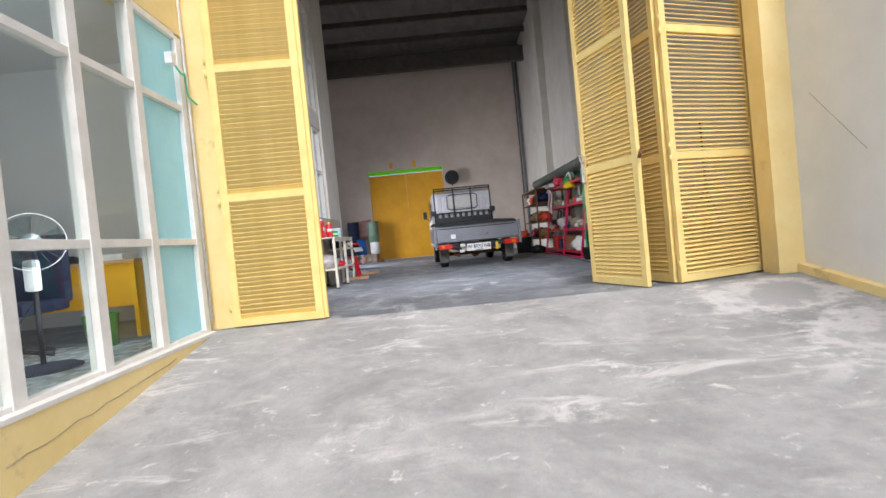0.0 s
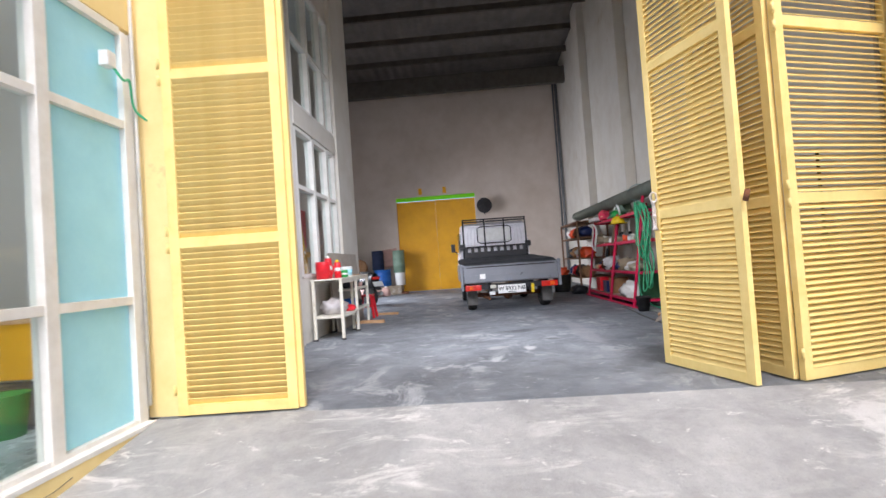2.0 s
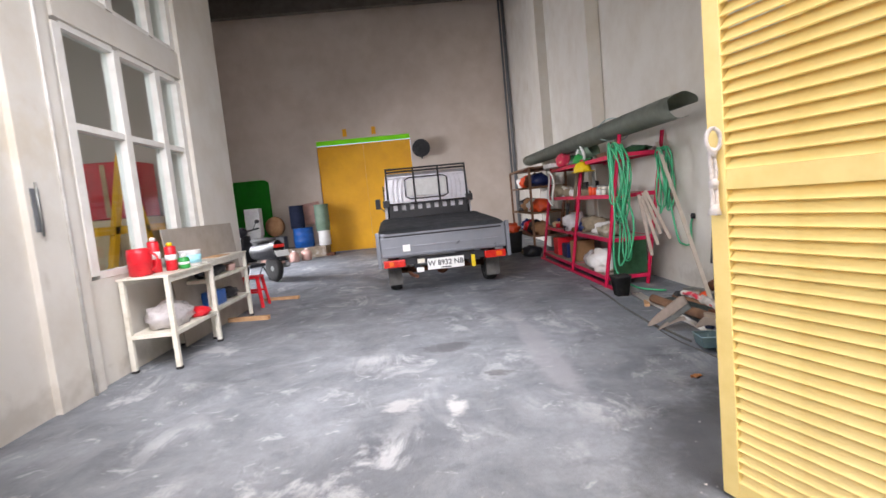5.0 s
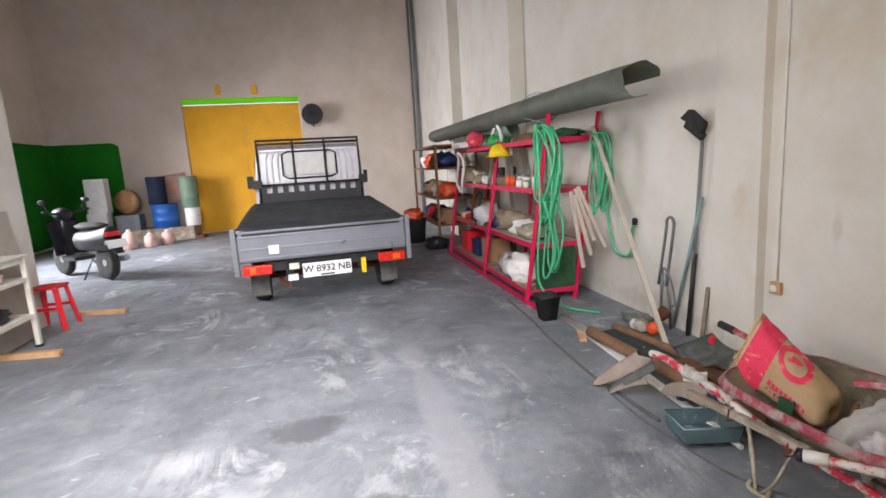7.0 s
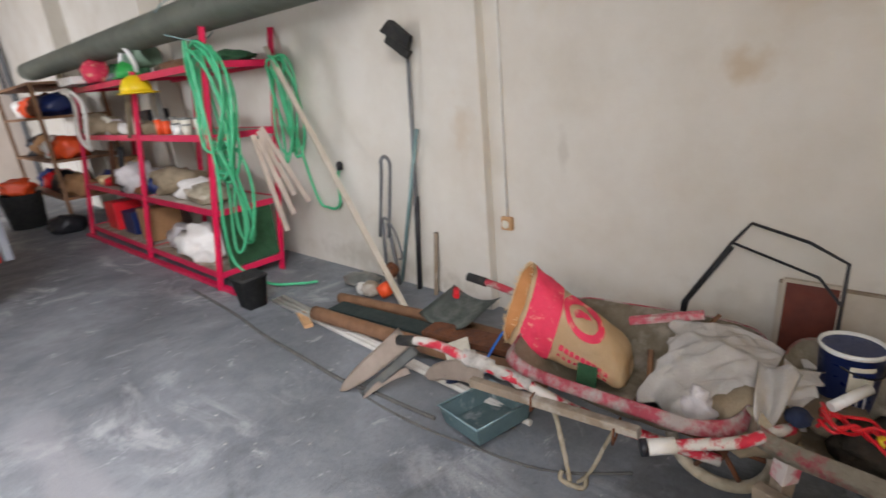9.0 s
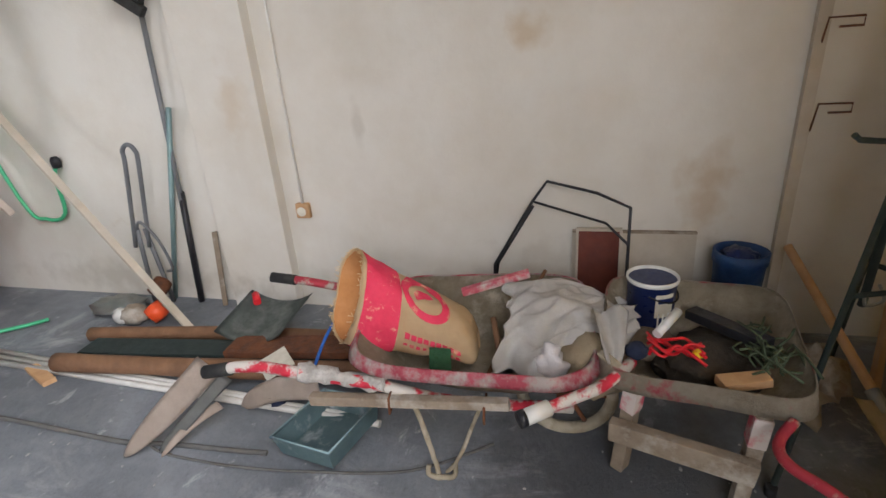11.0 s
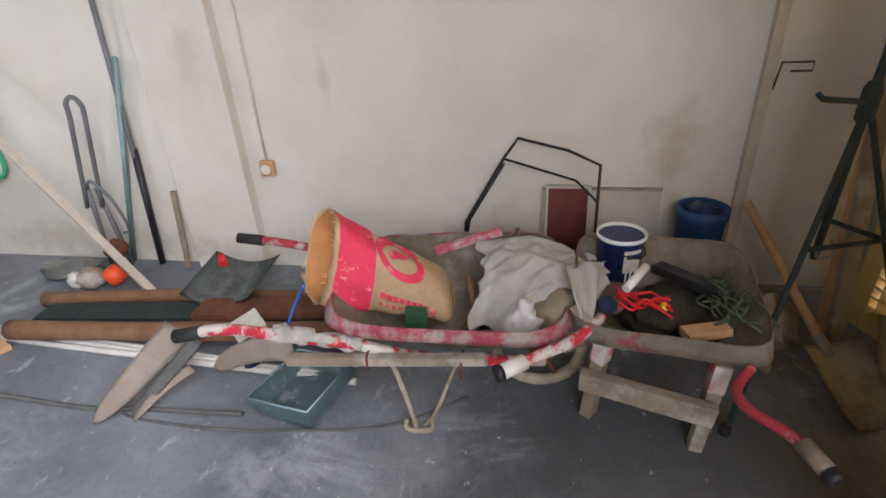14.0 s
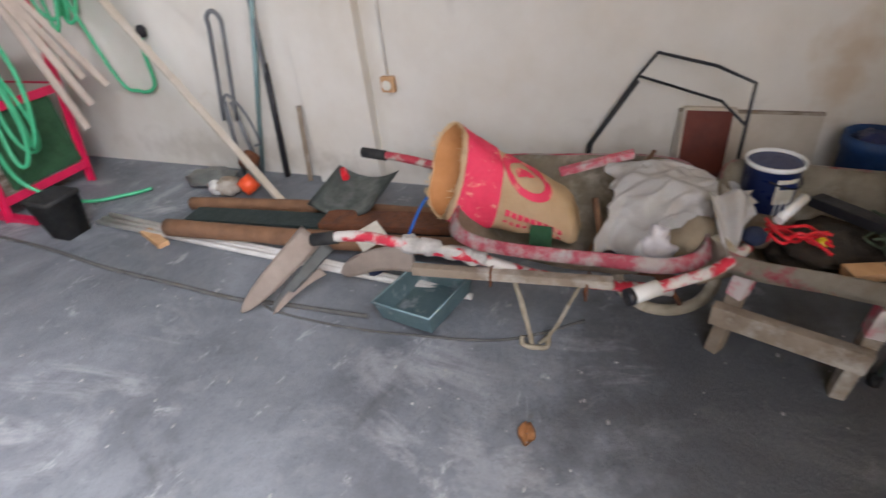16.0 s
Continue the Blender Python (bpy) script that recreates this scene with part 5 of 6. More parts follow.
for z in (0.35, 0.8, 1.3, 1.68):
    part("board", box(bmesh.new(), 2.62, 3.36, 13.3, 15.4, z, z + 0.03), M["brownwood"], o)
for x in (2.62, 3.32):
    for y in (13.3, 15.36):
        part("post", box(bmesh.new(), x, x + 0.04, y, y + 0.04, 0, 1.7), M["brownwood"], o)
for i in range(12):
    z = (0.38, 0.83, 1.33)[i % 3]
    y = 13.45 + (i // 3) * 0.45 + random.uniform(-0.05, 0.05)
    k = ("brownbox", "orange", "navy", "black", "sackwhite", "rust", "red")[i % 7]
    single("parcel", blob((2.85, y, z + 0.11), (0.18, 0.2, 0.15), 60 + i, 0.45), M[k], "dusty cloth parcel on the old shelf", "parcel", "parcels on the old shelf")
single("wall_pipe", tube([(3.38, 18.6, 0.0), (3.38, 18.6, 7.0)], 0.05, 10), M["grey"], "grey rain pipe in the corner of the garage", "pipe")
single("wall_pipe", tube([(3.3, 18.72, 1.8), (3.3, 18.72, 7.0)], 0.03, 8), M["grey"], "thin grey pipe in the corner of the garage", "pipe")


# ---- tools against the right wall ----
def hand_truck():
    h = thing("rod_handle", (3.37, 8.45, 0), "bent grey steel rod tool leaning on the wall", "tool")
    part("loop", tube([(3.36, 8.50, 0.35), (3.31, 8.35, 0.80), (3.30, 8.33, 0.88), (3.30, 8.29, 0.91), (3.30, 8.255, 0.88), (3.31, 8.27, 0.80), (3.37, 8.42, 0.35)], 0.011, 8, smooth=4), M["grey"], h)
    part("lower_loop", tube([(3.36, 8.46, 0.45), (3.34, 8.40, 0.50), (3.34, 8.32, 0.40), (3.36, 8.30, 0.24), (3.38, 8.36, 0.2)], 0.008, 8, smooth=4), M["grey"], h)
    part("shaft", tube([(3.365, 8.46, 0.45), (3.40, 8.53, 0.0)], 0.012), M["grey"], h)
    part("shaft", tube([(3.375, 8.42, 0.45), (3.40, 8.40, 0.0)], 0.012), M["grey"], h)


hand_truck()
single("steel_rod", tube([(3.435, 8.42, 0.0), (3.40, 8.09, 1.06)], 0.013), M["cyan"], "blue-grey steel rod leaning on the wall", "rod")
o = thing("broom", (3.41, 8.2, 0), "black broom standing upside down by the pilaster", "broom")
part("pole", tube([(3.42, 8.2, 0.3), (3.40, 8.10, 1.46)], 0.012), M["grey"], o)
part("grip", tube([(3.42, 8.23, 0.0), (3.42, 8.17, 0.64)], 0.017), M["black"], o)
part("head", seam(slab((3.37, 8.06, 1.47), (3.35, 8.20, 1.58), 0.04, 0.05, 0.008), 0.01, 20), M["rubber"], o)
part("bristles", seam(slab((3.37, 8.05, 1.53), (3.35, 8.19, 1.64), 0.05, 0.07), 0.03, 40), M["rubber"], o)
single("leaning_beam", slab((3.07, 7.99, 0.02), (3.33, 9.46, 1.66), 0.02, 0.036, 0.003, up=(1, 0, 0.3)), M["batten"], "whitish batten leaning from floor to rack", "batten")
single("wooden_post", slab((3.4, 8.06, 0.0), (3.42, 8.03, 0.42), 0.03, 0.025), M["oldwood"], "short wooden post beside the pilaster", "post")
o = thing("wall_socket", (3.44, 7.5, 0.53), "dirty cream wall socket with a surface cable", "socket")
part("plate", box(bmesh.new(), 3.428, 3.458, 7.465, 7.535, 0.50, 0.575, bevel=0.008), M["wood"], o)
part("insert", lathe([(0.0, 0.0), (0.02, 0.0), (0.024, 0.006)], pose(3.426, 7.5, 0.537, 0, -90, 0), 16), M["cream"], o)
part("cable", tube([(3.445, 7.5, 0.575), (3.446, 7.505, 1.2), (3.446, 7.5, 4.5)], 0.006, 6), M["pipe"], o)

# ---- floor pile in front of the wall ----
for dx, dz, y1, dy in ((0, 0.014, 6.86, 0), (0.036, 0.014, 7.0, 0.0), (0.075, 0.014, 7.3, 0)):
    single("pvc_pipe", tube([(2.735 + dx, 8.95, dz), (2.62 + dx * 0.7, y1, dz)], 0.0135, 8), M["pipe"], "white plastic pipe lying along the wall", "pipe", "white pipes on the floor")
single("log", seam(tube([(2.70, 8.40, 0.075), (2.75, 7.6, 0.085), (2.82, 6.9, 0.09)], 0.04, 12, smooth=6), 0.004, 14), M["brownwood"], "round brown wooden pole on the floor", "pole", "wooden poles on the floor")
single("log", seam(tube([(2.98, 8.52, 0.035), (3.05, 7.9, 0.045), (3.10, 7.1, 0.05)], 0.034, 12, smooth=6), 0.004, 14), M["brownwood"], "round brown wooden pole by the wall", "pole", "wooden poles on the floor")
single("dark_plank", seam(slab((2.84, 8.38, 0.05), (2.95, 6.95, 0.075), 0.12, 0.05, 0.004), 0.003), M["darkstuff"], "dark painted plank between the poles", "plank")
single("rusty_plank", seam(slab((2.87, 7.62, 0.11), (2.94, 6.85, 0.13), 0.13, 0.03), 0.003), M["rust"], "rusty dark plank under the wheelbarrow", "plank")
single("wood_offcut", seam(slab((2.72, 8.60, 0.012), (2.64, 8.40, 0.012), 0.05, 0.022), 0.006, 20), M["wood"], "splintered wood end on the floor", "offcut")
single("orange_reel", lathe([(0.0, -0.04), (0.045, -0.04), (0.05, 0), (0.045, 0.04), (0.0, 0.04)], pose(3.17, 8.29, 0.07, 60, 20, 40), 18), M["orange"], "orange plastic reel among the poles", "reel")
o = single("reel", lathe([(0.0, -0.04), (0.045, -0.04), (0.05, 0), (0.045, 0.04), (0.0, 0.04)], pose(3.27, 8.33, 0.16, 60, 10, 80), 18), M["rust"], "red-brown plastic reel by the wall", "reel")
single("white_float", blob((3.15, 8.50, 0.04), (0.04, 0.055, 0.045), 71, 0.2), M["pipe"], "white plastic bottle among the poles", "bottle")
single("wood_lump", blob((3.16, 8.42, 0.05), (0.06, 0.07, 0.055), 72, 0.25), M["oldwood"], "rough wood block among the poles", "block")
single("clear_wrap", blob((3.25, 8.62, 0.045), (0.09, 0.16, 0.045), 73, 0.5), M["galv"], "clear plastic wrap on the floor", "wrap")


def blade_shape(a, b, w0, w1, h, thick, name, k, lab, cat, tipf=0.25):
    """A tapering board from a to b, rounded at b."""
    a, b = Vector(a), Vector(b)
    d = b - a
    side = d.cross(Vector((0.62, 0.7, -0.55))).normalized()

    def fn(u, v):
        w = (w0 + (w1 - w0) * u) * (math.sqrt(max(0.02, 1 - ((u - (1 - tipf)) / tipf) ** 2)) if u > 1 - tipf else 1)
        return a + d * u + side * (w * (v - 0.5)) + Vector((0, 0, h * math.sin(math.pi * u)))
    return single(name, sheet(fn, 16, 6, thick), M[k], lab, cat)


blade_shape((2.52, 7.42, 0.28), (2.32, 7.68, 0.02), 0.10, 0.07, 0.0, 0.02, "wooden_paddle", "palewood", "grey weathered wooden paddle leaning on the pipes", "paddle", 0.5)
blade_shape((2.52, 7.36, 0.24), (2.36, 7.57, 0.02), 0.05, 0.035, 0.0, 0.006, "hand_saw", "galv", "grey toothed saw blade leaning on the pipes", "saw", 0.2)
blade_shape((2.50, 7.40, 0.13), (2.35, 7.56, 0.01), 0.035, 0.03, 0.02, 0.012, "trowel", "palewood", "cement-caked plastering trowel on the floor", "trowel", 0.6)
blade_shape((2.595, 7.059, 0.17), (2.575, 7.381, 0.07), 0.10, 0.07, 0.03, 0.015, "curved_board", "palewood", "curved grey wood piece under the handle", "wood")
o = thing("old_shovel", (3.0, 7.55, 0.1), "grey steel shovel head lying on the poles", "shovel")
part("blade", sheet(lambda u, v: Vector((2.90 + 0.26 * u, 7.72 - 0.32 * v - 0.04 * u, 0.11 + 0.075 * u + 0.05 * (2 * v - 1) ** 2)), 10, 10, 0.004), M["dustysteel"], o)
part("socket", tube([(3.10, 7.62, 0.20), (3.15, 7.66, 0.215)], 0.018), M["red"], o)
single("steel_bracket", seam(slab((2.78, 7.28, 0.16), (2.70, 7.36, 0.13), 0.14, 0.01), 0.003), M["cream"], "pale steel bracket on the poles", "bracket")
single("string", tube([(2.98, 6.95, 0.32), (2.88, 7.1, 0.28), (2.75, 7.16, 0.14), (2.70, 7.14, 0.10)], 0.007, 6, smooth=5), M["blue"], "thin blue string hanging over the poles", "string")
single("rag", blob((2.60, 7.24, 0.10), (0.03, 0.035, 0.03), 74, 0.5), M["chairblue"], "dark blue rag on the pipes", "rag")


def paint_tray():
    P = Matrix.Translation((2.52, 7.0, 0.03)) @ Matrix.Rotation(radians(-104), 4, "Z") @ Matrix.Rotation(radians(-6), 4, "Y")
    t = thing("paint_tray", (2.52, 7.0, 0), "dented blue-grey metal tray on the floor", "tray")
    L, W, H = 0.135, 0.125, 0.075

    def w(*p):
        return P @ Matrix.Rotation(radians(90), 4, "Z") @ Vector(p)
    bm = bmesh.new()
    rim = [(-L, -W), (L, -W), (L, W), (-L, W)]
    base = [(-L * 0.9, -W * 0.88), (L * 0.9, -W * 0.88), (L * 0.9, W * 0.88), (-L * 0.9, W * 0.88)]
    a = [bm.verts.new(w(x, y, H)) for x, y in rim]
    b = [bm.verts.new(w(x, y, 0)) for x, y in base]
    fs = [bm.faces.new(b)] + [bm.faces.new((a[i], a[(i + 1) % 4], b[(i + 1) % 4], b[i])) for i in range(4)]
    bmesh.ops.solidify(bm, geom=fs, thickness=0.006)
    part("pan", bm, M["traypaint"], t)
    part("rim", tube([w(x, y, H) for x, y in rim], 0.006, 6, closed=True), M["traypaint"], t)


paint_tray()
single("floor_hose", tube([(2.52, 9.7, 0.009), (2.48, 8.99, 0.009), (2.43, 8.56, 0.009), (2.41, 8.18, 0.009), (2.39, 7.76, 0.009), (2.41, 7.57, 0.009), (2.42, 7.34, 0.009), (2.43, 7.2, 0.009)], 0.009, 8, smooth=6), M["dustyrubber"], "dusty dark grey hose lying on the floor", "hose")
single("floor_cable", tube([(2.40, 7.66, 0.005), (2.37, 7.56, 0.005), (2.36, 7.34, 0.005), (2.365, 7.2, 0.005), (2.38, 7.05, 0.005), (2.44, 6.7, 0.005), (2.6, 6.45, 0.005)], 0.005, 7, smooth=6), M["dustyrubber"], "thin dark cable lying on the floor", "cable")


# ---- wheelbarrows ----
def quad_tray(rim, base, corner_round=0.3, flange=None, swell=0.0):
    """A pressed tray between a rim and a floor of four corners each; with flange (reach, drop), its turned-down edge alone."""
    rim, base = [Vector(p) for p in rim], [Vector(p) for p in base]

    def on(q, c, s_):
        a, b = (c + 1) / 2, (s_ + 1) / 2
        return q[0].lerp(q[1], a).lerp(q[3].lerp(q[2], a), b)
    prof = [(1.0, 0.0, 0.0), (1.0, 0.12, 0.0), (1.0, 0.4, 0.0), (1.0, 0.75, 0.0), (1.0, 0.95, 0.0), (0.85, 1.0, 0.0), (0.01, 1.0, 0.0)]
    if flange:
        prof = [(1.0 + flange[0], 0.0, -flange[1]), (1.0 + 0.55 * flange[0], 0.0, -0.5 * flange[1]), (1.012, 0.0, 0.002), (1.0, 0.0, 0.006), (0.985, 0.0, 0.002)]

    def fn(u, v):
        k, f, z = prof[min(int(round(v * (len(prof) - 1))), len(prof) - 1)]
        a = 2 * math.pi * u
        c, s_ = math.cos(a), math.sin(a)
        c, s_ = k * math.copysign(abs(c) ** corner_round, c), k * math.copysign(abs(s_) ** corner_round, s_)
        p = on(rim, c, s_).lerp(on(base, c, s_), f) + Vector((0, 0, z))
        return p + Vector((0, 0, 0.006 * noise.noise(p * 8))) + noise.noise_vector(p * 19) * swell
    return sheet(fn, 72, len(prof) - 1, 0.004, wrap=True)


def wheel(parent, at, axis_rz, r):
    W = Matrix.Translation(at) @ pose(0, 0, 0, 90, 0, axis_rz)
    t = part("wheel", tube([W @ Vector(((r - 0.02) * math.cos(a), (r - 0.02) * math.sin(a), 0)) for a in (2 * math.pi * k / 32 for k in range(32))], 0.02, 10, closed=True), M["cement"], parent, "cement-caked wheel")
    part("hub", lathe([(0.012, -0.05), (0.03, -0.04), (0.03, 0.04), (0.012, 0.05)], W, 14), M["rust"], t)
    for k in range(6):
        part("spoke", tube([W @ Matrix.Rotation(k * math.pi / 3, 4, "Z") @ Vector((0.02, 0, 0)), W @ Matrix.Rotation(k * math.pi / 3, 4, "Z") @ Vector((r - 0.03, 0, 0))], 0.008, 6), M["rust"], t)


def barrow_one():
    b = thing("wheelbarrow", (2.75, 6.5, 0), "cement-caked red wheelbarrow standing along the wall", "wheelbarrow", "wheelbarrows")
    rim = [(2.425, 6.86, 0.405), (2.46, 6.13, 0.39), (3.06, 6.16, 0.43), (2.96, 6.90, 0.43)]
    base = [(2.56, 6.70, 0.25), (2.58, 6.28, 0.23), (2.90, 6.28, 0.23), (2.84, 6.70, 0.25)]
    part("tray", quad_tray(rim, base, 0.45, None, 0.003), M["cement"], b, "dried cement inside the tray")
    part("rim_flange", quad_tray(rim, base, 0.45, (0.065, 0.03), 0.002), M["redsteel"], b, "worn red turned-down rim")
    h = part("handle", tube([(2.40, 7.30, 0.355), (2.40, 7.14, 0.388), (2.42, 6.95, 0.36), (2.44, 6.78, 0.335), (2.50, 6.55, 0.25), (2.62, 6.2, 0.17)], 0.018, 10, smooth=5), M["redwhite"], b, "red handle crusted with cement")
    part("grip", tube([(2.398, 7.32, 0.350), (2.40, 7.225, 0.372)], 0.022, 12), M["rubber"], h)
    part("crust", seam(tube([(2.415, 7.0, 0.37), (2.43, 6.85, 0.35), (2.45, 6.74, 0.33)], 0.024, 10, smooth=8), 0.02, 34), M["crust"], h)
    h = part("handle", tube([(3.0, 7.42, 0.385), (3.0, 7.24, 0.37), (2.99, 7.0, 0.33), (2.95, 6.6, 0.25), (2.78, 6.2, 0.17)], 0.018, 10, smooth=5), M["darkred"], b, "dark red handle")
    part("grip", tube([(3.0, 7.44, 0.387), (3.0, 7.33, 0.378)], 0.022, 12), M["rubber"], h)
    lg = part("leg", seam(tube([(2.45, 6.665, 0.30), (2.445, 6.62, 0.12), (2.44, 6.598, 0.012)], 0.0085, 8, smooth=6), 0.004, 60), M["cement"], b, "cement-caked steel leg")
    part("brace", seam(tube([(2.47, 6.46, 0.27), (2.457, 6.53, 0.08), (2.45, 6.575, 0.012)], 0.006, 8, smooth=6), 0.003, 60), M["cement"], lg)
    part("foot", seam(tube([(2.45, 6.63, 0.035), (2.432, 6.625, 0.012), (2.43, 6.575, 0.011), (2.445, 6.548, 0.014), (2.462, 6.55, 0.04)], 0.009, 8, smooth=5), 0.004, 60), M["cement"], lg)
    part("leg", tube([(2.96, 6.70, 0.28), (2.98, 6.62, 0.06), (2.99, 6.6, 0.012), (2.99, 6.55, 0.03), (2.95, 6.48, 0.2)], 0.009, 8, smooth=4), M["cement"], b)
    wheel(b, (2.70, 6.22, 0.165), 90, 0.165)
    part("cross_timber", seam(slab((2.43, 6.985, 0.262), (2.43, 6.37, 0.318), 0.03, 0.028, 0.004), 0.005, 20), M["oldwood"], b, "grey timber lashed along the frame")
    for y in (6.72, 6.44):
        part("wire_tie", tube([(2.41, y, 0.31), (2.405, y, 0.26), (2.455, y + 0.01, 0.25), (2.46, y, 0.32)], 0.004, 5, closed=True), M["rust"], b)


barrow_one()


def barrow_two():
    b = thing("wheelbarrow", (2.7, 5.85, 0), "cement-caked wheelbarrow with wooden legs, facing the wall", "wheelbarrow", "wheelbarrows")
    rim = [(2.50, 6.13, 0.405), (2.425, 5.63, 0.405), (2.93, 5.565, 0.46), (2.985, 6.09, 0.46)]
    base = [(2.60, 6.03, 0.265), (2.56, 5.73, 0.265), (2.86, 5.68, 0.25), (2.89, 6.01, 0.25)]
    part("tray", quad_tray(rim, base, 0.3, None, 0.003), M["cement"], b, "grey steel tray thick with cement")
    part("rim_flange", quad_tray(rim, base, 0.3, (0.05, 0.05)), M["cementred"], b, "cement-caked rim with red paint")
    h = part("handle", tube([(2.60, 6.04, 0.37), (2.53, 6.07, 0.39), (2.47, 6.13, 0.372), (2.41, 6.225, 0.36), (2.345, 6.32, 0.35)], 0.016, 10, smooth=5), M["redwhite"], b)
    part("strap", slab((2.52, 6.08, 0.40), (2.56, 6.13, 0.425), 0.03, 0.008, 0.002), M["cement"], h)
    part("grip", tube([(2.385, 6.262, 0.357), (2.343, 6.325, 0.349)], 0.022, 12), M["pipe"], h, "white taped grip")
    part("grip_end", tube([(2.346, 6.320, 0.3495), (2.336, 6.336, 0.3475)], 0.0235, 12), M["black"], h)
    h = part("handle", tube([(2.42, 5.69, 0.36), (2.37, 5.735, 0.335), (2.30, 5.74, 0.338), (2.22, 5.69, 0.35), (2.16, 5.655, 0.35), (2.105, 5.637, 0.342)], 0.013, 10, smooth=5), M["darkred"], b, "bent worn red handle")
    part("grip", tube([(2.185, 5.668, 0.352), (2.105, 5.637, 0.342)], 0.020, 12), M["oldwood"], h)
    part("grip_end", tube([(2.122, 5.644, 0.344), (2.098, 5.634, 0.341)], 0.0215, 12), M["black"], h)
    for fx, fy, tx, ty, tz in ((2.575, 6.055, 2.555, 6.03, 0.33), (2.477, 5.755, 2.475, 5.735, 0.325)):
        part("leg", seam(slab((fx, fy, 0.0), (tx, ty, tz), 0.045, 0.04, 0.006), 0.005, 15), M["oldwood"], b, "grey wooden leg with red paint")
        part("leg_paint", slab((fx * 0.3 + tx * 0.7, fy * 0.3 + ty * 0.7, tz * 0.72), (tx, ty, tz), 0.049, 0.044, 0.003), M["redsteel"], b)
    part("crossbar", seam(slab((2.535, 6.095, 0.18), (2.435, 5.735, 0.168), 0.03, 0.068, 0.005), 0.005, 15), M["oldwood"], b)
    wheel(b, (3.08, 5.82, 0.165), -8, 0.165)


barrow_two()


# ---- sacks and what lies in the barrows ----
def kraft_sack():
    s = thing("paper_sack", (2.7, 6.75, 0.3), "open kraft paper sack with red printing in the wheelbarrow", "sack")
    A, B = Vector((2.705, 6.955, 0.485)), Vector((2.69, 6.50, 0.355))
    d = (B - A).normalized()

    def skin(off):
        def fn(u, v, v0=0.0, v1=1.0):
            t = v0 + (v1 - v0) * v
            a = 2 * math.pi * u
            c, s_ = math.cos(a), math.sin(a)
            c, s_ = math.copysign(abs(c) ** 0.7, c), math.copysign(abs(s_) ** 0.8, s_)
            k = 1.0 if t < 0.9 else 0.35 + 0.65 * math.sqrt(max(0.0, 1 - ((t - 0.9) / 0.1) ** 2))
            hv = Vector((0.055, -0.032, 0.138)).lerp(Vector((0.03, 0.015, 0.058)), min(1, t * 1.02))
            sv = Vector((0.085, 0.075, -0.01)).lerp(Vector((0.085, 0.01, 0.0)), t)
            w = 1 + 0.12 * noise.noise(Vector((c * 1.5, s_ * 1.5, t * 3.5 + 2))) + 0.07 * (0.3 - abs(noise.noise(Vector((c * 3, s_ * 3, t * 6))))) + 0.03 * noise.noise(Vector((c * 7, s_ * 7, t * 15)))
            rag = 0.02 * noise.noise(Vector((c * 11, s_ * 11, 1))) if t == 0 else 0
            n_ = (sv.normalized() * c + hv.normalized() * s_)
            return A + (B - A) * (t + rag) + (hv * s_ + sv * c) * k * w + n_ * off
        return fn
    f0 = skin(0.0)
    part("paper", sheet(f0, 48, 30, 0.004, wrap=True), M["kraft"], s, "kraft paper body")
    fi = skin(-0.007)
    part("lining", sheet(lambda u, v: fi(u, v, 0.01, 0.9), 40, 16, 0.0, wrap=True), M["kraftin"], s, "brown inner layer")
    f1 = skin(0.0025)
    part("red_band", sheet(lambda u, v: f1(u, v, 0.045, 0.36), 48, 8, 0.0, wrap=True), M["sackred"], s, "red printed band")
    # ring emblem and print rows on the camera side
    f2 = skin(0.0035)

    def patch(u0, u1, v0, v1, nu=8, nv=4):
        return sheet(lambda u, v: f2(u0 + (u1 - u0) * u, 0, v0 + (v1 - v0) * v, 0), nu, nv, 0.0)

    def on(u, t):
        return f2(u, 0, t, 0)
    def ringfn(r0, r1, a0, a1):
        def fn(u, v):
            r, a = r0 + (r1 - r0) * v, a0 + (a1 - a0) * u
            return on(0.335 + 0.125 * r * math.cos(a), 0.575 + 0.215 * r * math.sin(a))
        return fn
    part("emblem", sheet(ringfn(0.68, 1.0, 0, 2 * math.pi), 28, 3, 0.0), M["sackred"], s, "red printed ring emblem")
    part("emblem", sheet(ringfn(0.05, 0.45, 2.2, 5.4), 12, 3, 0.0), M["sackred"], s)
    for r0, u0 in ((0, 0.55), (1, 0.59)):
        for k in range(9):
            t0 = 0.42 + k * 0.05
            part("print_bar", patch(u0 - 0.028 + 0.012 * r0, u0, t0, t0 + (0.04 if r0 == 0 else 0.03), 3, 2), M["sackred"], s)
    bm = bmesh.new()
    random.seed(4)
    for k in range(70):
        a = random.random()
        p = f0(a, 0, 0, 0)
        q = p - d * random.uniform(0.004, 0.014) + Vector((random.uniform(-1, 1), random.uniform(-1, 1), random.uniform(-1, 1))) * 0.007
        tube([p, q], 0.0012, 4, bm=bm)
    tagged(part("frayed_edge", bm, M["kraft"], s), kind="stuff")


kraft_sack()
single("green_scrap", seam(slab((2.575, 6.60, 0.385), (2.555, 6.60, 0.30), 0.07, 0.006, up=(1, 0, 0)), 0.004, 20), M["darkgreen"], "dark green plastic scrap on the sack", "scrap")


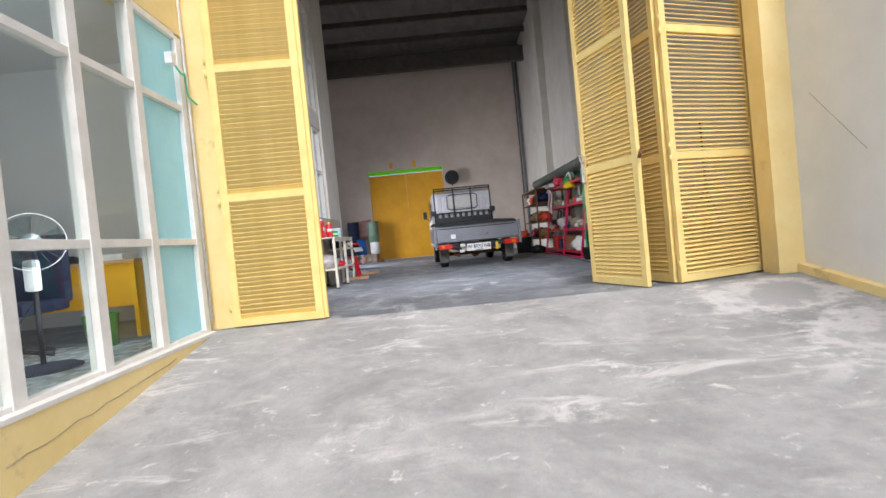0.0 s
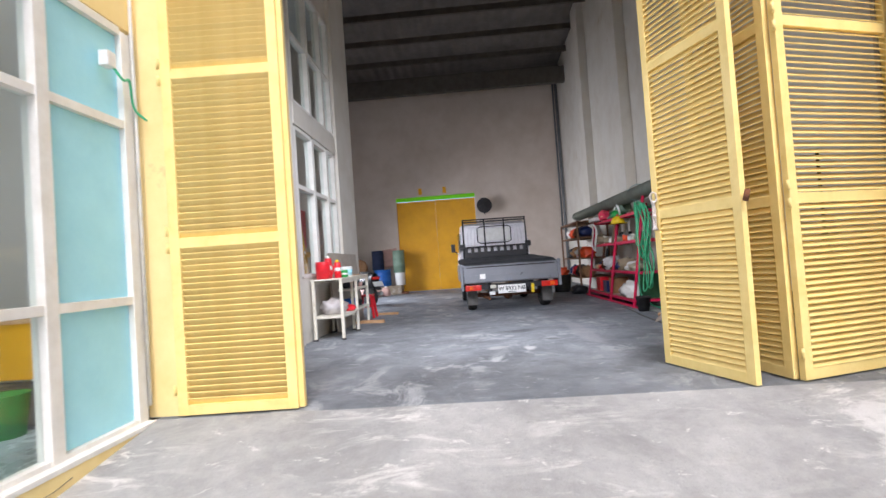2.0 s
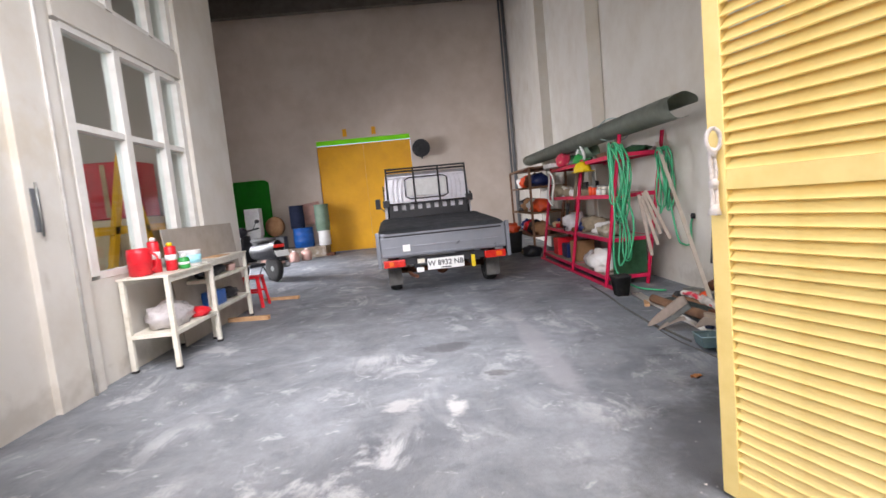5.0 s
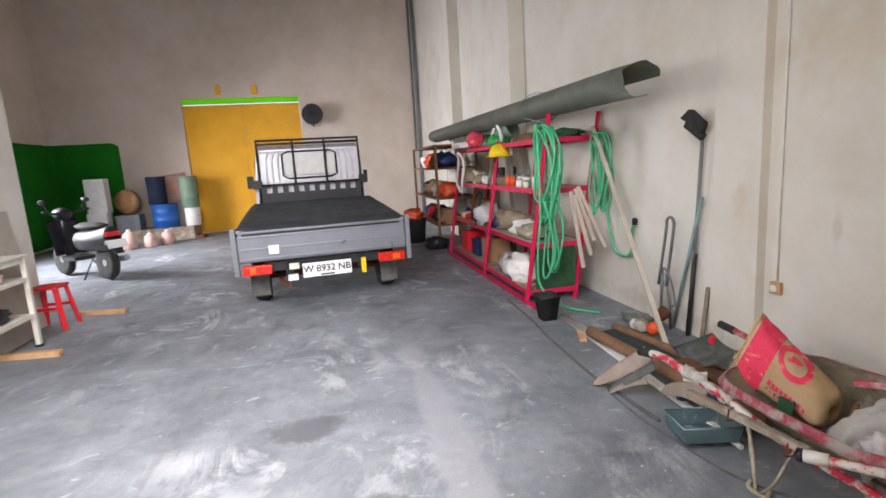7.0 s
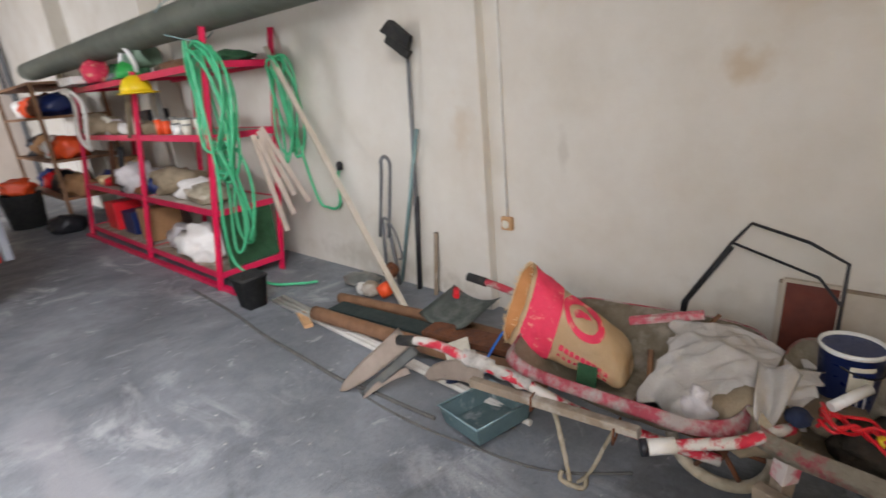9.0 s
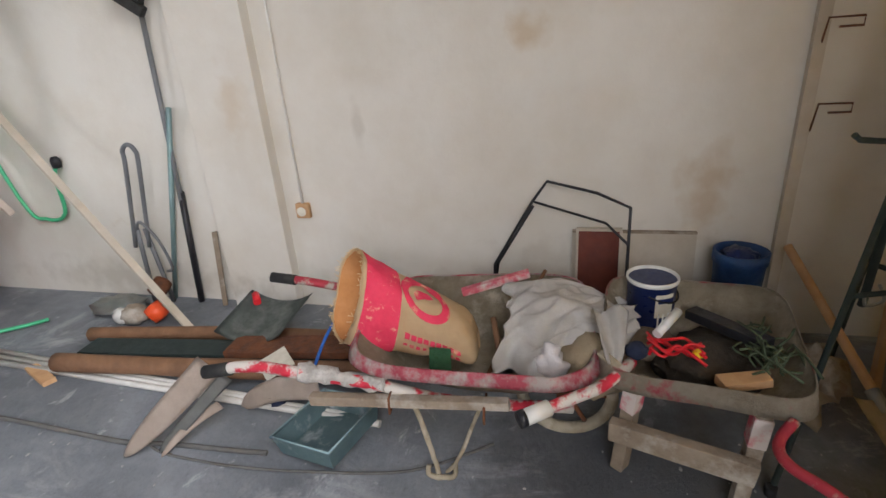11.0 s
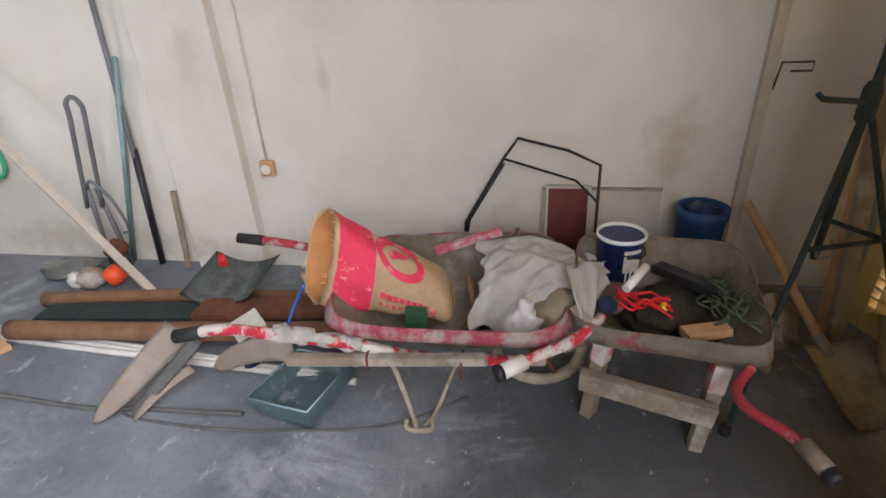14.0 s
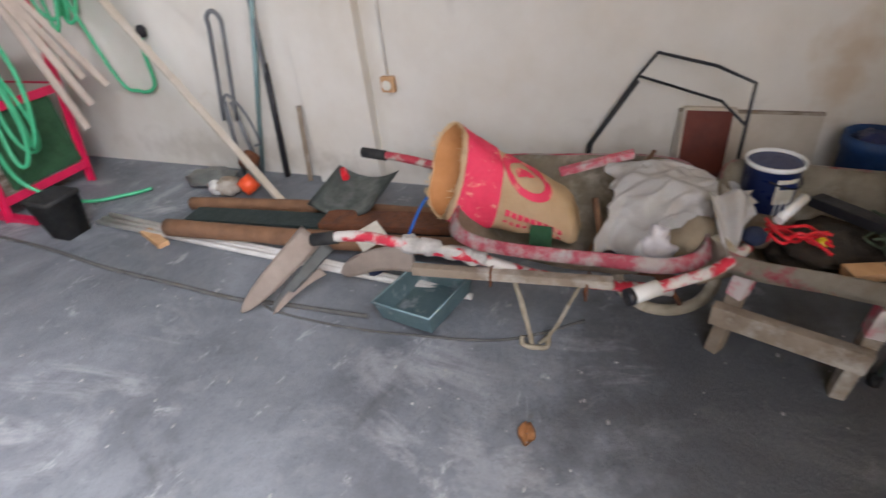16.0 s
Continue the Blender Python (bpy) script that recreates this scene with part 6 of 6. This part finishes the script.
def draped(u, v):
    """Cloth over a bulging sack, creased where it is pulled."""
    x0 = 2.56 + 0.13 * max(0.0, v - 0.35) / 0.65
    x, y = x0 + (2.93 - x0) * u, 6.42 - 0.41 * v
    mound = 0.085 * math.exp(-(((x - 2.78) / 0.17) ** 2 + ((y - 6.27) / 0.16) ** 2))
    q = Vector((x * 7 + y * 3, y * 4, 2))
    crease = 0.05 * (0.35 - abs(noise.noise(q))) + 0.03 * (0.3 - abs(noise.noise(q * 2.3 + Vector((4, 1, 0))))) + 0.008 * noise.noise(q * 6)
    h = 0.332 + mound + crease + 0.05 * u * (1 - v) + 0.035 * u + 0.03 * v
    h -= 0.07 * max(0.0, 0.2 - u) / 0.2
    edge = 0.07 * noise.noise(Vector((v * 5, 1, 0)))
    return Vector((x + edge * (1 - u), y + 0.05 * noise.noise(Vector((u * 5, 5, 0))), max(h, 0.30)))


def corner(u, v):
    x, y = 2.505 + 0.22 * u, 6.10 - (0.02 + 0.085 * u ** 0.6) * (v - 0.45)
    return Vector((x + 0.012 * noise.noise(Vector((u * 4, v * 5, 3))), y, 0.418 + 0.055 * u + 0.014 * math.sin(v * 7 + u * 3) - 0.05 * (1 - u) * v))


o = thing("white_sack", (2.75, 6.25, 0.3), "crumpled white woven sack draped over the barrow", "sack")
part("cloth", sheet(draped, 60, 60, 0.004), M["sackwhite"], o)
part("hanging_corner", sheet(corner, 14, 14, 0.004), M["sackwhite"], o)
single("dirty_sack", blob((2.66, 6.14, 0.32), (0.12, 0.11, 0.095), 81, 0.25), M["sackdirty"], "dirty full sack under the white one", "sack")
single("plastic_bag", blob((2.60, 6.27, 0.33), (0.035, 0.055, 0.07), 82, 0.5), M["clearbag"], "thin white plastic bag under the sack", "bag")
single("tool_stick", slab((2.92, 6.60, 0.40), (2.98, 6.36, 0.46), 0.03, 0.025, 0.003), M["redsteel"], "faded red wooden tool handle", "handle")
single("thin_stick", tube([(2.60, 6.47, 0.26), (2.92, 6.30, 0.50)], 0.007), M["brownwood"], "thin brown stick in the barrow", "stick")
single("thin_stick", tube([(2.58, 6.40, 0.24), (2.75, 6.46, 0.40)], 0.01), M["brownwood"], "thick brown stick in the barrow", "stick")


def pail():
    c = (2.935, 5.95, 0.285)
    P = pose(*c) @ Matrix.Diagonal((0.80, 0.80, 1.0, 1))
    p = thing("paint_pail", c, "navy paint pail with a white rim and drips", "pail")
    part("body", lathe([(0.085, 0), (0.09, 0.004), (0.098, 0.19), (0.104, 0.195)], P, 28), M["navy"], p)
    part("rim", lathe([(0.101, 0.190), (0.105, 0.194), (0.105, 0.204), (0.099, 0.206), (0.093, 0.19), (0.092, 0.175), (0.0, 0.175)], P, 28), M["whitep"], p, "white rim smeared with paint")
    part("base_band", lathe([(0.0872, 0.004), (0.0912, 0.05)], P, 28), M["grey"], p)

    def lab(u, v):
        a = radians(182 + 46 * u)
        r = 0.0955 + 0.0008 + 0.004 * v
        return P @ Vector((r * math.cos(a), r * math.sin(a), 0.085 + 0.085 * v))
    part("label", sheet(lab, 10, 2, 0.0), M["cream"], p, "pale yellow label")

    def bar(u, v):
        a = radians(188 + 40 * u)
        return P @ Vector((0.1005 * math.cos(a), 0.1005 * math.sin(a), 0.138 + 0.018 * v))
    part("label_bar", sheet(bar, 8, 1, 0.0), M["navy"], p)
    for a in (192, 204, 218):
        x, y = math.cos(radians(a)), math.sin(radians(a))
        part("drip", tube([P @ Vector((0.097 * x, 0.097 * y, 0.10)), P @ Vector((0.094 * x, 0.094 * y, 0.035))], 0.003, 5), M["whitep"], p)
    part("handle", tube([P @ Vector((0.105 * math.cos(a), 0.105 * math.sin(a), 0.165 - 0.03 * math.sin((a - 2.9) * 1.2))) for a in (2.9 + 0.26 * k for k in range(10))], 0.003, 6), M["black"], p)


pail()
single("flat_stone", blob((2.83, 5.97, 0.30), (0.10, 0.10, 0.035), 83, 0.15), M["oldwood"], "flat grey slab in the barrow", "slab")
o = thing("cord_tangle", (2.64, 5.9, 0.38), "tangled red cord in the barrow", "cord")
for i in range(6):
    random.seed(20 + i)
    p0 = Vector((2.62 + random.uniform(-0.03, 0.03), 5.99, 0.40))
    pts = [p0 + Vector((random.uniform(-0.03, 0.06), -0.036 * k, random.uniform(-0.02, 0.015))) for k in range(5)]
    part("strand", tube(pts, 0.005, 6, smooth=4), M["red"], o)
single("torch", tube([(2.66, 5.97, 0.43), (2.75, 5.90, 0.46)], 0.014, 10), M["whitep"], "white torch on the red cords", "torch")
single("teal_cap", blob((2.60, 6.03, 0.41), (0.03, 0.03, 0.025), 84, 0.2), M["chairblue"], "dark teal cap on the barrow rim", "cap")
single("yellow_bit", blob((2.64, 5.86, 0.385), (0.018, 0.014, 0.014), 85, 0.3), M["yellowp"], "small yellow plug in the barrow", "plug")
single("wood_block", seam(slab((2.52, 5.83, 0.375), (2.55, 5.71, 0.385), 0.05, 0.025, 0.004), 0.006, 20), M["wood"], "pale wood block in the barrow", "block")
single("dark_trough", blob((2.73, 5.80, 0.31), (0.15, 0.15, 0.05), 86, 0.45), M["soil"], "dark wet rubble in the barrow", "rubble")
single("brush", slab((2.86, 5.84, 0.40), (2.66, 5.68, 0.42), 0.05, 0.03, 0.004), M["black"], "black brush lying in the barrow", "brush")
bm = bmesh.new()
random.seed(12)
for k in range(30):
    p = Vector((2.62 + random.uniform(-0.05, 0.12), 5.67 + random.uniform(-0.03, 0.06), 0.38))
    tube([p, p + Vector((random.uniform(-0.06, 0.06), random.uniform(-0.05, 0.05), random.uniform(0.02, 0.08))), p + Vector((random.uniform(-0.1, 0.1), random.uniform(-0.08, 0.06), random.uniform(0.0, 0.06)))], 0.0035, 4, smooth=3, bm=bm)
tagged(place("weeds", bm, M["grass"]), "tangle of green cord and weeds in the barrow", "weeds", "", "stuff")

# trolley frame, boards, bin by the wall
o = thing("trolley_frame", (3.38, 6.3, 0.3), "black steel trolley handle leaning on the wall", "trolley")
part("frame", tube([(3.40, 6.57, 0.0), (3.40, 6.55, 0.30), (3.40, 6.38, 0.60), (3.41, 6.32, 0.685), (3.32, 6.12, 0.66), (3.24, 6.0, 0.625), (3.22, 6.0, 0.40), (3.2, 6.0, 0.0)], 0.0065, 8), M["black"], o)
part("brace", tube([(3.40, 6.38, 0.60), (3.33, 6.08, 0.53), (3.22, 6.0, 0.48)], 0.0055, 8), M["black"], o)
part("side_bar", tube([(3.42, 6.58, 0.0), (3.42, 6.54, 0.30), (3.40, 6.38, 0.58)], 0.009, 8), M["black"], o)
o = thing("panel", (3.38, 6.10, 0), "dark red-brown wooden panel with pale edging, leaning on the wall", "panel")
part("face", slab((3.36, 6.10, 0.0), (3.43, 6.10, 0.46), 0.17, 0.015, 0.002, up=(1, 0, 0)), M["redwood"], o)
for y in (6.01, 6.19):
    part("edging", slab((3.355, y, 0.0), (3.425, y, 0.465), 0.012, 0.022, 0.002, up=(1, 0, 0)), M["batten"], o)
part("edging", slab((3.43, 6.005, 0.466), (3.43, 6.195, 0.466), 0.022, 0.012, 0.002), M["batten"], o)
o = thing("board", (3.42, 5.96, 0), "pale board with a darker top edge leaning on the wall", "board")
part("face", slab((3.40, 5.96, 0.0), (3.445, 5.96, 0.448), 0.50, 0.012, 0.002, up=(1, 0, 0)), M["batten"], o)
part("top_edge", slab((3.443, 5.71, 0.453), (3.443, 6.21, 0.453), 0.02, 0.01, 0.002), M["oldwood"], o)
o = thing("blue_bin", (3.28, 5.57, 0), "blue plastic bin by the wall", "bin")
part("body", lathe([(0.075, 0), (0.092, 0.38), (0.099, 0.385), (0.099, 0.43), (0.09, 0.43), (0.075, 0.03)], pose(3.32, 5.575, 0), 24), M["navyblue"], o)
part("weed", blob((3.31, 5.58, 0.41), (0.065, 0.06, 0.03), 87, 0.6), M["navy"], o)
# an edge of the wall and its shade line, put in as a raised strip
structure("wall_batten", seam(box(bmesh.new(), XR - 0.03, XR - 0.001, 5.385, 5.425, 0.0, 3.2), 0.003), M["batten"], "narrow strip put in for an edge and shade line of the wall")
for z, y in ((1.24, 5.40), (0.96, 5.38)):
    single("iron_hook", tube([(XR - 0.02, y, z - 0.10), (XR - 0.05, y, z), (XR - 0.06, y - 0.10, z), (XR - 0.06, y - 0.10, z - 0.03), (XR - 0.06, y - 0.03, z - 0.03)], 0.004, 6), M["rust"], "rusty iron hook on the wall strip", "hook", "hooks on the batten")


# ---- stand, shovels and timber in the corner ----
def stand():
    t = thing("tripod_stand", (2.8, 5.36, 0), "dark green steel tripod stand in the corner", "stand")
    hub = Vector((2.88, 5.36, 0.93))
    for f in ((2.54, 5.65, 0.0), (2.73, 5.06, 0.0), (3.12, 5.30, 0.0)):
        lg = part("leg", tube([hub, f], 0.009, 8), M["darkstuff"], t)
        part("foot", lathe([(0.016, 0), (0.016, 0.03)], pose(f[0], f[1], 0), 10), M["rubber"], lg)
    mid = [hub.lerp(Vector(f), 0.42) for f in ((2.54, 5.65, 0.0), (2.73, 5.06, 0.0), (3.12, 5.30, 0.0))]
    for a, b in zip(mid, mid[1:] + mid[:1]):
        part("brace", tube([a, b], 0.008, 6), M["darkstuff"], t)
    part("hub", lathe([(0.016, -0.06), (0.024, -0.05), (0.024, 0.03), (0.016, 0.05)], Matrix.Translation(hub), 14), M["darkstuff"], t)
    part("mast", tube([hub + Vector((0.02, 0, -0.5)), hub, hub + Vector((-0.02, -0.02, 0.7))], 0.012, 10), M["darkstuff"], t)
    part("clamp_handle", tube([hub + Vector((-0.02, 0.02, 0.0)), hub + Vector((-0.05, 0.14, 0.015)), hub + Vector((-0.06, 0.16, 0.03))], 0.008, 8), M["darkstuff"], t)
    part("hook", tube([hub + Vector((0, -0.02, -0.42)), hub + Vector((0.0, -0.04, -0.47)), hub + Vector((0.0, 0.0, -0.49)), hub + Vector((0, 0.01, -0.46))], 0.005, 6, smooth=4), M["galv"], t)


stand()


def shovel(tip, neck, top, w, lab):
    s = thing("shovel", tip, lab, "shovel", "shovels in the corner")
    tip, neck, top = Vector(tip), Vector(neck), Vector(top)
    d = neck - tip
    side = d.cross(Vector((0, 0, 1))).normalized()
    nrm = side.cross(d).normalized()

    def fn(u, v):
        ww = w * (0.75 + 0.25 * u) * (1 if u > 0.15 else 0.85 + u)
        return tip + d * u + side * ww * (v - 0.5) + nrm * (0.05 * (2 * v - 1) ** 2 * (0.4 + 0.6 * u)) + Vector((0, 0, 0.006))
    part("blade", sheet(fn, 12, 10, 0.004), M["cement"], s, "worn pale steel blade")
    part("shaft", tube([neck - d * 0.1, top], 0.016, 10), M["wood"], s, "pale wooden shaft")
    part("collar", tube([neck - d * 0.14, neck + (top - neck) * 0.06], 0.021, 10), M["galv"], s)


shovel((2.60, 5.21, 0.0), (2.84, 5.28, 0.13), (3.32, 5.42, 0.45), 0.22, "shovel with a wooden shaft leaning in the corner")
shovel((2.70, 5.08, 0.0), (2.86, 5.06, 0.24), (3.2, 5.07, 1.0), 0.2, "shovel leaning on the door jamb")
for a, b, k in (((3.09, 5.14, 0.0), (3.36, 5.05, 0.98), "wood"), ((2.97, 5.16, 0.0), (3.345, 5.09, 1.15), "oldwood")):
    single("timber", seam(slab(a, b, 0.05, 0.03, 0.003, up=(1, 0, 0.2)), 0.002), M[k], "old timber batten leaning in the corner", "batten", "battens in the corner")
single("rubble", blob((3.05, 5.38, 0.07), (0.12, 0.1, 0.1), 91, 0.6), M["oldwood"], "heap of wood scraps in the corner", "scraps")
single("dust_sheet", blob((2.98, 5.46, 0.05), (0.14, 0.08, 0.06), 92, 0.6), M["sackdirty"], "dirty rag in the corner", "rag")

# rope on the door leaf
o = thing("rope_loop", (1.576, 5.362, 1.2), "knotted white rope hanging on the door edge", "rope")
ring = [Vector((1.576, 5.362, 1.345)) + Vector((0.026 * math.cos(a), -0.01, 0.04 * math.sin(a))) for a in (2 * math.pi * k / 14 for k in range(14))]
part("loop", tube(ring, 0.0075, 8, closed=True), M["rope"], o)
for k in (-1, 1):
    part("strand", tube([Vector((1.576, 5.362, 1.31)) + Vector((k * 0.008 + 0.001 * math.sin(j * 2 + k), 0.002 * math.sin(j * 1.3), -0.021 * j)) for j in range(11)], 0.0075, 8, smooth=3), M["rope"], o)
part("knot", blob((1.576, 5.362, 1.19), (0.017, 0.017, 0.02), 3, 0.3, flat=False), M["rope"], o)
part("knot", blob((1.576, 5.362, 1.30), (0.016, 0.016, 0.018), 4, 0.3, flat=False), M["rope"], o)
part("tassel", tube([(1.576, 5.362, 1.12), (1.574, 5.362, 1.08)], (0.012, 0.024), 10), M["rope"], o)
part("bolt", tube([(1.85, 4.53, 1.20), (1.87, 4.53, 1.27)], 0.018), M["rust"], right_leaf)

# ---- office things ----
def pedestal_fan():
    x, y = -2.95, 3.58
    f = thing("pedestal_fan", (x, y, -0.02), "white pedestal fan on a dark round base", "fan")
    part("base", lathe([(0.24, 0), (0.24, 0.015), (0.2, 0.03), (0.03, 0.045)], pose(x, y, -0.02), 28), M["chairblue"], f)
    part("pole", tube([(x, y, 0.0), (x, y, 0.62)], 0.018), M["black"], f)
    part("control", box(bmesh.new(), x - 0.04, x + 0.04, y - 0.05, y + 0.03, 0.55, 0.78, bevel=0.03), M["whitep"], f)
    C = Matrix.Translation((x + 0.06, y - 0.06, 0.90)) @ pose(0, 0, 0, 90, 0, 40)
    part("motor", lathe([(0.0, -0.14), (0.05, -0.12), (0.065, -0.02), (0.03, 0.02)], C, 16), M["whitep"], f)
    cage = part("cage", tube([C @ Vector((0.2 * math.cos(a), 0.2 * math.sin(a), 0.04)) for a in (2 * math.pi * k / 32 for k in range(32))], 0.0028, 6, closed=True), M["whitep"], f)
    for k in range(18):
        a = 2 * math.pi * k / 18
        for zz in (0.09, -0.01):
            part("wire", tube([C @ Vector((0.03 * math.cos(a), 0.03 * math.sin(a), zz)), C @ Vector((0.2 * math.cos(a), 0.2 * math.sin(a), 0.04))], 0.0007, 4), M["grey"], cage)
    for k in range(3):
        part("blade", sheet(lambda u, v: C @ Matrix.Rotation(k * 2.094 + (v - 0.5) * 1.2, 4, "Z") @ Vector((0.03 + 0.15 * u, 0, 0.04 + 0.05 * (v - 0.5))), 6, 8, 0.002), M["darkglass"], f, "clear plastic blade")
    part("cable", tube([(x, y, 0.5), (x - 0.1, y - 0.1, 0.3), (x - 0.15, y - 0.2, 0.35), (x - 0.2, y - 0.35, 0.1), (x - 0.2, y - 0.5, 0.0)], 0.005, 6, smooth=5), M["black"], f)


pedestal_fan()
o = thing("office_chair", (-3.5, 4.0, -0.02), "dark blue office chair behind the window", "chair")
part("backrest", seam(box(bmesh.new(), -3.75, -3.2, 4.2, 4.3, 0.42, 1.0, bevel=0.04), 0.01, 6), M["chairblue"], o)
part("seat", box(bmesh.new(), -3.75, -3.2, 3.75, 4.25, 0.36, 0.46, bevel=0.04), M["chairblue"], o)
part("column", tube([(-3.48, 4.0, 0.05), (-3.48, 4.0, 0.36)], 0.03), M["black"], o)
for k in range(5):
    a = k * 1.2566
    part("leg", tube([(-3.48, 4.0, 0.07), (-3.48 + 0.28 * math.cos(a), 4.0 + 0.28 * math.sin(a), 0.03)], 0.02), M["black"], o)
o = thing("desk", (-4.0, 5.0, -0.02), "yellow-brown office desk with papers", "desk")
part("top", box(bmesh.new(), -4.9, -2.9, 4.7, 5.5, 0.71, 0.74, bevel=0.004), M["wood"], o)
part("front", box(bmesh.new(), -4.88, -2.92, 4.74, 4.76, 0.3, 0.71), M["ydoor"], o)
for x in (-4.88, -2.96):
    part("side", box(bmesh.new(), x, x + 0.04, 4.72, 5.48, -0.02, 0.71), M["ydoor"], o)
single("papers", seam(box(bmesh.new(), -3.4, -3.1, 4.85, 5.1, 0.742, 0.80), 0.004), M["whitep"], "stack of white papers on the desk", "papers")
single("desk_telephone", blob((-3.75, 5.0, 0.78), (0.12, 0.1, 0.05), 95, 0.3), M["black"], "dark telephone on the desk", "telephone")
o = thing("waste_bin", (-3.05, 4.4, -0.02), "green plastic waste bin by the desk", "bin")
part("body", lathe([(0.11, 0), (0.14, 0.28), (0.15, 0.285), (0.13, 0.28), (0.1, 0.02)], pose(-3.1, 4.45, -0.02), 20), M["greenp"], o)
o = thing("cabinet", (-3.0, 2.6, -0.02), "low white office cabinet by the window", "cabinet")
part("body", box(bmesh.new(), -3.6, -2.75, 2.1, 3.05, -0.02, 0.78, bevel=0.006), M["whitep"], o)
part("door", box(bmesh.new(), -2.748, -2.735, 2.13, 3.02, 0.02, 0.75, bevel=0.004), M["whitep"], o)
single("printer", box(bmesh.new(), -3.45, -3.0, 2.65, 2.98, 0.782, 1.05, bevel=0.02), M["black"], "black office machine on the cabinet", "printer")
# room behind the inner window
o = thing("yellow_stand", (-2.8, 9.5, 0), "yellow steel A-frame in the store room", "stand")
for a, b in (((-2.8, 8.75, 0), (-2.8, 9.5, 2.1)), ((-2.8, 10.25, 0), (-2.8, 9.5, 2.1)), ((-2.8, 8.85, 1.25), (-2.8, 10.2, 1.25))):
    part("bar", slab(a, b, 0.09, 0.06, 0.004, up=(1, 0, 0)), M["ydoor"], o)
for x, z, k in ((-3.5, 0, "brownbox"), (-4.2, 0, "brownbox"), (-4.9, 0, "kraft"), (-3.55, 0.7, "kraft"), (-4.3, 0.7, "brownbox"), (-3.6, 1.4, "red"), (-4.35, 1.4, "kraft")):
    o = thing("carton", (x + 0.3, 10.25, z), "stacked carton in the store room", "carton", "cartons in the store room")
    part("body", seam(box(bmesh.new(), x, x + 0.62, 9.95, 10.55, z + 0.001, z + 0.69, bevel=0.01), 0.01, 5), M[k], o)
    part("tape", box(bmesh.new(), x + 0.28, x + 0.34, 9.935, 9.94, z + 0.02, z + 0.66), M["wood"], o)

# cables on the facade, cracks, floor crumbs
single("facade_cable", tube([(-2.19, 4.60, 0.1), (-2.185, 4.60, 2.0), (-2.19, 4.6, 2.7), (-2.18, 4.58, 5.0)], 0.012, 8), M["pipe"], "white conduit beside the yellow jamb", "conduit")
single("facade_wire", tube([(-2.19, 4.35, 2.42), (-2.14, 4.42, 2.30), (-2.15, 4.5, 2.32), (-2.16, 4.55, 2.15), (-2.12, 4.62, 2.08)], 0.009, 6, smooth=5), M["hose"], "green and white wire ends at the window corner", "wire")
single("wire_box", box(bmesh.new(), -2.215, -2.15, 4.30, 4.38, 2.36, 2.46, bevel=0.01), M["whitep"], "small white junction box", "box")
crack = [Vector((WX + 0.0705, 2.3 + 0.12 * k, -0.22 + 0.010 * k + 0.025 * noise.noise(Vector((k * 0.9, 0, 0))))) for k in range(14)]
single("plinth_crack", tube(crack, 0.0022, 5), M["oldwood"], "dark crack along the yellow plinth", "crack")
single("wall_crack", tube([Vector((3.379, 4.45 - 0.07 * k, 1.62 - 0.075 * k + 0.02 * noise.noise(Vector((k, 3, 0))))) for k in range(9)], 0.0016, 5), M["grey"], "thin crack in the white wall", "crack")
single("wall_nail", blob((3.375, 3.6, 0.98), (0.01, 0.015, 0.015), 3, 0.3, flat=False), M["rust"], "rusty nail in the white wall", "nail")
random.seed(33)
bm = bmesh.new()
for k in range(260):
    if k < 150:
        x, y = random.uniform(1.5, 2.9), random.uniform(5.4, 9.0)
        z = 0.0
    else:
        x, y = random.uniform(-2.0, 3.1), random.uniform(0.3, 4.4)
        z = ramp_z(y)
    r = random.uniform(0.0015, 0.006)
    q = bmesh.ops.create_icosphere(bm, subdivisions=1, radius=r)["verts"]
    bmesh.ops.transform(bm, matrix=Matrix.Translation((x, y, z + r * 0.25)) @ Matrix.Diagonal((random.uniform(0.7, 2), 1, 0.5, 1)), verts=q)
tagged(place("grit", bm, M["ramp"]), "pale grit and paint chips scattered on the concrete", "grit", "", "stuff")
single("dry_leaf", sheet(lambda u, v: Vector((2.068 + 0.075 * u, 6.539 + 0.05 * (v - 0.5) * math.sin(math.pi * (0.06 + 0.88 * u)) + 0.01 * u, 0.004 + 0.02 * abs(v - 0.5) + 0.012 * noise.noise(Vector((u * 4, v * 4, 0))))), 8, 8, 0.0015), M["leaf"], "dry brown leaf on the concrete floor", "leaf")
